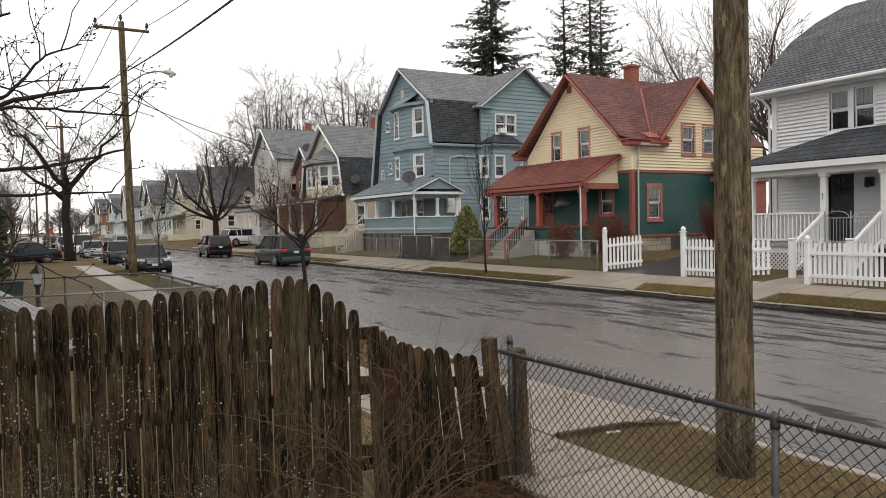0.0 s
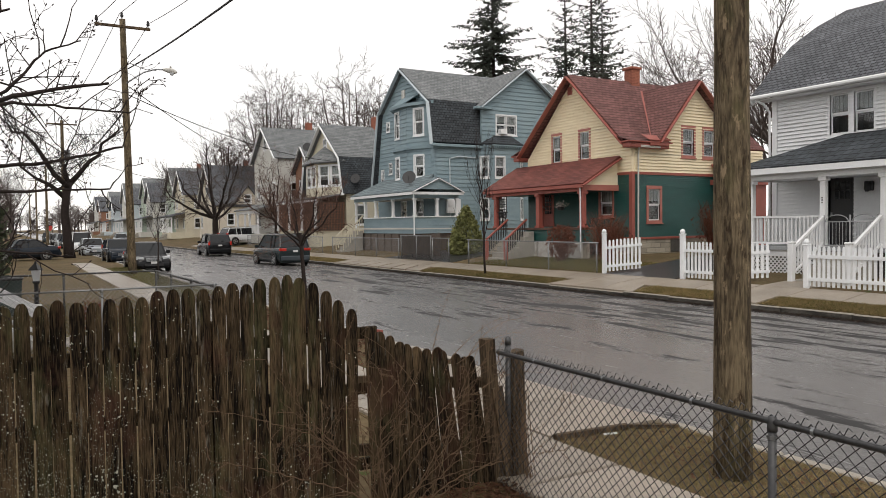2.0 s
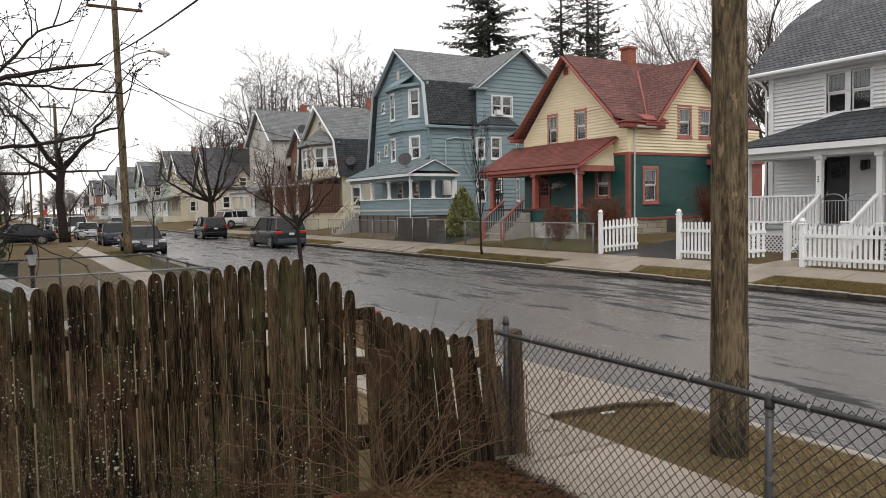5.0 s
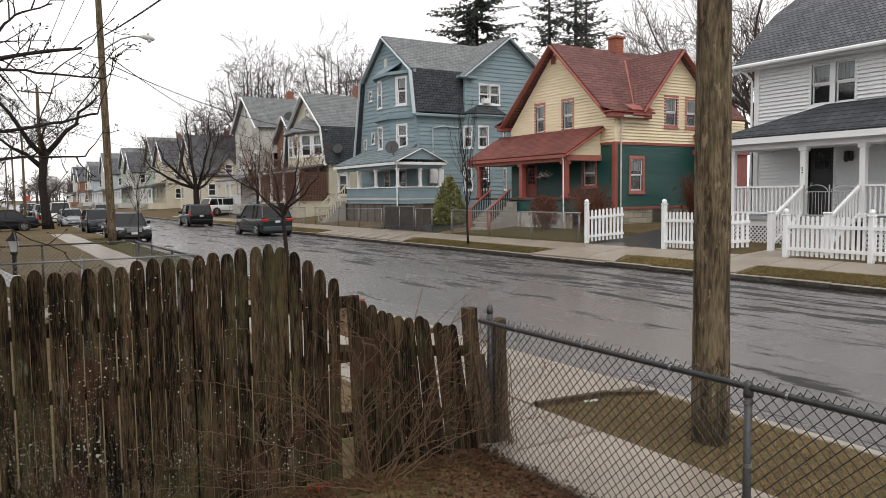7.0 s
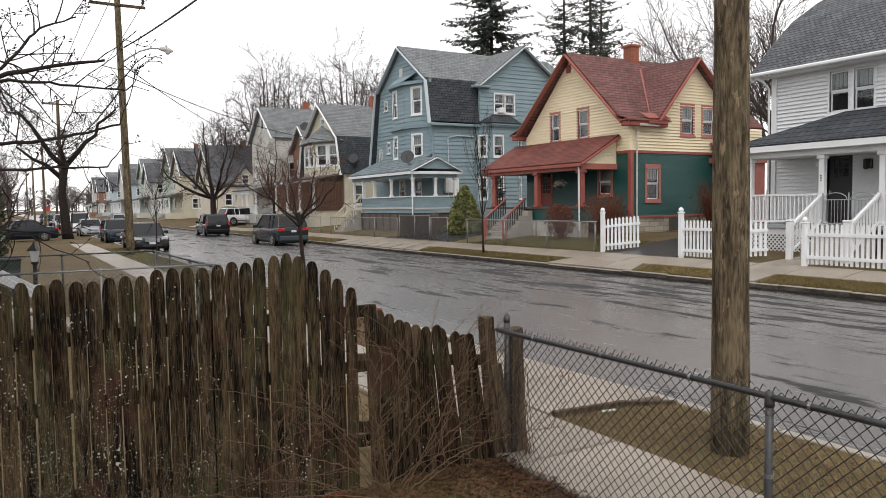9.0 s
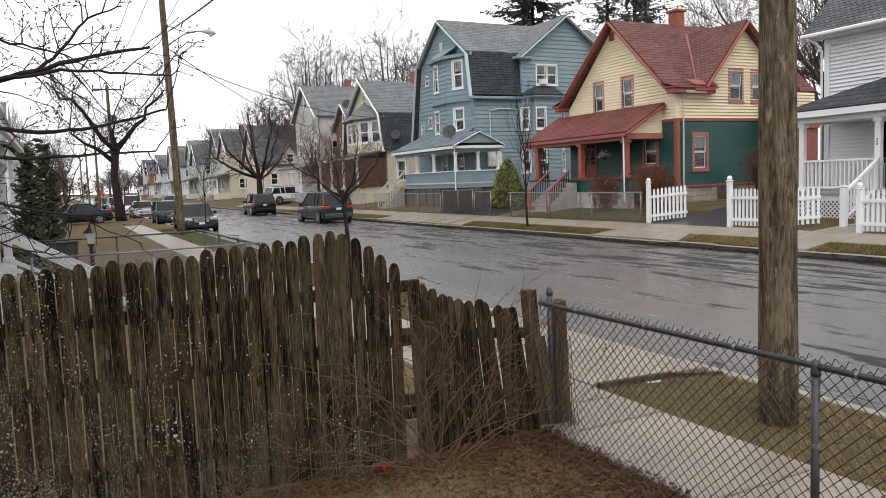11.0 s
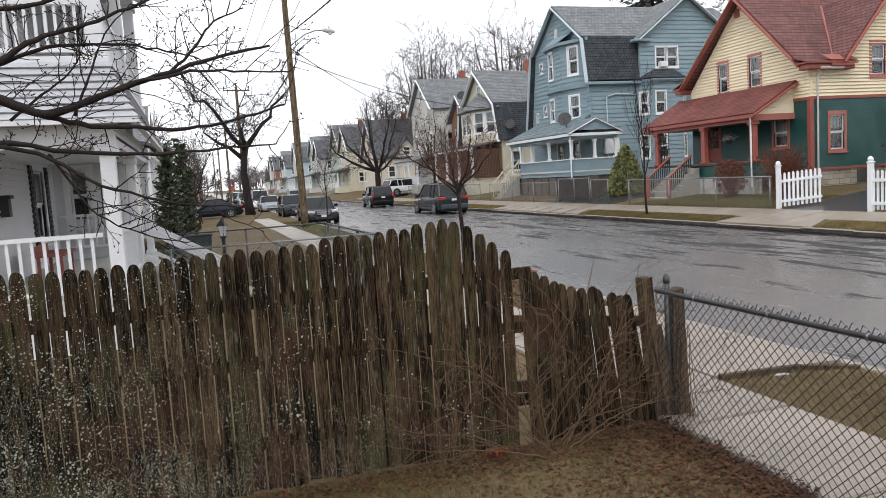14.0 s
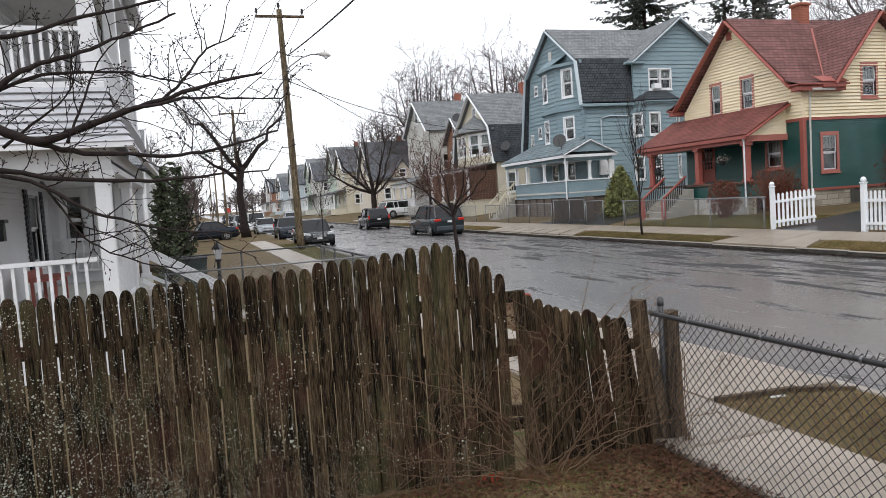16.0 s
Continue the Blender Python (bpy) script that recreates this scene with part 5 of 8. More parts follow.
plain_house(70.5, 78.3, 23.0, GREY_SIDING, ROOF_GREY, 9.2, 12.3, "tall pale grey gable-fronted house with grey roof", 9, storeys=2)
plain_house(64.6, 69.6, 24.5, BROWN_SIDING, ROOF_GREY, 7.6, 9.8, "pinkish brown house with a small porch", 8)
plain_house(97, 107, 23.5, TAN, ROOF_SLATE, 5.2, 10.6, "low cream house under a broad dark roof", 10, storeys=1, porch=False)
tan = thing("cream_side_wing", (26.5, 95.5, 0.8), "low cream wing with a small gable and dark roof", "house")
wall(tan, side(94.5), [(0.7, 22.6, 31), (5.0, 22.6, 31), (5.001, 25.0, 28.6), (7.6, 26.7, 26.9)], [(24.2, 25.0, 2.6, 4.0), (28.4, 29.2, 2.6, 4.0), (26.4, 27.2, 5.4, 6.4)], TAN, 0.2, 0.02)
for w in ((24.2, 25.0, 2.6, 4.0), (28.4, 29.2, 2.6, 4.0), (26.4, 27.2, 5.4, 6.4)):
    window(tan, side(94.5), *w, WHITE, w=0.1, curtain=False)
for e in (24.8, 28.8):
    roof(tan, [(26.8, 94.1, 7.8), (26.8, 98.5, 7.8), (e, 98.5, 5.1), (e, 94.1, 5.1)], ROOF_SLATE, 0.14)
roof(tan, [(22.3, 94.2, 5.0), (31.3, 94.2, 5.0), (31.3, 98, 7.4), (22.3, 98, 7.4)], ROOF_SLATE, 0.14)
part("front_wall", Mesh().box(22.6, 22.75, 94.64, 97, 0.7, 5.0), TAN, tan)
part("rear_wall", Mesh().box(30.85, 31, 94.64, 97, 0.7, 5.0), TAN, tan)
plain_house(114, 121.5, 23.0, SAND, ROOF_SLATE, 7.4, 10.9, "sand-coloured house with porch, far down the street", 9)
plain_house(127, 136, 24.2, OLIVE, ROOF_GREY, 8.3, 12.4, "pale green house with porch, far down the street", 9)
plain_house(141, 148, 22.8, GREY_SIDING, ROOF_SLATE, 7.2, 10.6, "whitish house with dark roof, far off", 9)
plain_house(153, 162, 24.0, OLIVE, ROOF_GREY, 8.6, 12.2, "pale green house with grey roof, far off", 9)
plain_house(167, 174, 23.0, MINT, ROOF_SLATE, 7.6, 10.8, "pale blue house with grey roof, far off", 9)
plain_house(179, 188, 23.6, GREY_SIDING, ROOF_GREY, 8.4, 12.6, "whitish house with grey roof, far off", 9)
plain_house(194, 201, 22.6, MINT, ROOF_SLATE, 7.0, 10.2, "pale house with dark roof, far off", 9)
plain_house(208, 217, 23.8, TAN, ROOF_GREY, 8.2, 12.0, "pale tan house, far off", 9)
plain_house(226, 233, 23.0, BROWN_SIDING, ROOF_SLATE, 7.4, 10.6, "brownish house, far off", 9)
plain_house(242, 251, 23.6, GREY_SIDING, ROOF_SLATE, 8.2, 12.0, "greyish house, far off", 9)
plain_house(28, 36, -3.5, GREY_SIDING, ROOF_SLATE, 6.8, 9.6, "white house with grey roof beyond the porch house", 9, seen=-1)
plain_house(44, 52, -4.4, TAN, ROOF_GREY, 6.8, 9.6, "pale house behind the street trees", 9, seen=-1)
plain_house(62, 70, -3.5, GREY_SIDING, ROOF_GREY, 6.5, 9.4, "pale house behind the street trees", 9, seen=-1)
plain_house(84, 92, -4, MINT, ROOF_SLATE, 6.5, 9.4, "pale house far along the near side", 9, seen=-1)
plain_house(110, 118, -4, TAN, ROOF_GREY, 6.5, 9.4, "pale house far along the near side", 9, seen=-1)
plain_house(150, 158, -4, GREY_SIDING, ROOF_GREY, 6.5, 9.4, "pale house far along the near side", 9, seen=-1)


DECKER_TRIM = mat("greyed_white_trim", (0.73, 0.735, 0.75), 0.5, vary=0.12, scale=1.5, fine=25, bump=0.05)


# -- white two-decker with porches, beyond the wooden fence --
def decker():
    h = thing("white_two_decker", (-3, 15, 0.1), "white two-storey house with stacked porches and wide clapboards", "house")
    xw, xp, y0, y1, fl, ce = -3.1, -0.95, 11.0, 18.6, 0.85, 3.0
    f = front(xw, 1)
    wall(h, f, [(0.1, y0, y1), (3.1, y0, y1)], [(16.75, 17.75, 1.45, 2.85), (12.3, 13.2, fl, 2.9)], DECKER, 0.11, 0.04)
    wall(h, f, [(3.4, y0, y1), (7.0, y0, y1)], [], DECKER, 0.11, 0.02)
    window(h, f, 16.75, 17.75, 1.45, 2.85, WHITE, w=0.12, curtain=False)
    for y in (16.35, 17.9):
        m = Mesh()
        f.box(m, y, y + 0.3, 1.35, 2.95, 0.02, 0.06)
        for k in range(14):
            f.box(m, y + 0.04, y + 0.26, 1.42 + k * 0.105, 1.49 + k * 0.105, 0.06, 0.075)
        part("shutter", m, BLACK_METAL, h, "dark louvred shutter")
    door(h, f, 12.3, 13.2, fl, 2.9, WHITE, WHITE, (2, 3))
    # projecting room that faces back along the porch
    s = side(18.6)
    wall(h, s, [(0.1, xw, xp - 0.35), (3.1, xw, xp - 0.35)], [(-2.68, -2.3, 1.72, 2.86)], DECKER, 0.11, 0.04)
    window(h, s, -2.68, -2.3, 1.72, 2.86, WHITE, w=0.14)
    part("corner_board", Mesh().box(xw, xw + 0.1, 18.5, 18.56, 0.85, 3.0).box(-1.62, -1.5, 18.5, 18.56, 0.85, 3.0), WHITE, h)
    part("rear_wall", Mesh().box(-10, xw - 0.15, y0, y0 + 0.15, 0.1, 7).box(-10, xp - 0.35, 19.35, 19.5, 0.1, 7).box(-10, -9.85, y0, 19.35, 0.1, 7).box(xp - 0.5, xp - 0.35, 18.75, 19.35, 0.1, 7), DECKER, h)
    part("porch_floor", Mesh().box(xw, xp, y0, y1, fl - 0.14, fl, 0.01), GREY_SIDING, h)
    part("porch_skirt", Mesh().box(xp - 0.06, xp - 0.02, y0, y1, 0.1, fl - 0.14).box(xw, xp - 0.06, y0, y0 + 0.04, 0.1, fl - 0.14), DECKER_TRIM, h)
    part("porch_ceiling", Mesh().box(xw, xp, y0 + 0.02, y1, ce + 0.02, ce + 0.06), DECKER_TRIM, h)
    part("porch_beam", Mesh().box(xp - 0.25, xp, y0, y1, ce - 0.08, ce + 0.28).box(xw, xp - 0.25, y0, y0 + 0.25, ce - 0.08, ce + 0.28), DECKER_TRIM, h)
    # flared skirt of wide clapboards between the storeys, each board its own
    # house paint darkened for the skirt: its shade is put into the colour
    grey = mat("shade_darkened_clapboard_paint", (0.50, 0.505, 0.53), 0.6, vary=0.2, scale=1.2, fine=15, bump=0.15)
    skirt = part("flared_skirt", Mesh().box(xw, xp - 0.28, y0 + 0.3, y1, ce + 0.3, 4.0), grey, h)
    n = 8
    for i in range(n):
        za, zb = ce + 0.28 + 0.1 * i, ce + 0.40 + 0.1 * i
        oa, ob = 0.30 * (1 - i / n) ** 1.3 + 0.045, 0.30 * (1 - (i + 1) / n) ** 1.3
        m = Mesh().slab([(xw, y0 - oa, za), (xp + oa, y0 - oa, za), (xp + ob - 0.02, y0 - ob + 0.02, zb), (xw, y0 - ob + 0.02, zb)], 0.02)
        m.slab([(xp + oa, y0 - oa, za), (xp + oa, y1, za), (xp + ob - 0.02, y1, zb), (xp + ob - 0.02, y0 - ob + 0.02, zb)], 0.02)
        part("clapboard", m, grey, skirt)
    part("skirt_drip", Mesh().box(xw, xp + 0.33, y0 - 0.33, y0 - 0.24, ce + 0.2, ce + 0.3).box(xp + 0.24, xp + 0.33, y0 - 0.24, y1, ce + 0.2, ce + 0.3), DECKER_TRIM, h)
    z2 = 4.12
    part("upper_floor", Mesh().box(xw, xp + 0.02, y0 - 0.02, y1, z2 - 0.1, z2, 0.01), DECKER_TRIM, h)
    railing(h, (xw + 0.1, y0 + 0.1, z2), (xp - 0.12, y0 + 0.1, z2), DECKER_TRIM, 0.72, 0.12)
    railing(h, (xp - 0.1, y0 + 0.2, z2), (xp - 0.1, y1, z2), DECKER_TRIM, 0.72, 0.12)
    for y in (y0 + 0.14, 14.8, y1 - 0.1):
        column(h, xp - 0.14, y, fl, ce - 0.08, 0.2 if y < 12 else 0.16, DECKER_TRIM)
        column(h, xp - 0.14, y, z2, 6.5, 0.22, DECKER_TRIM)
    part("upper_beam", Mesh().box(xp - 0.3, xp, y0, y1, 6.5, 6.8).box(xw, xp - 0.3, y0, y0 + 0.25, 6.5, 6.8), DECKER_TRIM, h)
    part("upper_ceiling", Mesh().box(xw, xp - 0.3, y0 + 0.25, y1, 6.6, 6.66), GREY_SIDING, h)
    roof(h, [(-0.8, y0 - 0.3, 7.0), (-0.8, 19.4, 7.0), (-5.5, 19.4, 9.3), (-5.5, y0 - 0.5, 9.3)], ROOF_SLATE, 0.16)
    roof(h, [(-10.5, y0 - 0.5, 6.85), (-10.5, 19.4, 6.85), (-5.5, 19.4, 9.3), (-5.5, y0 - 0.5, 9.3)], ROOF_SLATE, 0.16)
    part("soffit", Mesh().slab([(-0.76, y0 - 0.34, 6.80), (-0.76, 19.4, 6.80), (-3.0, 19.4, 7.9), (-3.0, y0 - 0.5, 7.9)], 0.05).box(-0.8, -0.7, y0 - 0.36, 19.4, 6.72, 6.98), DECKER_TRIM, h, "white eave soffit and fascia")
    railing(h, (xw + 0.05, y0 + 0.14, fl), (xp - 0.3, y0 + 0.14, fl), DECKER_TRIM, 0.86, 0.14)
    railing(h, (xp - 0.14, y0 + 0.3, fl), (xp - 0.14, 14.7, fl), DECKER_TRIM, 0.86, 0.14)
    railing(h, (-2.9, 18.3, fl + 0.2), (-1.5, 18.3, fl + 0.2), DECKER_TRIM, 0.8, 0.14)
    stairs(h, xp, 0.45, 15.0, 16.3, 0.1, fl, 5, PATH_STEP)
    for y in (14.95, 16.35):
        part("stair_rail", Mesh().beam((xp, y, fl + 0.75), (0.5, y, 0.7), 0.1, 0.12).beam((xp, y, fl + 0.2), (0.5, y, 0.25), 0.07, 0.07).box(0.45, 0.57, y - 0.06, y + 0.06, 0.05, 0.8), DECKER_TRIM, h)
    # lanterns and a wreath
    m = Mesh()
    f.box(m, 13.85, 14.05, 2.0, 2.3, 0.0, 0.16)
    f.box(m, 13.8, 14.1, 2.3, 2.36, 0.0, 0.2)
    part("wall_lantern", m, BLACK_METAL, h, "black wall lantern")
    m = Mesh()
    for k in range(240):
        w = rng.uniform(0, 2 * math.pi)
        c = Vector(f.at(13.45 + 0.2 * math.cos(w), 2.62 + 0.2 * math.sin(w), 0.06))
        q = [c + Vector((rng.uniform(-0.06, 0.06), rng.uniform(-0.06, 0.06), rng.uniform(-0.06, 0.06))) for _ in range(3)]
        m.add(q, [(0, 1, 2)])
    part("wreath", m, NEEDLE, h, "dark evergreen wreath")
    bench = Mesh().box(-2.7, -2.2, 13.9, 15.2, fl + 0.42, fl + 0.47).box(-2.72, -2.66, 13.9, 15.2, fl + 0.47, fl + 0.6)
    for y in (14.0, 15.1):
        bench.box(-2.65, -2.6, y - 0.03, y + 0.03, fl, fl + 0.42).box(-2.3, -2.25, y - 0.03, y + 0.03, fl, fl + 0.42)
    alone("porch_bench", bench, RED_TRIM, "dark red wooden bench on the white porch", "bench")
    return h


decker()
# the porch and house at the camera's back
own = thing("own_house", (-3, -1, 0.1), "plain white house wall and porch at the viewer's back", "house", kind="structure")
part("wall", Mesh().box(-3.4, -3.2, -9, 2.4, 0.1, 7), WHITE_SIDING, own)
part("porch_floor", Mesh().box(-3.2, -0.4, -9, 1.0, 0.1, 0.75), GREY_SIDING, own)

# ---- fences ----


def picket_mesh(w, h, t, material, dome=0.09):
    """An upright board with a rounded, slightly pointed head."""
    k = 7
    prof = [(-w / 2, 0), (w / 2, 0), (w / 2, h - dome)]
    prof += [(w / 2 * math.cos(a) ** 0.8, h - dome + dome * math.sin(a)) for a in np.linspace(0.25, math.pi / 2 - 0.001, k)]
    prof += [(-x, z) for x, z in prof[:1:-1][1:]]
    n = len(prof)
    m = Mesh()
    c = 0.004
    m.add([(x, -t / 2, z) for x, z in prof] + [(x, t / 2, z) for x, z in prof], [tuple(range(n)), tuple(range(2 * n - 1, n - 1, -1))] + [(i + n, (i + 1) % n + n, (i + 1) % n, i) for i in range(n)])
    return data(m, material)


FY = 5.08
fence = thing("wooden_fence", (0, FY, 0.1), "old dark brown picket fence speckled with pale lichen", "fence")
head_x = [-5, -1.1, 0.14, 0.59, 1.32, 1.71, 1.85, 1.98, 2.27]
head_z = [1.75, 1.78, 1.80, 1.81, 1.86, 1.90, 1.86, 1.80, 1.59]
boards = {q: picket_mesh(0.0875, 1.0, 0.013, PICKET, 0.05) for q in range(3)}
boards[1] = picket_mesh(0.0855, 1.0, 0.014, PICKET, 0.065)
boards[2] = picket_mesh(0.0885, 1.0, 0.012, PICKET, 0.06)
n = 76
for i in range(n):
    x = -4.75 + 0.0965 * i + rng.uniform(-0.002, 0.002)
    if x > 2.25:
        break
    top = float(np.interp(x, head_x, head_z)) + rng.uniform(-0.018, 0.014)
    z0 = 0.08 + rng.uniform(0, 0.05)
    piece("picket", boards[rng.randrange(3)], fence, (x, FY + rng.uniform(-0.014, 0.012), z0), (rng.uniform(-0.012, 0.012), rng.uniform(-0.003, 0.003), rng.uniform(-0.10, 0.10)), (1, 1, top - z0))
for z in (0.42, 1.0, 1.42):
    part("rail", Mesh().beam((-4.8, FY + 0.04, z), (2.42, FY + 0.04, z + 0.02), 0.045, 0.085), PICKET, fence)
for x in (-3.6, -1.2, 1.2):
    part("post", Mesh().box(x - 0.045, x + 0.045, FY + 0.065, FY + 0.155, 0, 1.6, 0.008), PICKET, fence)

sag = thing("sagging_fence_end", (2.9, FY, 0.1), "leaning lower end of the old picket fence, split grey-brown boards", "fence")
for i in range(12):
    x = 2.385 + 0.087 * i
    top = 1.5 - 0.30 * ((i / 10) ** 0.75) + rng.uniform(-0.02, 0.02)
    lean = -0.03 - 0.115 * i / 10 + rng.uniform(-0.006, 0.006)
    piece("picket", boards[rng.randrange(3)], sag, (x + 0.06 * i / 10, FY - 0.02 + rng.uniform(-0.012, 0.012), 0.1), (rng.uniform(-0.02, 0.02), lean, rng.uniform(-0.12, 0.12)), (1.0, 1, top - 0.1))
for z in (0.5, 1.02):
    part("rail", Mesh().beam((2.2, FY + 0.04, z + 0.06), (3.5, FY + 0.04, z - 0.1), 0.04, 0.085), GREY_WOOD, sag)
part("red_rail", Mesh().beam((2.2, FY + 0.06, 1.47), (2.48, FY + 0.06, 1.42), 0.04, 0.05), RED_TRIM, sag, "faded red top rail end")
m = Mesh()
m.hexa([(3.45, FY - 0.05, 0.1), (3.56, FY - 0.05, 0.1), (3.56, FY + 0.05, 0.1), (3.45, FY + 0.05, 0.1), (3.365, FY - 0.05, 1.3), (3.46, FY - 0.05, 1.3), (3.46, FY + 0.05, 1.3), (3.365, FY + 0.05, 1.3)])
part("end_post", m, GREY_WOOD, sag, "split square post with a pale sawn top")
part("loose_board", Mesh().beam((3.60, FY - 0.07, 0.12), (3.47, FY - 0.06, 0.9), 0.10, 0.02, (0, 1, 0)), GREY_WOOD, sag)
part("loose_board", Mesh().beam((3.64, FY - 0.04, 0.1), (3.55, FY - 0.03, 0.62), 0.10, 0.02, (0, 1, 0)), GREY_WOOD, sag)
gatepost = Mesh().hexa([(3.60, 4.98, 0.05), (3.74, 4.98, 0.05), (3.74, 5.12, 0.05), (3.60, 5.12, 0.05), (3.62, 4.99, 1.17), (3.73, 4.99, 1.19), (3.73, 5.1, 1.19), (3.62, 5.1, 1.17)])
alone("short_wooden_post", gatepost, GREY_WOOD, "dark split wooden post beside the chain-link fence", "post")


def chain_link(name, p, q, h, posts, label, w=0.08, r=0.0022, material=None, pipe=None, rail=0.021, barbs=True):
    """A chain-link fence between two ground points: pipe posts with caps, a top rail and a woven diamond mesh."""
    material, pipe = material or STEEL, pipe or STEEL
    p, q = Vector(p), Vector(q)
    t = thing(name, p, label, "fence")
    L = (q - p).length
    d = (q - p) / L
    up = Vector((0, 0, 1))
    for s in posts:
        b = p + d * s
        m = Mesh().tube([b - up * 0.05, b + up * (h - 0.06)], rail * 1.25, 8)
        m.tube([b + up * (h - 0.07), b + up * (h - 0.05), b + up * (h - 0.02), b + up * (h + 0.008)], [rail * 1.5, rail * 1.5, rail * 1.35, rail * 1.2], 8)
        post = part("post", m, pipe, t, smooth=True)
        for z in (0.25, 0.6, 0.9):
            part("tension_band", Mesh().tube([b + up * (h * z), b + up * (h * z + 0.022)], rail * 1.4, 8), STEEL, post)
    part("top_rail", Mesh().tube([p + up * (h - 0.02), q + up * (h - 0.02)], rail, 8), pipe, t, smooth=True)
    m = Mesh()
    z0, z1 = 0.03, h + 0.015
    hh = z1 - z0
    k = int((L + hh) / w) + 1
    for i in range(k):
        for sg in (1, -1):
            a0 = -hh + i * w if sg > 0 else i * w
            a1 = a0 + sg * hh
            u0, u1, za, zb = a0, a1, z0, z1
            lo = 0.0 if sg > 0 else None
            if sg > 0:
                if u0 < 0:
                    za, u0 = za - u0, 0.0
                if u1 > L:
                    zb, u1 = zb - (u1 - L), L
            else:
                if u0 > L:
                    za, u0 = za + (u0 - L), L
                if u1 < 0:
                    zb, u1 = zb + u1, 0.0
            if zb - za > 0.02:
                n2 = max(1, int((zb - za) / 0.3))
                off = d.cross(up) * (0.003 * sg)
                m.tube([p + d * (u0 + (u1 - u0) * j / n2) + up * (za + (zb - za) * j / n2) + off + d * rng.uniform(-0.004, 0.004) for j in range(n2 + 1)], r, 3, False)
    mesh = part("wire_mesh", m, material, t)
    mesh["kind"] = "stuff"
    if barbs:
        m = Mesh()
        for i in range(int(L / w)):
            b = p + d * (i + 0.5) * w + up * z1
            m.tube([b - d * 0.02 - up * 0.02, b + up * 0.025, b + d * 0.022 + up * rng.uniform(0.005, 0.02)], r * 1.1, 3, False)
        ob = part("barbs", m, material, t)
        ob["kind"] = "stuff"
    m = Mesh()
    for s in np.arange(0.5, L, 0.75):
        b = p + d * s + up * (h - 0.02)
        m.tube([b - d * 0.008, b + d * 0.008], rail * 1.22, 8)
    ob = part("wire_ties", m, STEEL, t)
    ob["kind"] = "stuff"
    return t


chain_link("chain_link_fence", (3.42, 4.93, 0.1), (3.33, -4.0, 0.1), 1.13, (2.52, 5.0, 7.5), "weathered chain-link fence with dark pipe rail beside the pavement", 0.074, 0.0031, DARK_STEEL, DARK_STEEL, 0.0185)
part_barb = Mesh().tube([(3.6, 5.04, 0.1), (3.6, 5.04, 1.24)], 0.024, 10).tube([(3.6, 5.04, 1.24), (3.6, 5.04, 1.27), (3.6, 5.04, 1.3), (3.6, 5.04, 1.315)], [0.028, 0.028, 0.021, 0.005], 10)
alone("fence_end_pipe", part_barb, DARK_STEEL, "grey pipe post with a domed cap", "post", smooth=True)
chain_link("chain_link_fence", (-0.6, 14.0, 0.1), (3.35, 13.9, 0.1), 1.12, (0.1, 2.0, 3.9), "grey chain-link fence round a small front lawn", 0.085, 0.003, STEEL, STEEL, 0.015)
chain_link("chain_link_fence", (3.35, 13.95, 0.1), (3.35, 20.5, 0.1), 1.06, (2.2, 4.4, 6.5), "grey chain-link fence along the pavement", 0.1, 0.003, STEEL, DARK_STEEL, barbs=False)
chain_link("chain_link_fence", (-0.8, 20.5, 0.1), (3.35, 20.5, 0.1), 1.06, (0.1, 2.0), "dark-railed chain-link fence across a lawn", 0.1, 0.003, STEEL, DARK_STEEL, barbs=False)
chain_link("chain_link_fence", (18.6, 20.35, 0.44), (18.6, 29.3, 0.46), 1.1, (0.1, 2.9, 5.8, 8.8), "grey chain-link fence before the cream and green house", 0.11, 0.003, STEEL, STEEL, barbs=False)
chain_link("chain_link_gate", (18.6, 30.9, 0.46), (18.6, 32.6, 0.46), 1.15, (0.05, 1.65), "grey chain-link gate in a pipe frame", 0.055, 0.004, DARK_STEEL, STEEL, barbs=False)
chain_link("chain_link_gate", (18.62, 32.7, 0.46), (18.62, 36.1, 0.46), 1.25, (0.05, 1.6, 3.35), "wide chain-link driveway gate in a pipe frame, darkly meshed", 0.045, 0.005, DARK_STEEL, STEEL, barbs=False)
chain_link("chain_link_fence", (18.6, 36.2, 0.45), (18.6, 46.0, 0.45), 1.1, (0.1, 3, 6, 9.7), "grey chain-link fence before the blue house", 0.13, 0.003, STEEL, STEEL, barbs=False)
chain_link("chain_link_fence", (18.6, 47.6, 0.45), (18.6, 66.0, 0.45), 1.1, (0.1, 3, 6, 9, 12, 15, 18.2), "grey chain-link fence along the far pavement", 0.16, 0.004, STEEL, STEEL, barbs=False)

white_picket = picket_mesh(0.075, 1.0, 0.02, VINYL, 0.07)


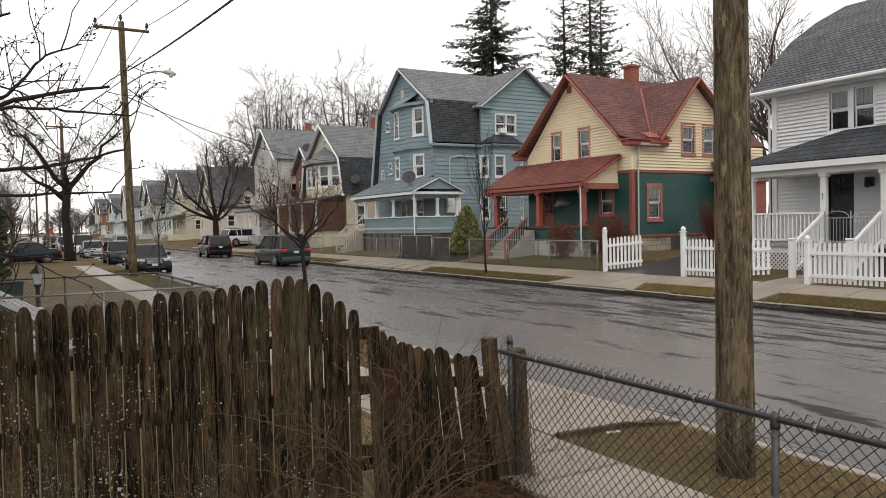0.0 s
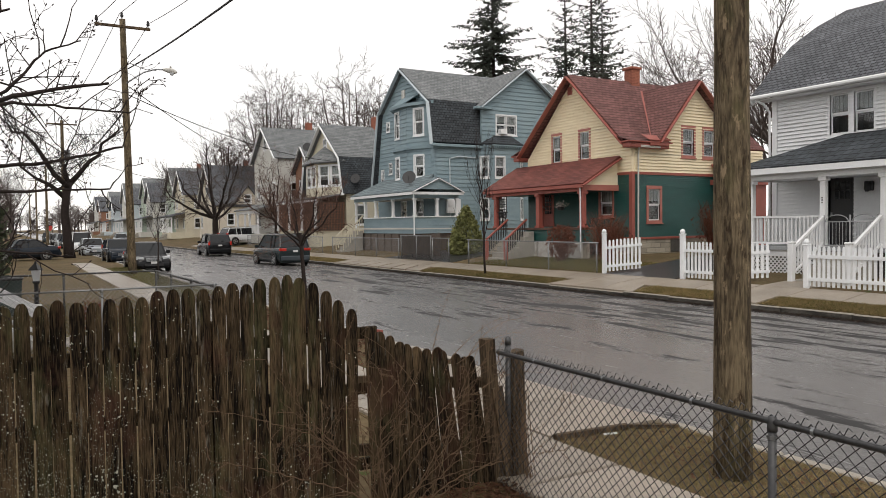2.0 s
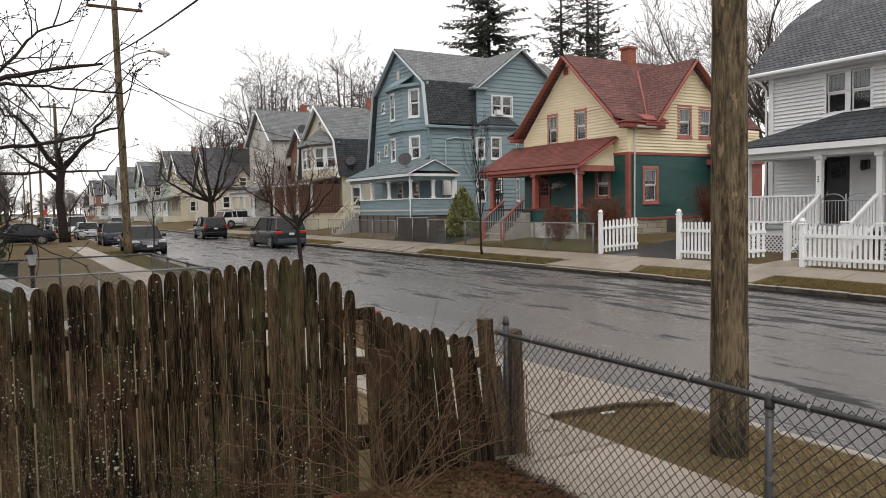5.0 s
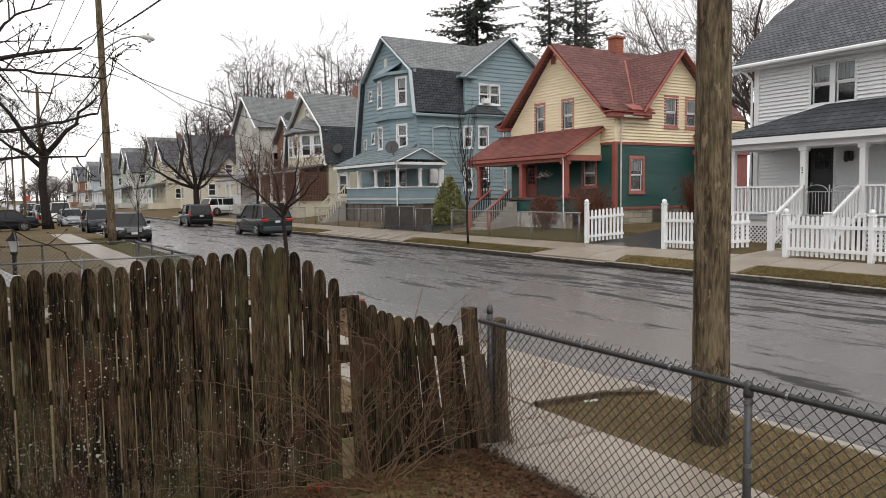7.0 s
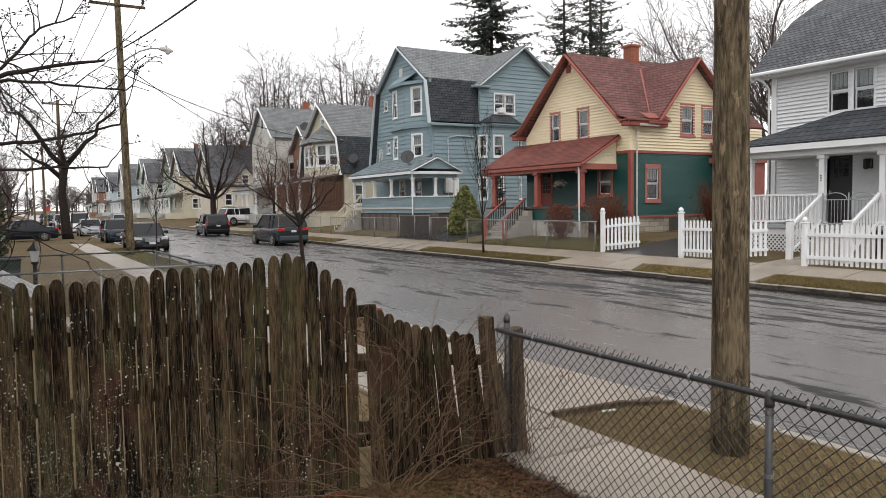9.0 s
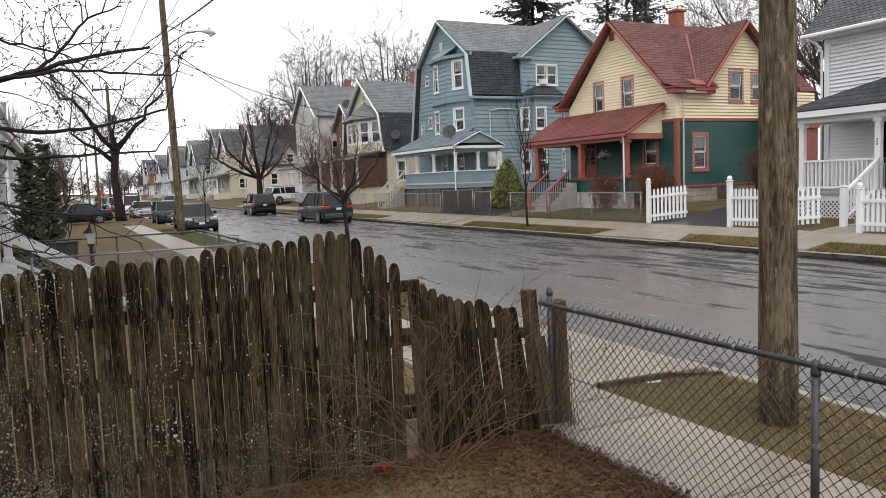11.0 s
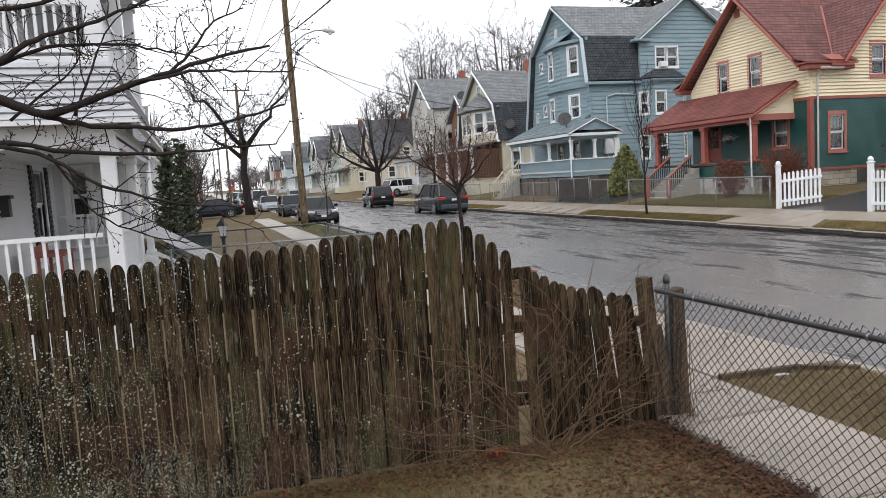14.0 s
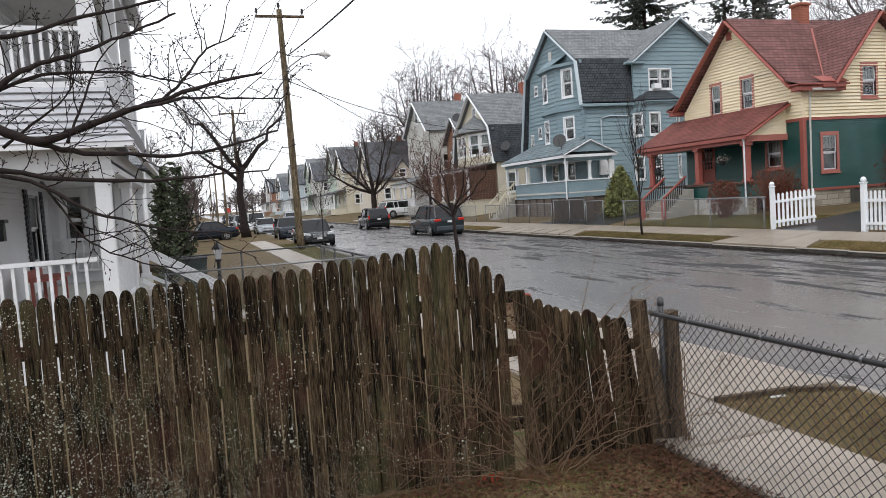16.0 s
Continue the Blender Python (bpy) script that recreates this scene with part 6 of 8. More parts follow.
def white_fence(name, p, q, h, label, ends=(1, 1), tall=1.45, lean=0.0):
    p, q = Vector(p), Vector(q)
    t = thing(name, p, label, "fence", "white picket fence")
    L, d = (q - p).length, (q - p).normalized()
    ang = math.atan2(d.y, d.x)
    for z in (0.25, h - 0.28):
        part("rail", Mesh().beam(p + Vector((0, 0, z)), q + Vector((0, 0, z)), 0.04, 0.09), VINYL, t)
    k = int(L / 0.135)
    for i in range(k):
        b = p + d * (L * (i + 0.5) / k)
        piece("picket", white_picket, t, b + Vector((0, 0, 0.06)) - Vector((d.y, -d.x, 0)) * 0.03, (0, 0, ang), (1, 1, h - 0.06 + rng.uniform(-0.01, 0.01)))
    for b, e in zip((p, q), ends):
        if e:
            m = Mesh().box(b.x - 0.065, b.x + 0.065, b.y - 0.065, b.y + 0.065, b.z - 0.1, b.z + tall, 0.012)
            m.box(b.x - 0.085, b.x + 0.085, b.y - 0.085, b.y + 0.085, b.z + tall, b.z + tall + 0.04, 0.012)
            m.lathe(b.x, b.y, [(b.z + tall + 0.04, 0.04), (b.z + tall + 0.06, 0.075), (b.z + tall + 0.11, 0.085), (b.z + tall + 0.16, 0.06), (b.z + tall + 0.19, 0.02)], 10)
            part("post", m, VINYL, t)
    return t


zf = 0.42
white_fence("white_picket_fence", (18.6, 12.2, zf), (18.6, 9.9, zf), 1.14, "white vinyl picket fence with ball-topped posts", (1, 1), 1.15)
white_fence("white_picket_fence", (18.6, 9.9, zf), (18.6, 4.0, zf), 1.14, "white vinyl picket fence with ball-topped posts", (0, 1), 1.15)
white_fence("white_picket_fence", (18.6, 16.45, zf), (18.6, 14.75, zf), 1.2, "white vinyl picket fence beside the driveway", (0, 1), 1.15)
white_fence("white_picket_gate", (18.62, 14.65, zf + 0.03), (19.35, 13.85, zf + 0.1), 1.1, "white picket gate standing open", (0, 0))
white_fence("white_driveway_gate", (18.6, 20.05, zf), (19.75, 19.35, zf + 0.12), 1.2, "white picket driveway gate swung open on a tall post", (1, 0), 1.42)
m = Mesh().box(18.53, 18.67, 16.38, 16.52, zf - 0.1, zf + 1.42, 0.012).box(18.51, 18.69, 16.36, 16.54, zf + 1.42, zf + 1.46, 0.012)
m.lathe(18.6, 16.45, [(zf + 1.46, 0.04), (zf + 1.48, 0.075), (zf + 1.53, 0.085), (zf + 1.58, 0.06), (zf + 1.61, 0.02)], 10)
alone("white_gate_post", m, VINYL, "tall white vinyl post with a ball cap", "post", "white picket fence")

# ---- poles and wires ----


def pole(name, x, y, h, r, label, lean=(0, 0), arm=True, z0=0.1):
    t = thing(name, (x, y, z0), label, "utility pole", "utility poles")
    k = 14
    m = Mesh().tube([(x + lean[0] * i / k, y + lean[1] * i / k, z0 - 0.2 + (h + 0.2) * i / k) for i in range(k + 1)], [r * (1 - 0.32 * i / k) * (1 + 0.02 * math.sin(i * 2.3)) for i in range(k + 1)], 20)
    part("shaft", m, POLE, t, smooth=True)
    if arm:
        tx, ty, tz = x + lean[0], y + lean[1], z0 + h
        part("crossarm", Mesh().box(tx - 1.2, tx + 1.2, ty - 0.16, ty - 0.06, tz - 0.42, tz - 0.3, 0.01), GREY_WOOD, t)
        for dx in (-1.12, -0.02, 1.1):
            zz = tz - 0.3 if abs(dx) > 0.5 else tz
            m = Mesh().lathe(tx + dx, ty - 0.11 if abs(dx) > 0.5 else ty, [(zz, 0.02), (zz + 0.1, 0.03), (zz + 0.12, 0.07), (zz + 0.2, 0.075), (zz + 0.22, 0.05), (zz + 0.3, 0.06), (zz + 0.34, 0.02)], 10)
            part("insulator", m, BLACK_METAL, t)
    return t


pole("utility_pole", 5.22, 4.08, 10.5, 0.158, "thick weathered brown utility pole on the near verge", (-0.02, 0.03), False)
lp = pole("utility_pole", 5.1, 37.5, 11.9, 0.19, "tall weathered utility pole with crossarm and street lamp", (-0.16, 0.0))
m = Mesh().tube([(5.0, 37.4, 9.0), (5.3, 37.35, 9.25), (5.8, 37.3, 9.6), (6.3, 37.3, 9.78), (6.75, 37.3, 9.8)], 0.035, 8)
part("lamp_arm", m, STEEL, lp, smooth=True)
m = Mesh().tube([(6.65, 37.3, 9.8), (6.8, 37.3, 9.8), (7.0, 37.3, 9.78), (7.2, 37.3, 9.74), (7.3, 37.3, 9.72)], [0.05, 0.1, 0.13, 0.1, 0.03], 12)
m.lathe(7.0, 37.3, [(9.9, 0.05), (9.98, 0.05), (10.0, 0.02)], 8)
part("lamp_head", m, GREY_SIDING, lp, "grey cobra-head street lamp", smooth=True)
part("lamp_lens", Mesh().lathe(7.05, 37.3, [(9.56, 0.04), (9.6, 0.09), (9.68, 0.11)], 12), CLEAR_LENS, lp)
p3 = pole("utility_pole", 4.4, 72, 11.6, 0.18, "dark utility pole with crossarm further down the street", (0.0, 0))
part("transformer", Mesh().lathe(4.75, 71.8, [(8.3, 0.2), (8.32, 0.24), (9.1, 0.24), (9.15, 0.15)], 14), STEEL, p3)
pole("utility_pole", 4.6, 108, 11, 0.17, "utility pole far down the street")
pole("utility_pole", 4.6, 145, 11, 0.17, "utility pole far down the street")
pole("utility_pole", 4.6, 185, 11, 0.17, "utility pole far down the street")


def cable(p, q, sag, r, label, n=14):
    p, q = Vector(p), Vector(q)
    pts = [p.lerp(q, i / n) - Vector((0, 0, sag * 4 * (i / n) * (1 - i / n))) for i in range(n + 1)]
    return alone("overhead_cable", Mesh().tube(pts, r, 5), WIRE, label, "cable", "overhead cables")


for dx, z in ((-1.12, 11.95), (-0.18, 12.25), (1.1, 11.95)):
    for ya, yb, za, zb, xa, xb in ((37.5, 72, z, z - 0.35, 5.0, 4.4), (72, 108, z - 0.35, z - 0.9, 4.4, 4.6), (4, 37.5, z - 2.9, z, 5.2, 5.0)):
        cable((xa + dx, ya, za), (xb + dx, yb, zb), 0.5, 0.014, "thin black power line between the poles")
cable((5.15, 37.5, 9.75), (5.2, 4.1, 7.2), 0.25, 0.03, "thick black cable sagging between the poles")
cable((5.0, 37.5, 7.9), (4.4, 72, 7.8), 0.6, 0.035, "thick black telephone cable between the poles")
cable((4.4, 72, 7.8), (4.6, 108, 7.5), 0.6, 0.035, "thick black telephone cable between the poles")
cable((5.15, 37.5, 8.9), (23.0, 72, 8.0), 0.6, 0.022, "black service drop to a house")
cable((5.15, 37.5, 8.5), (23.4, 57, 7.6), 0.6, 0.022, "black service drop to a house")
cable((4.4, 72, 8.9), (23.4, 100, 7.6), 0.5, 0.02, "black service drop to a house")

# ---- trees ----


def twist(d, a, rg):
    s = d.orthogonal().normalized()
    s.rotate(Matrix.Rotation(rg.uniform(0, 2 * math.pi), 3, d))
    v = d.copy()
    v.rotate(Matrix.Rotation(a, 3, s))
    return v


def grow(layers, p, d, L, r, lev, most, rg, o):
    """A limb that bends, tapers and forks; layers collects trunk, boughs and twigs."""
    steps = o["steps"][min(lev, len(o["steps"]) - 1)]
    pts, rad, way = [Vector(p)], [r], Vector(d)
    kids = []
    for i in range(steps):
        way = (way + Vector((rg.gauss(0, o["bend"]), rg.gauss(0, o["bend"]), rg.gauss(0, o["bend"]) + o["up"] * (1 if lev else 0.3)))).normalized()
        pts.append(pts[-1] + way * (L / steps))
        t = (i + 1) / steps
        rad.append(r * (1 - t * o["taper"][min(lev, len(o["taper"]) - 1)]))
        if lev < most and t > o["bare"][min(lev, len(o["bare"]) - 1)]:
            for _ in range(o["kids"][min(lev, len(o["kids"]) - 1)]):
                kids.append((pts[-1].copy(), way.copy(), rad[-1], t))
    layers[min(lev, 2)].tube(pts, rad, (10, 6, 3)[min(lev, 2)] if lev < 3 else 3, lev < 2)
    for q, w, k, t in kids:
        grow(layers, q, twist(w, rg.uniform(*o["fork"]), rg), L * rg.uniform(*o["short"]) * (1.15 - 0.45 * t), max(k * rg.uniform(0.45, 0.7), o["thin"]), lev + 1, most, rg, o)
    if lev < most:
        grow(layers, pts[-1], way, L * 0.55, max(rad[-1], o["thin"]), lev + 1, most, rg, o)


SHAPE = dict(steps=(7, 5, 4, 3), bend=0.13, up=0.06, taper=(0.55, 0.7, 0.75, 0.6), bare=(0.35, 0.2, 0.1), kids=(2, 1, 1, 1), fork=(0.45, 0.95), short=(0.45, 0.75), thin=0.006)


def bare_tree(name, at, h, r, seed, label, most=4, twig=None, bark=None, category="tree", direction=(0, 0, 1), group="", **extra):
    o = dict(SHAPE, **extra)
    rg = random.Random(seed)
    layers = [Mesh(), Mesh(), Mesh()]
    grow(layers, at, Vector(direction).normalized(), h, r, 0, most, rg, o)
    t = thing(name, at, label, category, group)
    part("trunk", layers[0], bark or BARK, t, smooth=True)
    part("boughs", layers[1], bark or BARK, t, smooth=True)
    ob = part("twigs", layers[2], twig or TWIG, t)
    ob["kind"] = "stuff"
    return t


# street trees


def open_tree(name, base, lean, fork, spread, top, r, seed, label, twig, bark, limbs=7, thin=0.006, most=4, group="", low=0.1):
    """A bare tree with a round open crown: a trunk to the fork, limbs that fan out and rise, forking into fine twigs."""
    rg = random.Random(seed)
    x, y, z = base
    f = Vector((x + lean, y, fork))
    t = thing(name, base, label, "tree", group)
    b = Vector(base)
    part("trunk", Mesh().tube([b - Vector((0, 0, 0.1)), b.lerp(f, 0.4) + Vector((0.15 * r, 0, 0)), b.lerp(f, 0.8), f + Vector((0, 0, r))], [r * 1.3, r, r * 0.9, r * 0.75], 10), bark, t, smooth=True)
    fine = Mesh()
    o = dict(SHAPE, steps=(6, 4, 3, 3), bend=0.17, up=0.015, kids=(1, 1, 1, 1), fork=(0.45, 1.0), short=(0.45, 0.68), bare=(0.1, 0.2, 0.1), thin=thin, taper=(0.6, 0.7, 0.7, 0.5))
    for i in range(limbs):
        a = 2 * math.pi * (i + rg.uniform(-0.3, 0.3)) / limbs
        k = rg.uniform(0.5, 1.0) if i % 3 else rg.uniform(0.1, 0.5)
        rise = (top - fork) * 0.92 * math.sqrt(max(0.05, 1 - (0.95 * k) ** 2)) * rg.uniform(0.8, 1.0)
        e = f + Vector((math.cos(a) * spread * k, math.sin(a) * spread * k, rise))
        s = f - Vector((0, 0, rg.uniform(0, low) * (fork - z)))
        n = 6
        pts = [s.lerp(e, j / n) + Vector((math.cos(a), math.sin(a), 0)) * (spread * k * 0.22 * math.sin(math.pi * j / n)) + Vector((rg.gauss(0, 1), rg.gauss(0, 1), rg.gauss(0, 0.6))) * (0.018 * spread * (j > 0)) for j in range(n + 1)]
        r0 = r * rg.uniform(0.38, 0.6)
        part("bough", Mesh().tube(pts, [max(thin, r0 * (1 - 0.8 * j / n)) for j in range(n + 1)], 6, False), bark, t, smooth=True)
        L = (e - s).length
        for j in range(1, n + 1):
            d = (pts[j] - pts[j - 1]).normalized()
            for _ in range(2 if j % 2 else 1):
                grow([fine] * 3, pts[j], twist(d, rg.uniform(0.45, 1.15), rg), L * rg.uniform(0.2, 0.4) * (1.1 - 0.45 * j / n), max(thin, r0 * 0.45 * (1 - 0.75 * j / n)), 1, most - 1, rg, o)
    part("twigs", fine, twig, t)["kind"] = "stuff"
    return t


def old_street_tree():
    """A pollarded old tree: a thick trunk, two crooked boughs and wiry shoots."""
    rg = random.Random(4)
    t = thing("street_tree", (4.0, 62, 0.0), "large bare street tree with two crooked dark boughs", "tree")
    part("trunk", Mesh().tube([(4.1, 62, -0.1), (4.0, 62, 1.0), (3.82, 62, 3.4), (3.95, 62, 4.8), (4.2, 62, 5.8)], [0.46, 0.34, 0.28, 0.28, 0.23], 12), BARK, t, smooth=True)
    boughs = [[(4.1, 5.4), (3.2, 6.3), (2.5, 7.6), (1.95, 8.5), (1.25, 9.3), (0.6, 9.3), (0.3, 10.0)], [(4.2, 5.6), (5.0, 6.6), (5.6, 7.4), (6.3, 7.9), (6.5, 8.8), (7.3, 9.4), (7.7, 9.9)], [(4.1, 5.7), (3.9, 6.8), (4.2, 7.6)], [(3.9, 4.6), (2.9, 5.6), (2.0, 6.0), (1.0, 6.9)]]
    o = dict(SHAPE, thin=0.016, bend=0.2, fork=(0.4, 1.1), kids=(2, 1, 1), short=(0.5, 0.8), bare=(0.1, 0.1, 0.1))
    shoots = Mesh()
    for line in boughs:
        pts = [Vector((x, 62 + rg.uniform(-0.4, 0.4), z)) for x, z in line]
        part("bough", Mesh().tube(pts, [0.20 - 0.14 * i / (len(pts) - 1) for i in range(len(pts))], 8), BARK, t, smooth=True)
        for i in range(1, len(pts)):
            for _ in range(3):
                grow([shoots] * 3, pts[i], Vector((rg.gauss(0, 0.6), rg.gauss(0, 0.6), rg.uniform(-0.2, 1))).normalized(), rg.uniform(0.9, 1.9), 0.03, 1, 3, rg, o)
    part("twigs", shoots, TWIG, t)["kind"] = "stuff"


old_street_tree()
open_tree("street_tree", (19.6, 82, 0.5), 0.05, 3.3, 5.3, 12.6, 0.34, 11, "bare spreading tree before a cream house", FAR_TWIG, BARK, 9, 0.014, 4)
open_tree("young_tree", (5.24, 14.3, 0.08), -0.13, 2.08, 1.22, 3.45, 0.043, 5, "small spreading bare sapling with reddish twigs by the kerb", RED_TWIG, BARK, 8, 0.004, 4, low=0.16)
bare_tree("young_tree", (17.0, 25.4, 0.17), 3.6, 0.05, 8, "slim upright bare sapling on the far verge", 3, TWIG, TWIG, kids=(2, 1, 1), fork=(0.25, 0.45), short=(0.4, 0.6), bare=(0.3, 0.1, 0.1), thin=0.006, bend=0.05, up=0.16)
bare_tree("young_tree", (5.4, 32.5, 0.1), 2.6, 0.035, 21, "thin bare sapling on the near verge", 3, TWIG, TWIG, kids=(2, 1, 1), fork=(0.35, 0.7), short=(0.4, 0.6), bare=(0.45, 0.1), thin=0.006)
bare_tree("young_tree", (19.5, 56, 0.5), 2.4, 0.06, 14, "bushy bare tree with reddish twigs before the yellow house", 4, RED_TWIG, BARK, kids=(2, 1, 1, 1), fork=(0.5, 0.9), short=(0.6, 0.9), bare=(0.45, 0.1, 0.1), thin=0.009)
open_tree("young_tree", (21.2, 66, 0.5), 0.1, 3.0, 3.2, 9.6, 0.16, 15, "bare tree with many fine reddish twigs before the grey house", RED_TWIG, BARK, 9, 0.010, 4)
# trees behind the houses
for at, fork, spread, top, sd in (((41.2, 95, 0.9), 10, 7.6, 25.0, 31), ((35.2, 97, 0.9), 8, 4.2, 21, 32), ((46.5, 93, 0.9), 10, 4.6, 22.5, 33), ((30.3, 96, 0.9), 9, 4.6, 22.0, 34), ((26.5, 104, 0.9), 7, 4.5, 15.5, 39)):
    open_tree("backyard_tree", at, 0.2, fork, spread, top, 0.36, sd, "bare grey-brown tree with a round crown behind the houses", FAR_TWIG, FAR_TWIG, 15, 0.028, 4, "trees behind the houses", 0.2)
back = [((30, 132, 0.9), 8, 0.3, 35, 4), ((44, 39.5, 0.9), 8.5, 0.2, 36, 4), ((44, 34.5, 0.9), 9.5, 0.25, 37, 4),
        ((38, 27.2, 0.9), 8.5, 0.22, 38, 4), ((42, 26.6, 0.9), 9.0, 0.25, 40, 4), ((40, 150, 0.9), 9, 0.35, 41, 4), ((-8, 70, 0.1), 7, 0.3, 42, 4), ((-7, 95, 0.1), 8, 0.3, 43, 4), ((-3, 125, 0.1), 8, 0.3, 44, 4), ((30, 170, 0.9), 8, 0.3, 45, 4), ((1, 150, 0.1), 8, 0.3, 47, 4), ((0, 175, 0.1), 8, 0.3, 48, 4)]
for at, h, r, sd, lev in back:
    bare_tree("backyard_tree", at, h, r, sd, "bare grey-brown tree rising behind the houses", lev, FAR_TWIG, FAR_TWIG, group="trees behind the houses", kids=(2, 1, 1, 1), fork=(0.35, 0.75), short=(0.45, 0.7), bare=(0.3, 0.15, 0.1), thin=0.016 if at[0] < 50 and at[1] < 45 else 0.022, up=0.04)


def conifer(name, at, h, w, seed, label, drop=-0.25, first=0.12, ragged=0.25, dens=1.0, power=0.85, material=None, whorl=4, gap=0.028):
    """A trunk with whorls of drooping boughs, each clad in small needle clumps with gaps between."""
    rg = random.Random(seed)
    x, y, z = at
    t = thing(name, at, label, "tree", "evergreens")
    part("trunk", Mesh().tube([(x, y, z - 0.2), (x + 0.1, y, z + h * 0.5), (x, y, z + h)], [h * 0.014, h * 0.008, 0.02], 8), BARK, t, smooth=True)
    b, c = Mesh(), Mesh()
    zz = h * first
    while zz < h * 0.985:
        f = 1 - (zz / h - first) / (1 - first)
        reach = w * (f ** power) * 0.5 + 0.15
        for i in range(rg.randint(whorl, whorl + 2)):
            a = rg.uniform(0, 2 * math.pi)
            L = reach * rg.uniform(1 - ragged * 1.6, 1 + ragged * 0.6)
            d = Vector((math.cos(a), math.sin(a), drop + rg.uniform(-0.12, 0.12))).normalized()
            p = Vector((x, y, z + zz + rg.uniform(-0.2, 0.2)))
            mid, end = p + d * (L * 0.55), p + d * L + Vector((0, 0, 0.12 * L))
            b.tube([p, mid, end], [0.03 + 0.008 * L, 0.02, 0.008], 3, False)
            n = int((5 + L * 5.0) * dens)
            for k in range(n):
                s = (k + rg.random()) / n
                q = (p.lerp(mid, s / 0.55) if s < 0.55 else mid.lerp(end, (s - 0.55) / 0.45)) if s > 0.12 else p.lerp(mid, 0.25)
                side_d = d.cross(Vector((0, 0, 1))) * rg.choice((-1, 1))
                size = (0.22 + 0.09 * L) * rg.uniform(0.5, 1.15) * (1.1 - 0.5 * s)
                e = q + (d * rg.uniform(0.2, 0.8) + side_d * rg.uniform(0.2, 1.0) + Vector((0, 0, rg.uniform(-0.75, 0.15)))) * size
                u = Vector((rg.gauss(0, 1), rg.gauss(0, 1), rg.gauss(0, 0.5))) * size * 0.13
                v = Vector((rg.gauss(0, 1), rg.gauss(0, 1), rg.gauss(0, 1))) * size * 0.16
                mm = q.lerp(e, 0.55)
                c.add([q, mm + u, mm + v, mm - u - v, e], [(0, 1, 2), (0, 2, 3), (0, 3, 1), (4, 2, 1), (4, 3, 2), (4, 1, 3)])
        zz += h * gap * rg.uniform(0.8, 1.25)
    ob = part("boughs", b, BARK, t)
    ob["kind"] = "stuff"
    ob = part("needles", c, material or NEEDLE, t)
    ob["kind"] = "stuff"
    return t


SHRUB_DARK = mat("dull_green_evergreen", (0.095, 0.115, 0.07), 0.8, vary=0.5, scale=2, fine=10, bump=0, rand=0.4)
conifer("spruce", (45, 65.4, 0.9), 30, 19, 51, "tall dark spruce with drooping boughs behind the houses", dens=1.8, drop=-0.14, power=0.7, ragged=0.28, whorl=3, gap=0.0098)
conifer("pine", (45, 53.6, 0.9), 24.0, 8.5, 52, "tall thin pine with open ragged boughs", 0.12, 0.3, 0.62, 1.15, 0.45, whorl=2, gap=0.012)
conifer("pine", (45.5, 50.6, 0.9), 24.5, 8, 53, "tall thin pine with open ragged boughs", 0.12, 0.3, 0.62, 1.15, 0.45, whorl=2, gap=0.012)
conifer("pine", (44, 47.6, 0.9), 20.5, 9.5, 54, "tall thin pine with open ragged boughs", 0.1, 0.3, 0.62, 1.15, 0.45, whorl=2, gap=0.012)
conifer("yard_evergreen", (-0.75, 23.5, 0.1), 3.6, 1.1, 55, "narrow dark evergreen beside a chain-link fence", 0.5, 0.05, 0.35, 2.2, 0.85, SHRUB_DARK)
conifer("yard_evergreen", (-0.35, 26, 0.1), 3.7, 1.2, 56, "narrow dark evergreen beside a chain-link fence", 0.5, 0.05, 0.35, 2.2, 0.85, SHRUB_DARK)


def shrub(name, at, sx, sy, sz, seed, label, material, n=1400, cone=0.0, size=0.09, twigs=40):
    """A leafy or twiggy bush: stems and many small leaves in an uneven crown."""
    rg = random.Random(seed)
    x, y, z = at
    t = thing(name, at, label, "shrub")
    s = Mesh()
    for i in range(twigs):
        a = rg.uniform(0, 2 * math.pi)
        e = Vector((x + sx * rg.uniform(0.2, 0.95) * math.cos(a), y + sy * rg.uniform(0.2, 0.95) * math.sin(a), z + sz * rg.uniform(0.5, 1.05)))
        p = Vector((x + rg.gauss(0, 0.05), y + rg.gauss(0, 0.05), z - 0.05))
        s.tube([p, p.lerp(e, 0.5) + Vector((rg.gauss(0, 0.06), rg.gauss(0, 0.06), 0.08)), e], [0.016, 0.01, 0.004], 3, False)
    ob = part("stems", s, TWIG if material is not HEDGE_RED else HEDGE_RED, t)
    ob["kind"] = "stuff"
    m = Mesh()
    for i in range(n):
        v = Vector((rg.gauss(0, 1), rg.gauss(0, 1), rg.gauss(0, 1))).normalized() * rg.uniform(0.5, 1.0) ** 0.5
        k = 1.0
        if cone:
            up = rg.random() ** 1.4
            k = (1 - cone * up ** 1.6) * (0.75 + 0.25 * min(1, up * 6)) / max(0.2, math.hypot(v.x, v.y)) * rg.uniform(0.7, 1.0)
            v.z = 2 * up - 1
        lump = 1 + 0.22 * noise.noise(v * 2.3 + Vector((seed, 0, 0)))
        c = Vector((x + sx * v.x * k * lump, y + sy * v.y * k * lump, z + sz * 0.5 * (1 + v.z * lump)))
        q = [c + Vector((rg.gauss(0, size), rg.gauss(0, size), rg.gauss(0, size))) * 0.7 for _ in range(3)]
        m.add(q, [(0, 1, 2)])
    ob = part("leaves", m, material, t)
    ob["kind"] = "stuff"
    return t


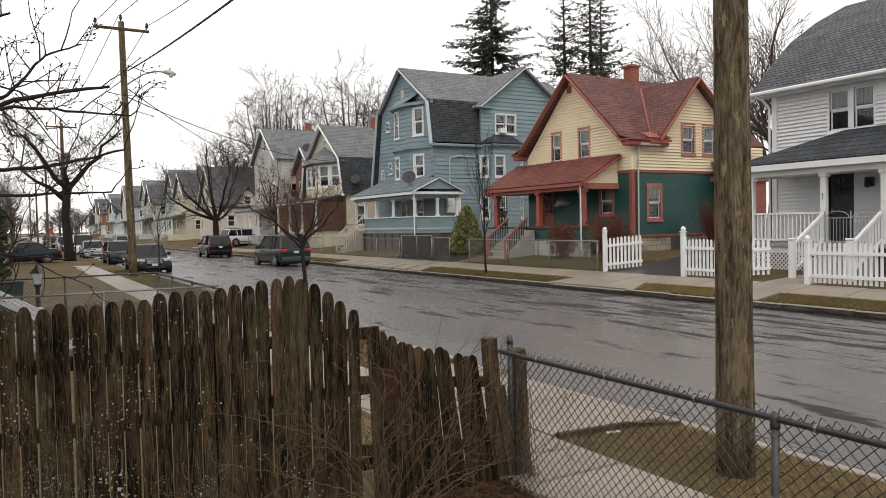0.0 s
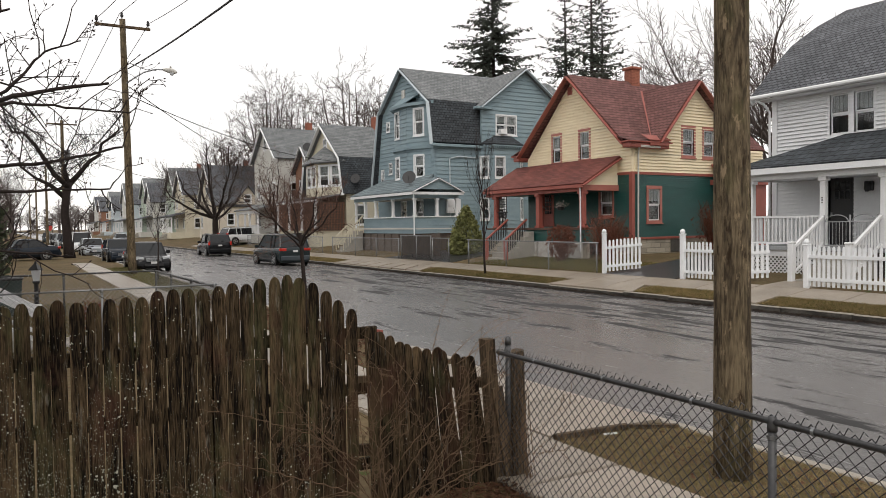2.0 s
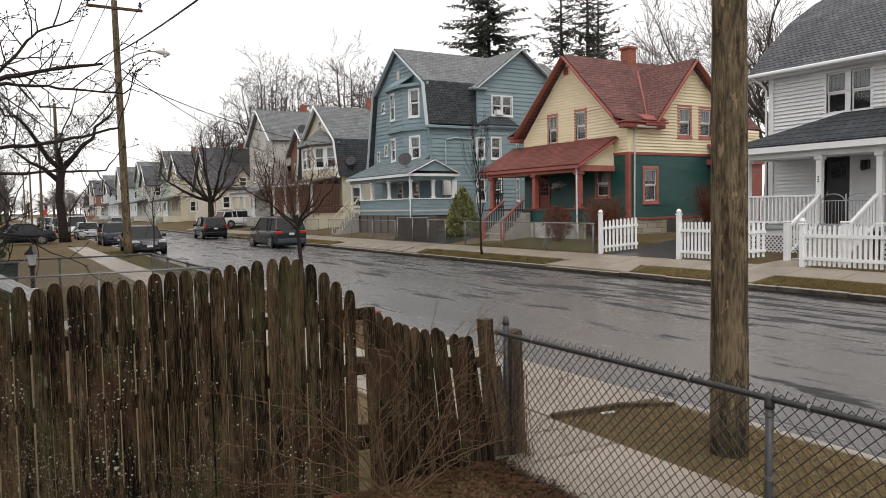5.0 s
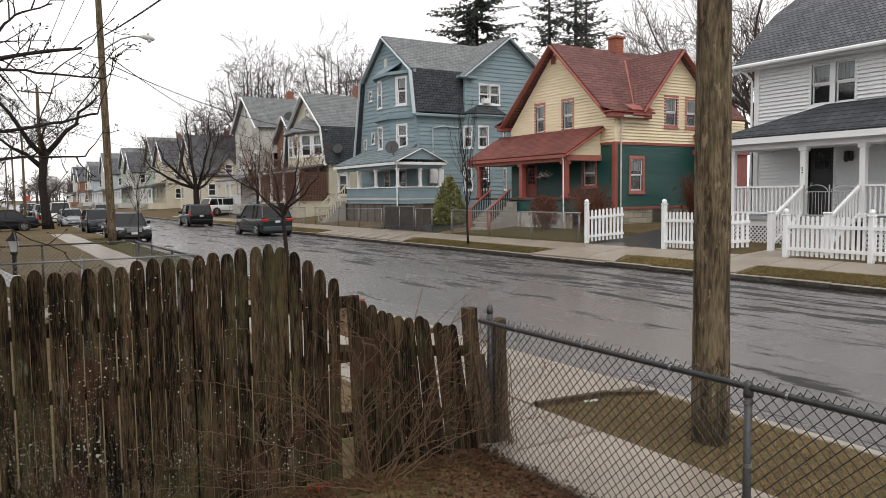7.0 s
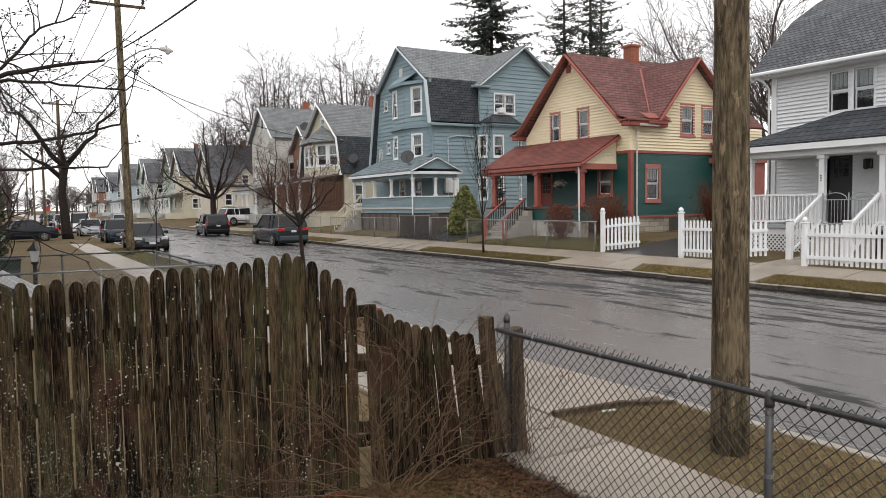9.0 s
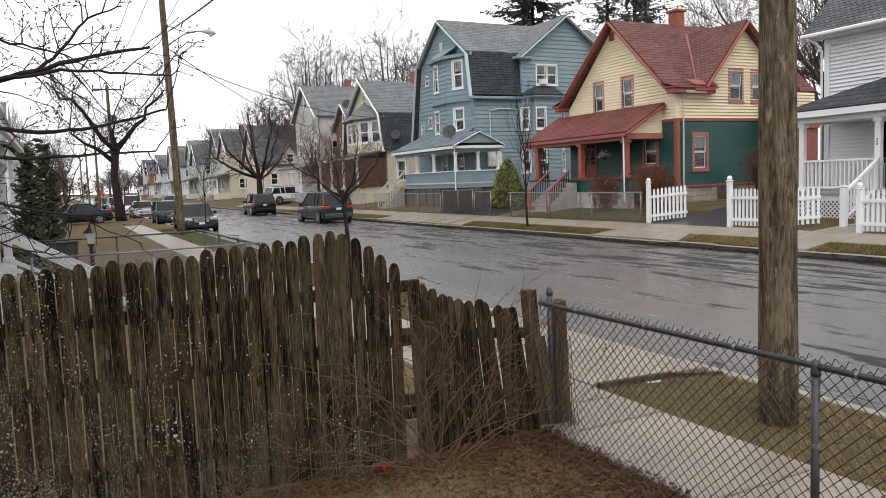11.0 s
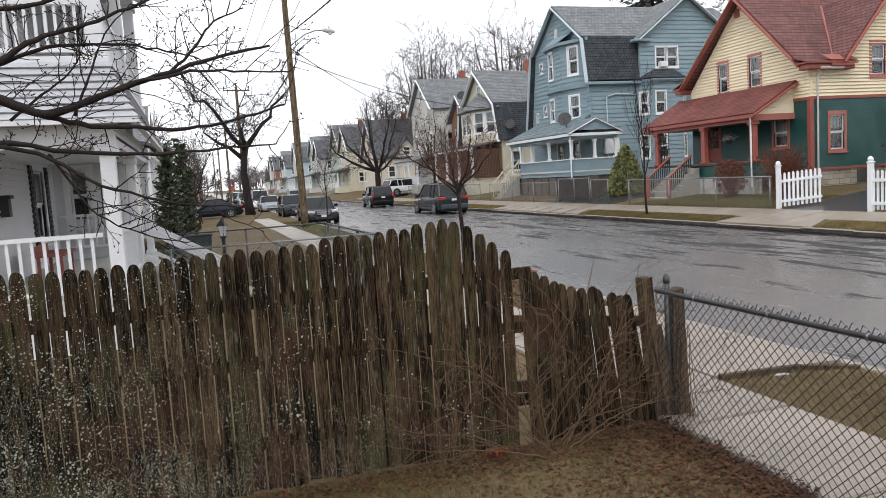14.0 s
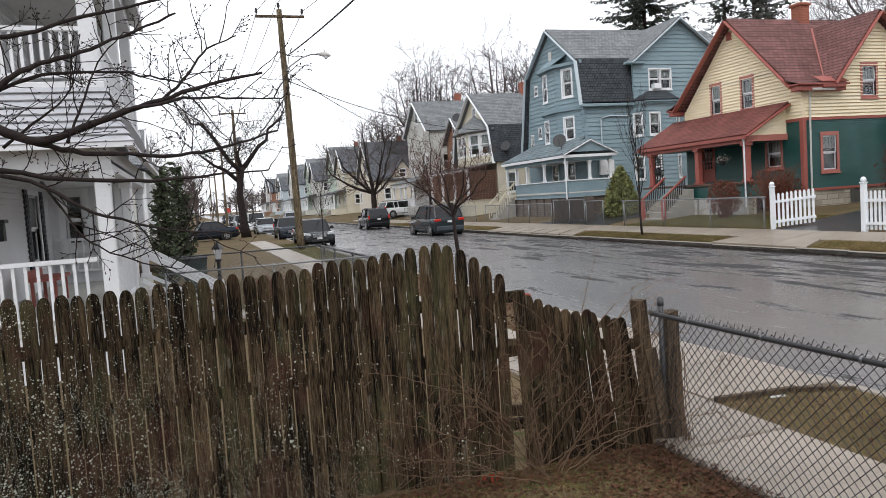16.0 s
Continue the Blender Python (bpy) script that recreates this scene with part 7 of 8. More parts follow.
shrub("evergreen_shrub", (21.6, 34.1, 0.6), 1.1, 1.1, 2.55, 61, "rounded conical yellow-green evergreen shrub", SHRUB, 6000, 0.9, 0.085)
shrub("bare_bush", (21.0, 25.34, 0.65), 0.6, 0.8, 1.55, 62, "clipped brown winter bush below the porch", HEDGE_RED, 1800, 0, 0.05, 120)
shrub("bare_bush", (21.1, 22.57, 0.65), 0.7, 1.35, 2.0, 63, "spreading reddish bare bush below the porch", HEDGE_RED, 900, 0, 0.05, 240)
shrub("bare_bush", (27.8, 22.8, 0.85), 0.9, 0.9, 2.3, 64, "reddish bare bush beside the green wall", HEDGE_RED, 500, 0, 0.05, 200)
shrub("bare_bush", (1.6, 17.2, 0.1), 0.5, 0.5, 0.7, 65, "tangled bare bush on a small lawn", HEDGE_RED, 60, 0, 0.04, 90)
shrub("bare_bush", (20.2, 58.5, 0.6), 0.6, 2.5, 1.0, 66, "low bare hedge before the yellow house", HEDGE_RED, 700, 0, 0.06, 160)


def far_woods():
    """Distant bare trees that close the end of the street."""
    rg = random.Random(77)
    m = Mesh()
    for i in range(520):
        y = rg.uniform(265, 420)
        x = rg.uniform(-110, 120)
        if 4 < x < 18 and y < 380:
            continue
        h = rg.uniform(6, 15)
        b = Vector((x, y, 0))
        m.tube([b, b + Vector((rg.gauss(0, 0.4), 0, h * 0.5)), b + Vector((rg.gauss(0, 0.8), 0, h))], [0.25, 0.18, 0.04], 3, False)
        for k in range(26):
            s = rg.uniform(0.25, 0.95)
            p = b + Vector((0, 0, h * s))
            a = rg.uniform(0, 2 * math.pi)
            L = h * 0.42 * (1.15 - s)
            e = p + Vector((math.cos(a) * L, math.sin(a) * L, L * rg.uniform(0.5, 1.2)))
            q = p.lerp(e, 0.5) + Vector((0, 0, L * 0.08))
            m.tube([p, q, e], [0.09, 0.06, 0.03], 3, False)
            for _ in range(3):
                w = q + Vector((rg.gauss(0, 1), rg.gauss(0, 1), rg.uniform(0.1, 1.3))) * L * 0.4
                m.tube([q, w], [0.05, 0.025], 3, False)
    return alone("far_woods", m, FAR_TWIG, "grey-brown bare woods closing the street far off", "trees", kind="stuff")


far_woods()
stockade = thing("brown_board_fence", (20.4, 36.6, 0.6), "low dark brown board fence with pointed tops before the blue house", "fence")
board = data(Mesh().add([(-0.065, 0, 0), (0.065, 0, 0), (0.065, 0, 0.9), (0, 0, 1.0), (-0.065, 0, 0.9), (-0.065, 0.025, 0), (0.065, 0.025, 0), (0.065, 0.025, 0.9), (0, 0.025, 1.0), (-0.065, 0.025, 0.9)],
                        [(0, 1, 2, 3, 4), (9, 8, 7, 6, 5), (0, 5, 6, 1), (1, 6, 7, 2), (2, 7, 8, 3), (3, 8, 9, 4), (4, 9, 5, 0)]), BROWN_BASE)
for i in range(32):
    t = i / 31
    piece("board", board, stockade, (20.4 - 0.1 * t, 34.9 + 3.9 * t, lie(20.4) - 0.02), (0, 0, math.pi / 2), (0.9, 1, 1.02 + 0.28 * (1 - t) + rng.uniform(-0.03, 0.03)))
for z in (0.3, 0.8):
    part("rail", Mesh().beam((20.45, 34.85, lie(20.4) + z), (20.35, 38.85, lie(20.4) + z), 0.04, 0.08), BROWN_BASE, stockade)

# ---- parked cars ----


def loft(rings, fine=3):
    """A skin over rings, rounded between them along its length, with flat ends of their own."""
    m = Mesh()
    k = len(rings[0])
    smooth_rings = []
    for i in range(len(rings) - 1):
        a, b, c, d = (np.array(rings[j]) for j in (max(i - 1, 0), i, i + 1, min(i + 2, len(rings) - 1)))
        for q in range(fine):
            t = q / fine
            y = b[:, 1] + (c[:, 1] - b[:, 1]) * t
            w = 0.5 * (2 * b + (c - a) * t + (2 * a - 5 * b + 4 * c - d) * t * t + (3 * b - a - 3 * c + d) * t ** 3)
            w = 0.5 * w + 0.5 * (b + (c - b) * t)
            w[:, 1] = y
            smooth_rings.append(w.tolist())
    rings = smooth_rings + [list(rings[-1])]
    for ring in rings:
        m.v += [tuple(p) for p in ring]
    for i in range(len(rings) - 1):
        for j in range(k):
            a, b = i * k + j, i * k + (j + 1) % k
            m.f.append((a, b, b + k, a + k))
    m.add(rings[0], [tuple(reversed(range(k)))])
    m.add(rings[-1], [tuple(range(k))])
    return m


def car(name, at, heading, paint, label, L, W, H, kind, lower=None):
    """A parked car: lofted body, glazed cabin with pillars and roof, wheels with rims, lamps, bumpers, plates, mirrors. Front is +y."""
    t = thing(name, (0, 0, 0), label, "car", "parked cars")
    hl, hw, cl = L / 2, W / 2, 0.2
    belt = {"sedan": 0.92, "suv": 1.02, "van": 1.02}[kind]
    hood = {"sedan": 0.82, "suv": 0.98, "van": 0.95}[kind]
    # y, belt height, half width
    if kind == "sedan":
        sec = [(-hl, 0.72, 0.84), (-hl + 0.08, 0.93, 0.92), (-hl + 0.5, 1.0, 0.98), (-hl + 1.3, belt + 0.02, 1), (0, belt, 1), (hl - 1.5, belt - 0.02, 1), (hl - 0.9, hood, 0.98), (hl - 0.3, hood - 0.08, 0.93), (hl - 0.06, hood - 0.2, 0.86), (hl, 0.55, 0.8)]
        cab = [(-hl + 0.75, belt + 0.04), (-hl + 1.5, H), (0.35, H), (hl - 1.45, belt - 0.02)]
    else:
        sec = [(-hl, 0.85, 0.88), (-hl + 0.06, belt, 0.94), (-hl + 0.4, belt + 0.03, 0.98), (0, belt, 1), (hl - 1.4, belt - 0.02, 1), (hl - 0.9, hood, 0.98), (hl - 0.3, hood - 0.07, 0.94), (hl - 0.06, hood - 0.2, 0.87), (hl, 0.6, 0.82)]
        cab = [(-hl + 0.12, belt + 0.04), (-hl + 0.42, H - 0.04), (0.55, H), (hl - (1.05 if kind == "van" else 1.3), belt - 0.02)]
    rings = []
    for y, zb, k in sec:
        w = hw * k
        lo = cl + (0.1 if abs(y) > hl - 0.05 else 0)
        rings.append([(-w * 0.9, y, lo), (-w * 0.985, y, lo + 0.14), (-w, y, (lo + zb) / 2 + 0.04), (-w * 0.975, y, zb - 0.1), (-w * 0.9, y, zb - 0.01), (-w * 0.45, y, zb + 0.03),
                      (w * 0.45, y, zb + 0.03), (w * 0.9, y, zb - 0.01), (w * 0.975, y, zb - 0.1), (w, y, (lo + zb) / 2 + 0.04), (w * 0.985, y, lo + 0.14), (w * 0.9, y, lo)])
    part("body", loft(rings), paint, t, smooth=True)
    r = 0.33 if kind == "sedan" else 0.36
    for y in (-hl + 0.95 if kind == "sedan" else -hl + 0.9, hl - 0.92):
        for sx in (-1, 1):
            x = sx * (hw - 0.1)
            # flat black disc on the flank paints the shade of a wheel well
            well_disc = Mesh().tube([(x + sx * 0.112, y, r), (x + sx * 0.118, y, r)], r + 0.07, 20)
            part("wheel_arch", well_disc, BLACK_METAL, t)
            tyre = Mesh().tube([(x - 0.1, y, r), (x - 0.1, y, r), (x + 0.1, y, r), (x + 0.125, y, r)] if sx > 0 else [(x + 0.1, y, r), (x + 0.1, y, r), (x - 0.1, y, r), (x - 0.125, y, r)], [r * 0.8, r, r, r * 0.86], 20)
            wh = part("wheel", tyre, TYRE, t)
            m = Mesh()
            for k in range(5):
                a = 2 * math.pi * k / 5
                m.beam((x + sx * 0.13, y, r), (x + sx * 0.13, y + r * 0.62 * math.cos(a), r + r * 0.62 * math.sin(a)), 0.07, 0.025, (1, 0, 0))
            m.tube([(x + sx * 0.124, y + r * 0.63 * math.cos(a), r + r * 0.63 * math.sin(a)) for a in np.linspace(0, 2 * math.pi, 17)], 0.022, 4)
            part("rim", m, RIM, wh)
    cr = []
    for y, z in cab:
        top = (z - belt) / (H - belt)
        cr.append((y, z, hw * (0.9 - 0.14 * max(top, 0))))
    (y0, z0, w0), (y1, z1, w1), (y2, z2, w2), (y3, z3, w3) = cr
    wb = hw * 0.9
    m = Mesh()
    v = [(-w0, y0, z0), (w0, y0, z0), (-w1, y1, z1), (w1, y1, z1), (-w2, y2, z2), (w2, y2, z2), (-w3, y3, z3), (w3, y3, z3), (-wb, y1, belt - 0.04), (wb, y1, belt - 0.04), (-wb, y2, belt - 0.04), (wb, y2, belt - 0.04)]
    m.add(v, [(0, 1, 3, 2), (4, 5, 7, 6), (2, 3, 5, 4), (0, 2, 8), (1, 9, 3), (2, 4, 10, 8), (3, 9, 11, 5), (4, 6, 10), (5, 11, 7), (0, 8, 10, 6, 7, 11, 9, 1)])
    part("windows", m, DARK_GLASS, t, "tinted car windows")
    m = Mesh()
    c = 0.06
    m.add([(-w1 - 0.01, y1, z1), (w1 + 0.01, y1, z1), (w2 + 0.01, y2, z2), (-w2 - 0.01, y2, z2), (-w1 * 0.8, y1 + 0.12, z1 + c), (w1 * 0.8, y1 + 0.12, z1 + c), (w2 * 0.8, y2 - 0.2, z2 + c), (-w2 * 0.8, y2 - 0.2, z2 + c)],
          [(3, 2, 1, 0), (4, 5, 6, 7), (0, 1, 5, 4), (1, 2, 6, 5), (2, 3, 7, 6), (3, 0, 4, 7)])
    part("roof", m, paint, t)
    for sx in (-1, 1):
        ym = (y1 + y2) / 2
        bars = [((sx * w0, y0, z0), (sx * w1, y1, z1), 0.07, 0.05), ((sx * w3, y3, z3), (sx * w2, y2, z2), 0.06, 0.05), ((sx * wb, ym, belt - 0.05), (sx * (w1 + w2) / 2, ym, (z1 + z2) / 2), 0.05, 0.09), ((sx * w1, y1, z1), (sx * w2, y2, z2), 0.05, 0.05)]
        if kind != "sedan":
            bars.append(((sx * wb, y1 + 0.75, belt - 0.05), (sx * w1, y1 + 0.7, z1), 0.05, 0.09))
        for b in bars:
            part("pillar", Mesh().beam(*b), paint, t)
        part("mirror", Mesh().box(sx * hw - 0.02 if sx > 0 else -hw - 0.18, sx * hw + 0.18 if sx > 0 else -hw + 0.02, y3 - 0.3, y3 - 0.18, belt - 0.02, belt + 0.15, 0.03), paint, t)
        part("headlamp", Mesh().hexa([(sx * hw * 0.5, hl - 0.06, 0.62), (sx * hw * 0.9, hl - 0.22, 0.64), (sx * hw * 0.93, hl - 0.4, 0.66), (sx * hw * 0.5, hl - 0.25, 0.64), (sx * hw * 0.52, hl - 0.08, 0.74), (sx * hw * 0.9, hl - 0.24, 0.8), (sx * hw * 0.93, hl - 0.45, 0.82), (sx * hw * 0.5, hl - 0.28, 0.76)]), CLEAR_LENS, t)
        tl = 0.82 if kind == "suv" else 0.55
        zl = 0.8 if kind == "sedan" else 0.86
        part("tail_lamp", Mesh().box(min(sx * hw * tl, sx * hw * 0.96), max(sx * hw * tl, sx * hw * 0.96), -hl - 0.015, -hl + 0.2, zl, zl + (0.15 if kind != "suv" else 0.3), 0.02), RED_LENS, t)
        m = Mesh()
        m.box(min(sx * hw * 1.0, sx * hw * 1.012), max(sx * hw * 1.0, sx * hw * 1.012), -hl + 1.1, hl - 1.2, 0.42, 0.48)
        m.box(min(sx * hw * 0.985, sx * hw * 1.02), max(sx * hw * 0.985, sx * hw * 1.02), 0.3, 0.5, belt - 0.18, belt - 0.15)
        part("trim_strip", m, BLACK_METAL, t)
    part("front_bumper", Mesh().box(-hw * 0.84, hw * 0.84, hl - 0.12, hl + 0.05, 0.26, 0.5, 0.05), paint, t)
    part("rear_bumper", Mesh().box(-hw * 0.88, hw * 0.88, -hl - 0.07, -hl + 0.15, 0.3, 0.58, 0.05), lower or paint, t)
    m = Mesh()
    for k in range(4):
        m.box(-hw * 0.4, hw * 0.4, hl - 0.02, hl + 0.035, 0.54 + 0.05 * k, 0.565 + 0.05 * k)
    part("grille", m, RIM, t)
    part("air_intake", Mesh().box(-hw * 0.5, hw * 0.5, hl + 0.03, hl + 0.06, 0.3, 0.42), BLACK_METAL, t)
    part("plate", Mesh().box(-0.15, 0.15, hl + 0.05, hl + 0.065, 0.42, 0.53), PLATE, t)
    part("plate", Mesh().box(-0.15, 0.15, -hl - 0.03, -hl - 0.015, 0.78, 0.9), PLATE, t)
    part("underbody", Mesh().box(-hw * 0.8, hw * 0.8, -hl + 0.2, hl - 0.2, 0.16, 0.35), TYRE, t)
    if kind != "sedan":
        for sx in (-1, 1):
            part("roof_rail", Mesh().tube([(sx * w1 * 0.85, y1 + 0.1, z1 + 0.1), (sx * w2 * 0.85, y2 - 0.1, z2 + 0.1)], 0.02, 6), BLACK_METAL, t)
        part("rear_wiper", Mesh().beam((0, y0 - 0.03, z0 + 0.05), (0.35, y0 + 0.02, z0 + 0.16), 0.02, 0.02), BLACK_METAL, t)
    t.matrix_basis = pose(*at, 0, 0, heading)
    return t


def paint(name, c, rough=0.22):
    m = mat(name, c, rough, vary=0.12, scale=2, fine=30, bump=0.0, coat=0.10)
    m.node_tree.nodes["Principled BSDF"].inputs["Specular IOR Level"].default_value = 0.26
    return m


BLACK_PAINT = paint("black_car_paint", (0.007, 0.008, 0.010))
TEAL_PAINT = paint("dark_green_grey_car_paint", (0.020, 0.029, 0.032))
BUMPER = paint("grey_bumper_plastic", (0.055, 0.068, 0.078), 0.4)
NAVY_PAINT = paint("dark_blue_grey_car_paint", (0.012, 0.018, 0.028))
SILVER_PAINT = paint("silver_car_paint", (0.42, 0.45, 0.48))
WHITE_PAINT = paint("white_car_paint", (0.72, 0.73, 0.74))
car("black_sedan", (6.6, 43.2, 0), 180, BLACK_PAINT, "black parked saloon with chrome grille, facing up the street", 4.8, 1.85, 1.46, "sedan")
car("dark_wagon", (6.5, 53.6, 0), 180, NAVY_PAINT, "dark blue-grey parked car behind the pole", 4.6, 1.8, 1.55, "suv")
car("silver_sedan", (6.2, 68.5, 0), 180, SILVER_PAINT, "silver parked saloon by the kerb", 4.6, 1.8, 1.45, "sedan")
car("white_pickup", (6.3, 80, 0), 180, WHITE_PAINT, "white parked sport utility car by the kerb", 5.2, 1.95, 1.95, "suv")
car("minivan", (14.1, 43.1, 0.02), 2, TEAL_PAINT, "dark green-grey minivan with red tail lamps", 5.0, 1.92, 1.76, "van", BUMPER)
car("black_suv", (14.5, 61.2, 0.02), -1, BLACK_PAINT, "black sport utility car parked by the far kerb", 4.6, 1.88, 1.68, "suv")
car("white_crossover", (20.3, 73.5, 0.55), -75, WHITE_PAINT, "white car standing in a driveway", 4.6, 1.85, 1.66, "suv")
for k, (x, y, p, kd, lb) in enumerate(((6.2, 95, NAVY_PAINT, "sedan", "dark blue car far down the street"), (6.2, 104, SILVER_PAINT, "suv", "grey car far down the street"), (6.2, 116, BLACK_PAINT, "sedan", "black car far down the street"), (6.2, 128, WHITE_PAINT, "suv", "white car far down the street"), (14.8, 120, SILVER_PAINT, "sedan", "silver car far down the street"), (6.2, 142, TEAL_PAINT, "suv", "dark car far down the street"))):
    car("parked_car", (x, y, 0), 180, p, lb, 4.6, 1.82, 1.5 if kd == "sedan" else 1.7, kd)
car("blue_car", (1.0, 60, 0.1), 100, NAVY_PAINT, "dark blue car standing in a side driveway", 4.5, 1.8, 1.45, "sedan")

# ---- lawn lamp, bins, signs ----
lamp = thing("lawn_lamp", (0.55, 18.6, 0.1), "black lawn lamp with a square lantern", "lamp")
x, y = 0.55, 18.6
part("post", Mesh().lathe(x, y, [(0.05, 0.06), (0.2, 0.05), (1.05, 0.045), (1.08, 0.08), (1.12, 0.08)], 10), BLACK_METAL, lamp)
part("lantern", Mesh().hexa([(x - 0.06, y - 0.06, 1.12), (x + 0.06, y - 0.06, 1.12), (x + 0.06, y + 0.06, 1.12), (x - 0.06, y + 0.06, 1.12), (x - 0.1, y - 0.1, 1.36), (x + 0.1, y - 0.1, 1.36), (x + 0.1, y + 0.1, 1.36), (x - 0.1, y + 0.1, 1.36)]), CLEAR_LENS, lamp)
part("cap", Mesh().lathe(x, y, [(1.36, 0.16), (1.4, 0.13), (1.5, 0.04), (1.56, 0.015)], 4), BLACK_METAL, lamp)
bin_ = thing("wheeled_bin", (0.0, 21.4, 0.1), "dark green wheeled bin by the evergreen", "bin")
part("body", Mesh().hexa([(-0.27, 21.15, 0.12), (0.27, 21.15, 0.12), (0.27, 21.7, 0.12), (-0.27, 21.7, 0.12), (-0.32, 21.08, 1.0), (0.32, 21.08, 1.0), (0.32, 21.76, 1.0), (-0.32, 21.76, 1.0)]), mat("green_bin_plastic", (0.015, 0.035, 0.03), 0.5), bin_)
part("lid", Mesh().box(-0.35, 0.35, 21.05, 21.8, 1.0, 1.08, 0.03), BLACK_METAL, bin_)
sign = thing("stop_sign", (5.3, 118, 0.1), "small red stop sign far down the street", "sign")
part("post", Mesh().tube([(5.3, 118, 0), (5.3, 118, 2.2)], 0.04, 6), STEEL, sign)
part("plate", Mesh().tube([(5.3, 117.9, 2.5), (5.3, 117.94, 2.5)], 0.4, 8), RED_LENS, sign)
walk2 = Mesh()
walk2.slab([(0.8, 15.0, 0.125), (0.8, 16.3, 0.125), (3.4, 16.3, 0.125), (3.4, 15.0, 0.125)], 0.08)
alone("front_walk", walk2, CONCRETE, "narrow concrete walk across a small lawn", "walkway", kind="structure")

# ---- overhanging tree beside the viewer ----
over = thing("overhanging_tree", (-3.7, 3.9, 0.1), "bare dark tree with budded branches hanging over the fence", "tree")
rg = random.Random(99)
part("trunk", Mesh().tube([(-3.7, 3.9, 0.0), (-3.68, 3.9, 1.2), (-3.6, 3.88, 2.4), (-3.7, 3.9, 4.0)], [0.17, 0.14, 0.11, 0.08], 12), BARK, over, smooth=True)
BOUGHS = [
    ([(-3.6, 2.5), (-2.2, 2.72), (-1.3, 2.76), (-0.84, 2.71), (-0.61, 2.625), (-0.36, 2.70), (-0.11, 2.785), (0.16, 2.87), (0.44, 2.93)], 0.036, 0.005, 0),
    ([(-0.84, 2.71), (-0.61, 2.615), (-0.37, 2.56), (0.01, 2.535), (0.25, 2.57), (0.50, 2.64)], 0.016, 0.004, 0.05),
    ([(-3.6, 2.2), (-2.0, 2.45), (-0.86, 2.49), (-0.51, 2.435), (-0.13, 2.41), (0.15, 2.42), (0.42, 2.43)], 0.018, 0.003, -0.12),
    ([(-0.95, 2.5), (-0.63, 2.43), (-0.39, 2.28), (-0.07, 2.17), (0.26, 2.13)], 0.011, 0.003, -0.15),
    ([(-3.65, 3.0), (-1.9, 2.72), (-1.1, 2.78), (-0.83, 2.87), (-0.68, 2.97), (-0.46, 3.05), (-0.21, 3.14), (0.05, 3.26)], 0.026, 0.004, 0.15),
    ([(-0.83, 2.88), (-0.6, 2.96), (-0.35, 2.98), (-0.1, 2.95), (0.1, 2.9)], 0.010, 0.003, 0.2),
    ([(-0.2, 2.75), (0.05, 2.80), (0.25, 2.80), (0.52, 2.79)], 0.009, 0.003, -0.05),
    ([(-0.05, 2.80), (0.08, 2.93), (0.18, 3.05), (0.33, 3.12)], 0.008, 0.0025, 0.02),
    ([(-0.5, 2.62), (-0.42, 2.80), (-0.33, 3.0), (-0.2, 3.15)], 0.007, 0.002, 0.1),
    ([(-3.66, 3.6), (-2.0, 3.2), (-0.9, 3.16), (-0.3, 3.3), (0.2, 3.42)], 0.02, 0.004, 0.3),
    ([(-0.8, 2.62), (-0.62, 2.76), (-0.5, 2.86), (-0.42, 3.02)], 0.007, 0.002, 0.22),
    ([(-0.6, 2.43), (-0.52, 2.3), (-0.42, 2.14), (-0.2, 2.02), (-0.02, 1.98)], 0.006, 0.002, -0.1),
]
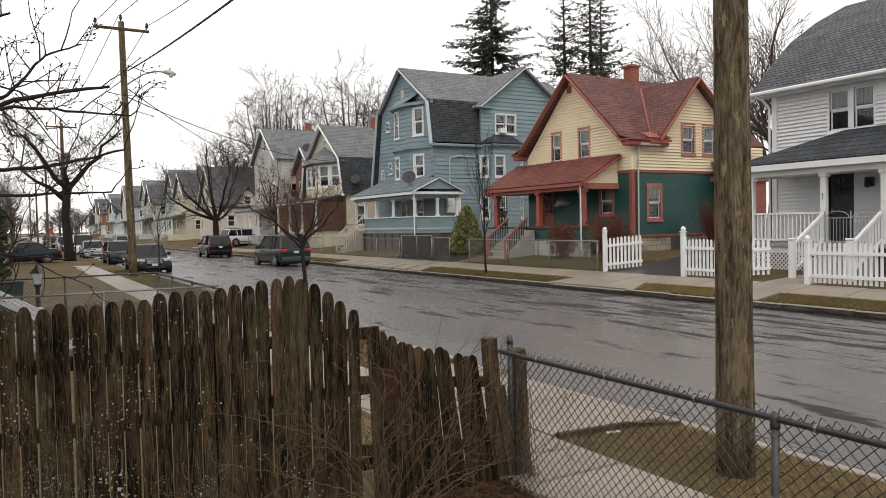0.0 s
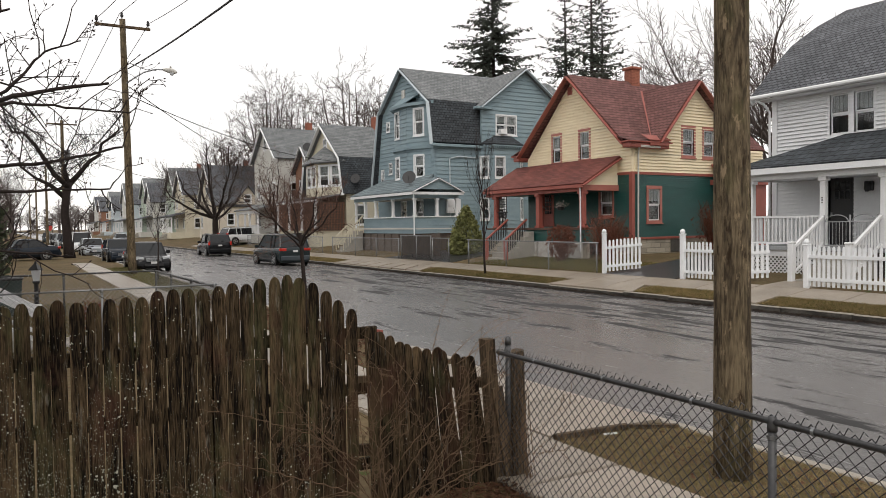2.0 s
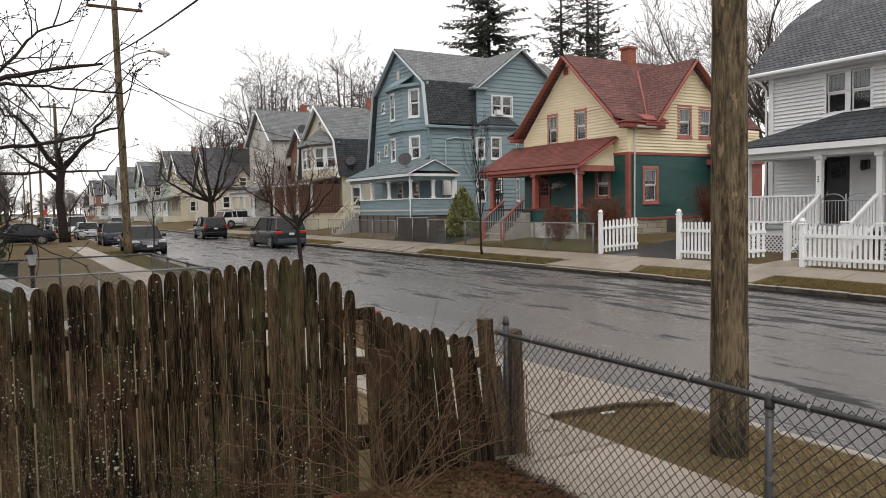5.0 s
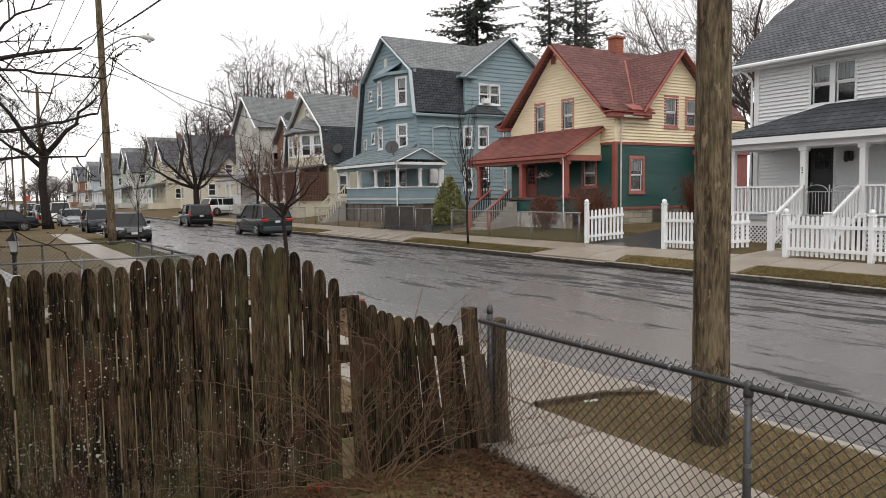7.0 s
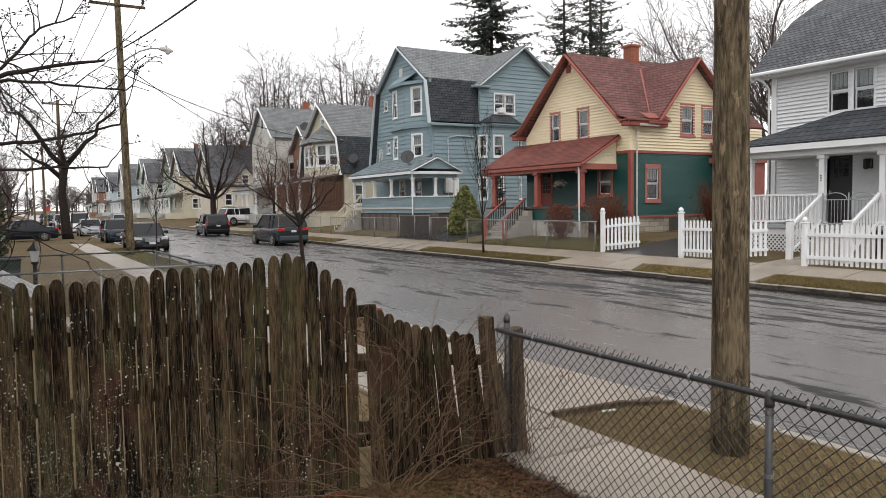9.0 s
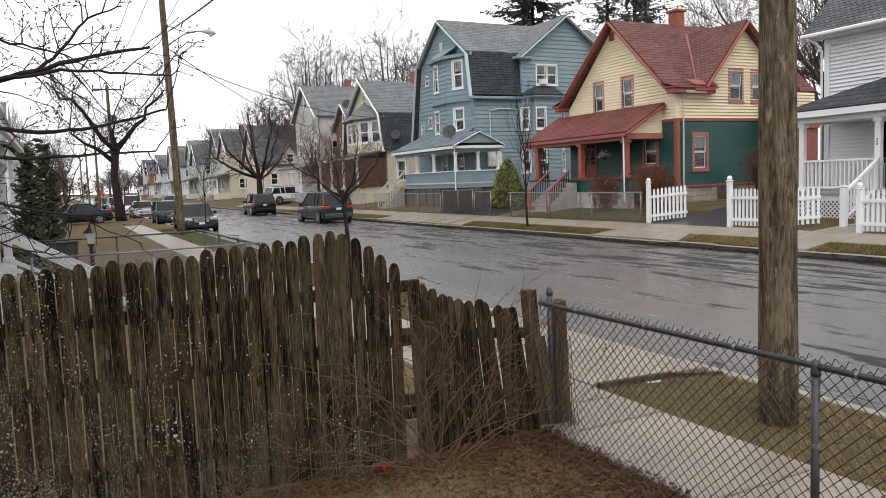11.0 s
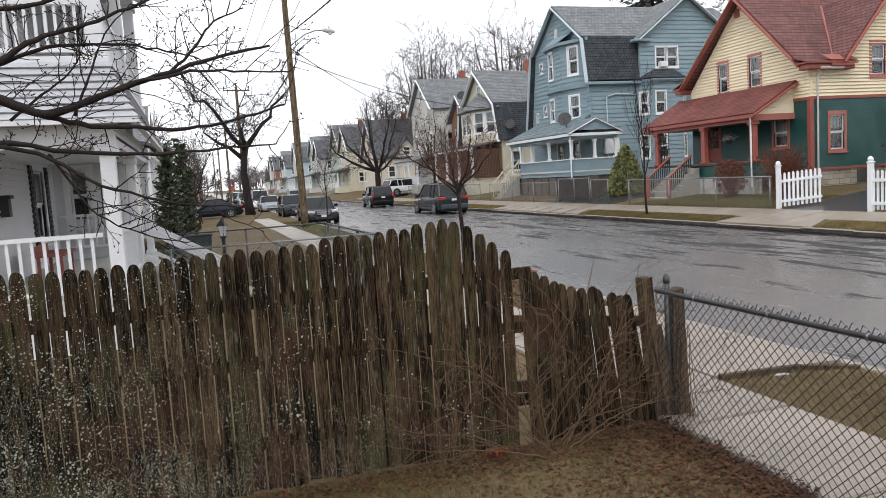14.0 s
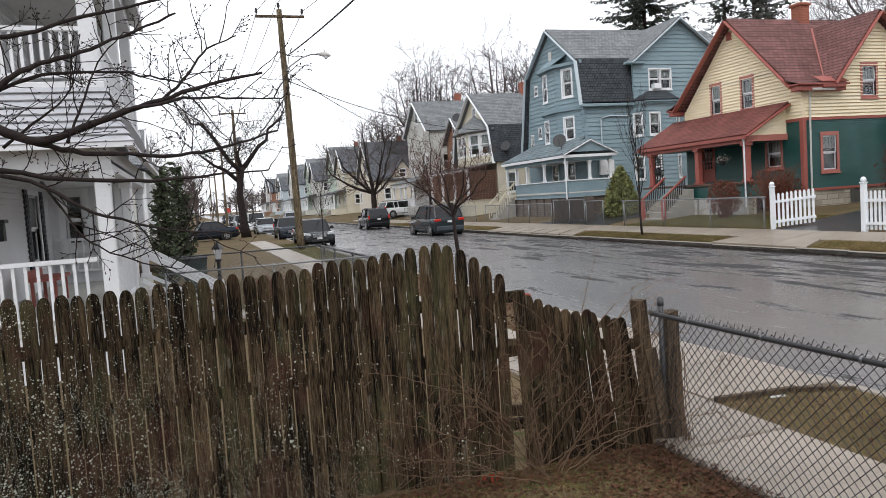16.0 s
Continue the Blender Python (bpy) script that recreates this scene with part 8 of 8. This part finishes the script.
for pts, ra, rb, off in BOUGHS:
    p = [Vector((x, 3.8 + off * (1 if x > -1.4 else 0.3), z)) for x, z in pts]
    fine = []
    for i in range(len(p) - 1):
        a, b, c, d = p[max(i - 1, 0)], p[i], p[i + 1], p[min(i + 2, len(p) - 1)]
        for k in range(5):
            t = k / 5
            fine.append(0.5 * ((2 * b) + (c - a) * t + (2 * a - 5 * b + 4 * c - d) * t * t + (3 * b - a - 3 * c + d) * t ** 3) + Vector((0, rg.gauss(0, 0.003), rg.gauss(0, 0.003))))
    fine.append(p[-1])
    n = len(fine)
    limb = part("branch", Mesh().tube(fine, [1.2 * (ra + (rb - ra) * (i / (n - 1)) ** 0.7) * (1 + 0.08 * math.sin(i * 1.9)) for i in range(n)], 7), BARK, over, smooth=True)
    m = Mesh()

    def sprig(q, d, L, r, lev):
        w, pts2 = d.copy(), [q.copy()]
        for k in range(4):
            w = (w + Vector((rg.gauss(0, 0.16), rg.gauss(0, 0.1), rg.gauss(0, 0.16) + 0.03))).normalized()
            pts2.append(pts2[-1] + w * L / 4)
            if lev < 2 and rg.random() < 0.55:
                v = w.copy()
                v.rotate(Matrix.Rotation(rg.choice((-1, 1)) * rg.uniform(0.5, 1.1), 3, Vector((0, 1, 0))))
                sprig(pts2[-1], v, L * rg.uniform(0.3, 0.55), r * 0.65, lev + 1)
        m.tube(pts2, [r, r * 0.85, r * 0.7, r * 0.6, r * 0.5], 4, False)
        e = pts2[-1]
        m.tube([e, e + w * 0.006, e + w * 0.014], [r * 0.5, 0.0032, 0.001], 5, False)

    for i in range(2, n, 1):
        if fine[i].x > -1.3 and rg.random() < 0.62:
            d = (fine[i] - fine[i - 1]).normalized()
            v = d.copy()
            v.rotate(Matrix.Rotation(rg.choice((-1, -1, 1)) * rg.uniform(0.4, 1.2), 3, Vector((0, 1, 0))))
            v.y += rg.gauss(0, 0.2)
            sprig(fine[i], v.normalized(), rg.uniform(0.06, 0.32), 0.0034, 0)
    ob = part("twigs", m, TWIG, limb)
    ob["kind"] = "stuff"

# ---- brambles before the fence ----
br = thing("bramble", (2.35, 4.85, 0.1), "tangled thorny brown bramble canes against the wooden fence", "bramble")
rg = random.Random(17)


def shoot(m, p, d, L, r, steps, lev, curl):
    """A zigzag thorny cane with side shoots."""
    pts, way = [Vector(p)], Vector(d)
    for j in range(steps):
        way = (way + Vector((rg.gauss(0, 0.035) + curl, rg.gauss(0, 0.02), rg.gauss(0, 0.035) - abs(curl) * 0.8))).normalized()
        kink = Vector((way.z, 0, -way.x)) * (0.16 if j % 2 else -0.16)
        q = pts[-1] + (way + kink) * (L / steps)
        q.y, q.z = min(q.y, FY - 0.028), max(q.z, 0.125)
        pts.append(q)
        if lev < 2 and j > steps * 0.15 and rg.random() < (0.36 if lev == 0 else 0.2):
            a = rg.choice((-1, 1)) * rg.uniform(0.45, 1.15)
            v = Vector((way.x * math.cos(a) + way.z * math.sin(a), rg.gauss(0, 0.08), way.z * math.cos(a) - way.x * math.sin(a))).normalized()
            shoot(m, q, v, L * rg.uniform(0.10, 0.34) * (1.15 - 0.6 * j / steps), r * 0.6, max(4, steps // 3), lev + 1, rg.gauss(0, 0.03))
        for _ in range(2):
            v = Vector((rg.gauss(0, 1), rg.gauss(0, 0.6), rg.gauss(0, 1))).normalized()
            m.tube([q, q + v * rg.uniform(0.008, 0.02)], [0.0022, 0.0005], 3, False)
    m.tube(pts, [max(0.0013, r * (1 - 0.65 * j / steps)) for j in range(steps + 1)], 4, False)


for i in range(20):
    m = Mesh()
    a = -1.2 + 2.35 * (i + rg.uniform(-0.5, 0.5)) / 19
    p = (2.34 + rg.gauss(0, 0.10) + 0.1 * a, 4.86 + rg.gauss(0, 0.06), 0.1)
    shoot(m, p, Vector((math.sin(a), rg.gauss(0.02, 0.04), math.cos(a))), rg.uniform(0.75, 1.5) + 0.25 * abs(a), rg.uniform(0.0038, 0.006), 26, 0, rg.gauss(0, 0.012) + 0.022 * a)
    part("cane", m, BRIAR, br)
for x, z, a, L in ((1.55, 0.13, 0.5, 1.1), (1.7, 0.13, -0.3, 0.9), (2.75, 0.12, 0.35, 1.15), (2.95, 0.12, -0.4, 1.2), (3.1, 0.12, 0.2, 1.1), (2.6, 0.12, 0.9, 1.1), (2.1, 0.12, -1.0, 1.2), (2.5, 0.5, 0.75, 1.25), (2.15, 0.55, -0.85, 1.2)):
    m = Mesh()
    shoot(m, (x, 4.88, z), Vector((math.sin(a), 0.02, math.cos(a))), L, 0.0042, 22, 0, 0.02 * a)
    part("cane", m, BRIAR, br)
# canes that reach over the low end of the fence
for i in range(8):
    m = Mesh()
    p = Vector((2.6 + 0.12 * i, FY - 0.06, 0.9 + rg.uniform(-0.1, 0.3)))
    d = Vector((rg.uniform(-0.5, 0.9), 0.0, rg.uniform(0.3, 1))).normalized()
    pts = [p]
    for j in range(9):
        d = (d + Vector((rg.gauss(0, 0.12), rg.gauss(0, 0.05), -0.1 + rg.gauss(0, 0.1)))).normalized()
        pts.append(pts[-1] + d * 0.075)
        if rg.random() < 0.5:
            v = Vector((rg.gauss(0, 1), rg.gauss(0, 0.3), rg.gauss(0, 1))).normalized()
            m.tube([pts[-1], pts[-1] + v * rg.uniform(0.05, 0.14)], [0.002, 0.001], 3, False)
    m.tube(pts, [0.004 - 0.0003 * j for j in range(10)], 4, False)
    part("cane", m, BRIAR, br)
m = Mesh()
for i in range(14):
    x = 3.68 + rg.gauss(0, 0.03)
    m.tube([(x, 4.93, 0.9 - rg.uniform(0, 0.3)), (x + rg.gauss(0, 0.04), 4.9, 0.5), (x + rg.gauss(0.03, 0.05), 4.88, 0.12)], 0.0035, 4, False)
part("dead_vine", m, BRIAR, br)

# ---- grass, leaves and litter on the ground ----


def scatter(name, n, area, material, label, hgt, wid, seed, cat="grass", flat=0.0, dens=None, z=None):
    """Many thin blades, or leaves lying flat, as one mesh."""
    rg = random.Random(seed)
    m = Mesh()
    x0, x1, y0, y1 = area
    made = 0
    while made < n:
        x, y = rg.uniform(x0, x1), rg.uniform(y0, y1)
        if dens and rg.random() > dens(x, y):
            continue
        made += 1
        b = Vector((x, y, lie(x) if z is None else z))
        a = rg.uniform(0, 2 * math.pi)
        s = Vector((math.cos(a), math.sin(a), 0)) * wid * rg.uniform(0.6, 1.4)
        if flat:
            u = Vector((-s.y, s.x, rg.uniform(-0.4, 0.4) * wid)) * rg.uniform(0.5, 0.9)
            b.z += rg.uniform(0.002, flat)
            m.add([b - s, b + u + Vector((0, 0, rg.uniform(-0.3, 0.6) * wid)), b + s, b - u + Vector((0, 0, rg.uniform(-0.3, 0.6) * wid))], [(0, 1, 2, 3)])
        else:
            e = b + Vector((rg.gauss(0, 0.8), rg.gauss(0, 0.8), 0)) * hgt + Vector((0, 0, hgt * rg.uniform(0.35, 1.0)))
            m.add([b - s, b + s, e], [(0, 1, 2)])
    return alone(name, m, material, label, cat, kind="stuff")


mossy = lambda x, y: 0.25 + 0.75 * max(0, min(1, 0.5 + 2.2 * noise.noise(Vector((x * 1.3, y * 1.3, 3))) - 0.4 * (x - 1.2)))
leafy = lambda x, y: max(0.03, min(1, 0.15 + 0.85 * math.exp(-((x - 3.15) / 0.65) ** 2) + 0.9 * math.exp(-((y - 4.9) / 0.22) ** 2)))
scatter("lawn_grass", 17000, (-0.5, 3.4, 1.8, 5.05), STRAW, "short straw-coloured winter lawn", 0.035, 0.0022, 71)
scatter("lawn_grass", 34000, (-0.5, 3.4, 1.8, 5.05), MOSS_GRASS, "dull green mossy lawn patches", 0.03, 0.0024, 72, dens=mossy)
scatter("fallen_leaves", 9000, (-0.3, 3.5, 2.2, 5.05), SOIL_LEAF, "damp dead brown leaves and litter along the fence", 0, 0.016, 73, "leaves", 0.02, leafy)
scatter("leaf_edge", 2600, (3.15, 3.52, 0.5, 4.95), SOIL_LEAF, "damp dead leaves spilling onto the pavement edge", 0, 0.016, 74, "leaves", 0.04, z=0.12)
scatter("fallen_twigs", 900, (0.5, 3.4, 3.6, 5.0), BRIAR, "broken twigs and dry stalks on the lawn", 0.12, 0.0018, 75, "twigs", dens=lambda x, y: max(0.05, leafy(x, y)))
scatter("verge_grass", 26000, (4.6, 5.97, -2.0, 5.68), STRAW, "trampled straw-coloured grass on the near verge", 0.045, 0.0028, 76)
scatter("verge_grass", 2500, (4.6, 5.97, -2.0, 5.68), MOSS_GRASS, "dull green grass on the near verge", 0.04, 0.003, 77, dens=mossy)
scatter("verge_litter", 1500, (4.6, 5.97, 0.0, 5.68), SOIL_LEAF, "dead leaves scattered on the near verge", 0, 0.016, 78, "leaves", 0.02)
scatter("verge_leaves", 5000, (4.6, 5.97, 9.7, 24), SOIL_LEAF, "brown leaves and straw on the verge past the driveway", 0, 0.03, 79, "leaves", 0.03)
scatter("lawn_grass", 9000, (-0.5, 3.3, 14.2, 24), MOSS_GRASS, "dull green lawn behind the chain-link fence", 0.06, 0.006, 88)
scatter("verge_grass", 9000, (4.6, 5.97, 24, 44), MOSS_GRASS, "dull green grass on the verge by the parked cars", 0.07, 0.007, 89)
scatter("lawn_grass", 12000, (-0.5, 3.3, 14.2, 24), STRAW, "straw-coloured lawn behind the chain-link fence", 0.06, 0.005, 80)
for y0, y1, s in ((7, 12.1, 81), (13.6, 16.5, 82), (20.7, 30, 83), (40.6, 62, 84)):
    scatter("far_verge_grass", int(2600 * (y1 - y0)), (16.5, 17.38, y0, y1), STRAW, "straw-coloured grass strip beside the far kerb", 0.07, 0.006, s)
    scatter("far_verge_grass", int(900 * (y1 - y0)), (16.5, 17.38, y0, y1), MOSS_GRASS, "dull green grass on the far verge", 0.06, 0.006, s + 10, dens=mossy)
scatter("front_lawn_grass", 20000, (18.7, 21.8, 20.4, 29.2), MOSS_GRASS, "dull green and straw front lawn", 0.07, 0.006, 95)
scatter("front_lawn_grass", 14000, (18.7, 21.8, 20.4, 29.2), STRAW, "dull green and straw front lawn", 0.07, 0.006, 96)
scatter("gutter_litter", 15000, (15.75, 16.36, 6, 46), GUTTER_LEAF, "dark wet leaves and grit in the far gutter", 0, 0.022, 97, "leaves", 0.02, dens=lambda x, y: max(0.02, min(1, (x - 15.75) * 2.2)) ** 2, z=0.0)
scatter("gutter_litter", 2500, (6.12, 6.3, -1, 12), GUTTER_LEAF, "dark wet leaves and grit in the near gutter", 0, 0.014, 98, "leaves", 0.02, z=0.0)
# dark strip added along the verge beside the driveway, for its soil gap
edge = Mesh().beam((4.62, 5.69, 0.13), (5.5, 5.6, 0.13), 0.06, 0.07).beam((5.5, 5.6, 0.13), (5.98, 5.35, 0.12), 0.05, 0.05)
alone("verge_edging", edge, GREY_WOOD, "dark edging strip of the verge", "edging")
alone("paper_scrap", Mesh().slab([(5.05, 5.45, 0.15), (5.2, 5.42, 0.15), (5.21, 5.445, 0.16), (5.06, 5.475, 0.16)], 0.004), CURTAIN, "white scrap of litter on the verge", "litter")
for x, y in ((1.92, 4.9), (2.02, 4.88)):
    m = Mesh()
    for k in range(8):
        c = Vector((x, y, 0.15)) + Vector((rg.gauss(0, 0.02), rg.gauss(0, 0.02), rg.gauss(0, 0.015)))
        m.add([c + Vector((rg.gauss(0, 0.02), rg.gauss(0, 0.02), rg.gauss(0, 0.02))) for _ in range(3)], [(0, 1, 2)])
    alone("red_leaf", m, mat("red_dead_leaf", (0.35, 0.05, 0.025), 0.6), "bright red dead leaf at the foot of the fence", "leaf")
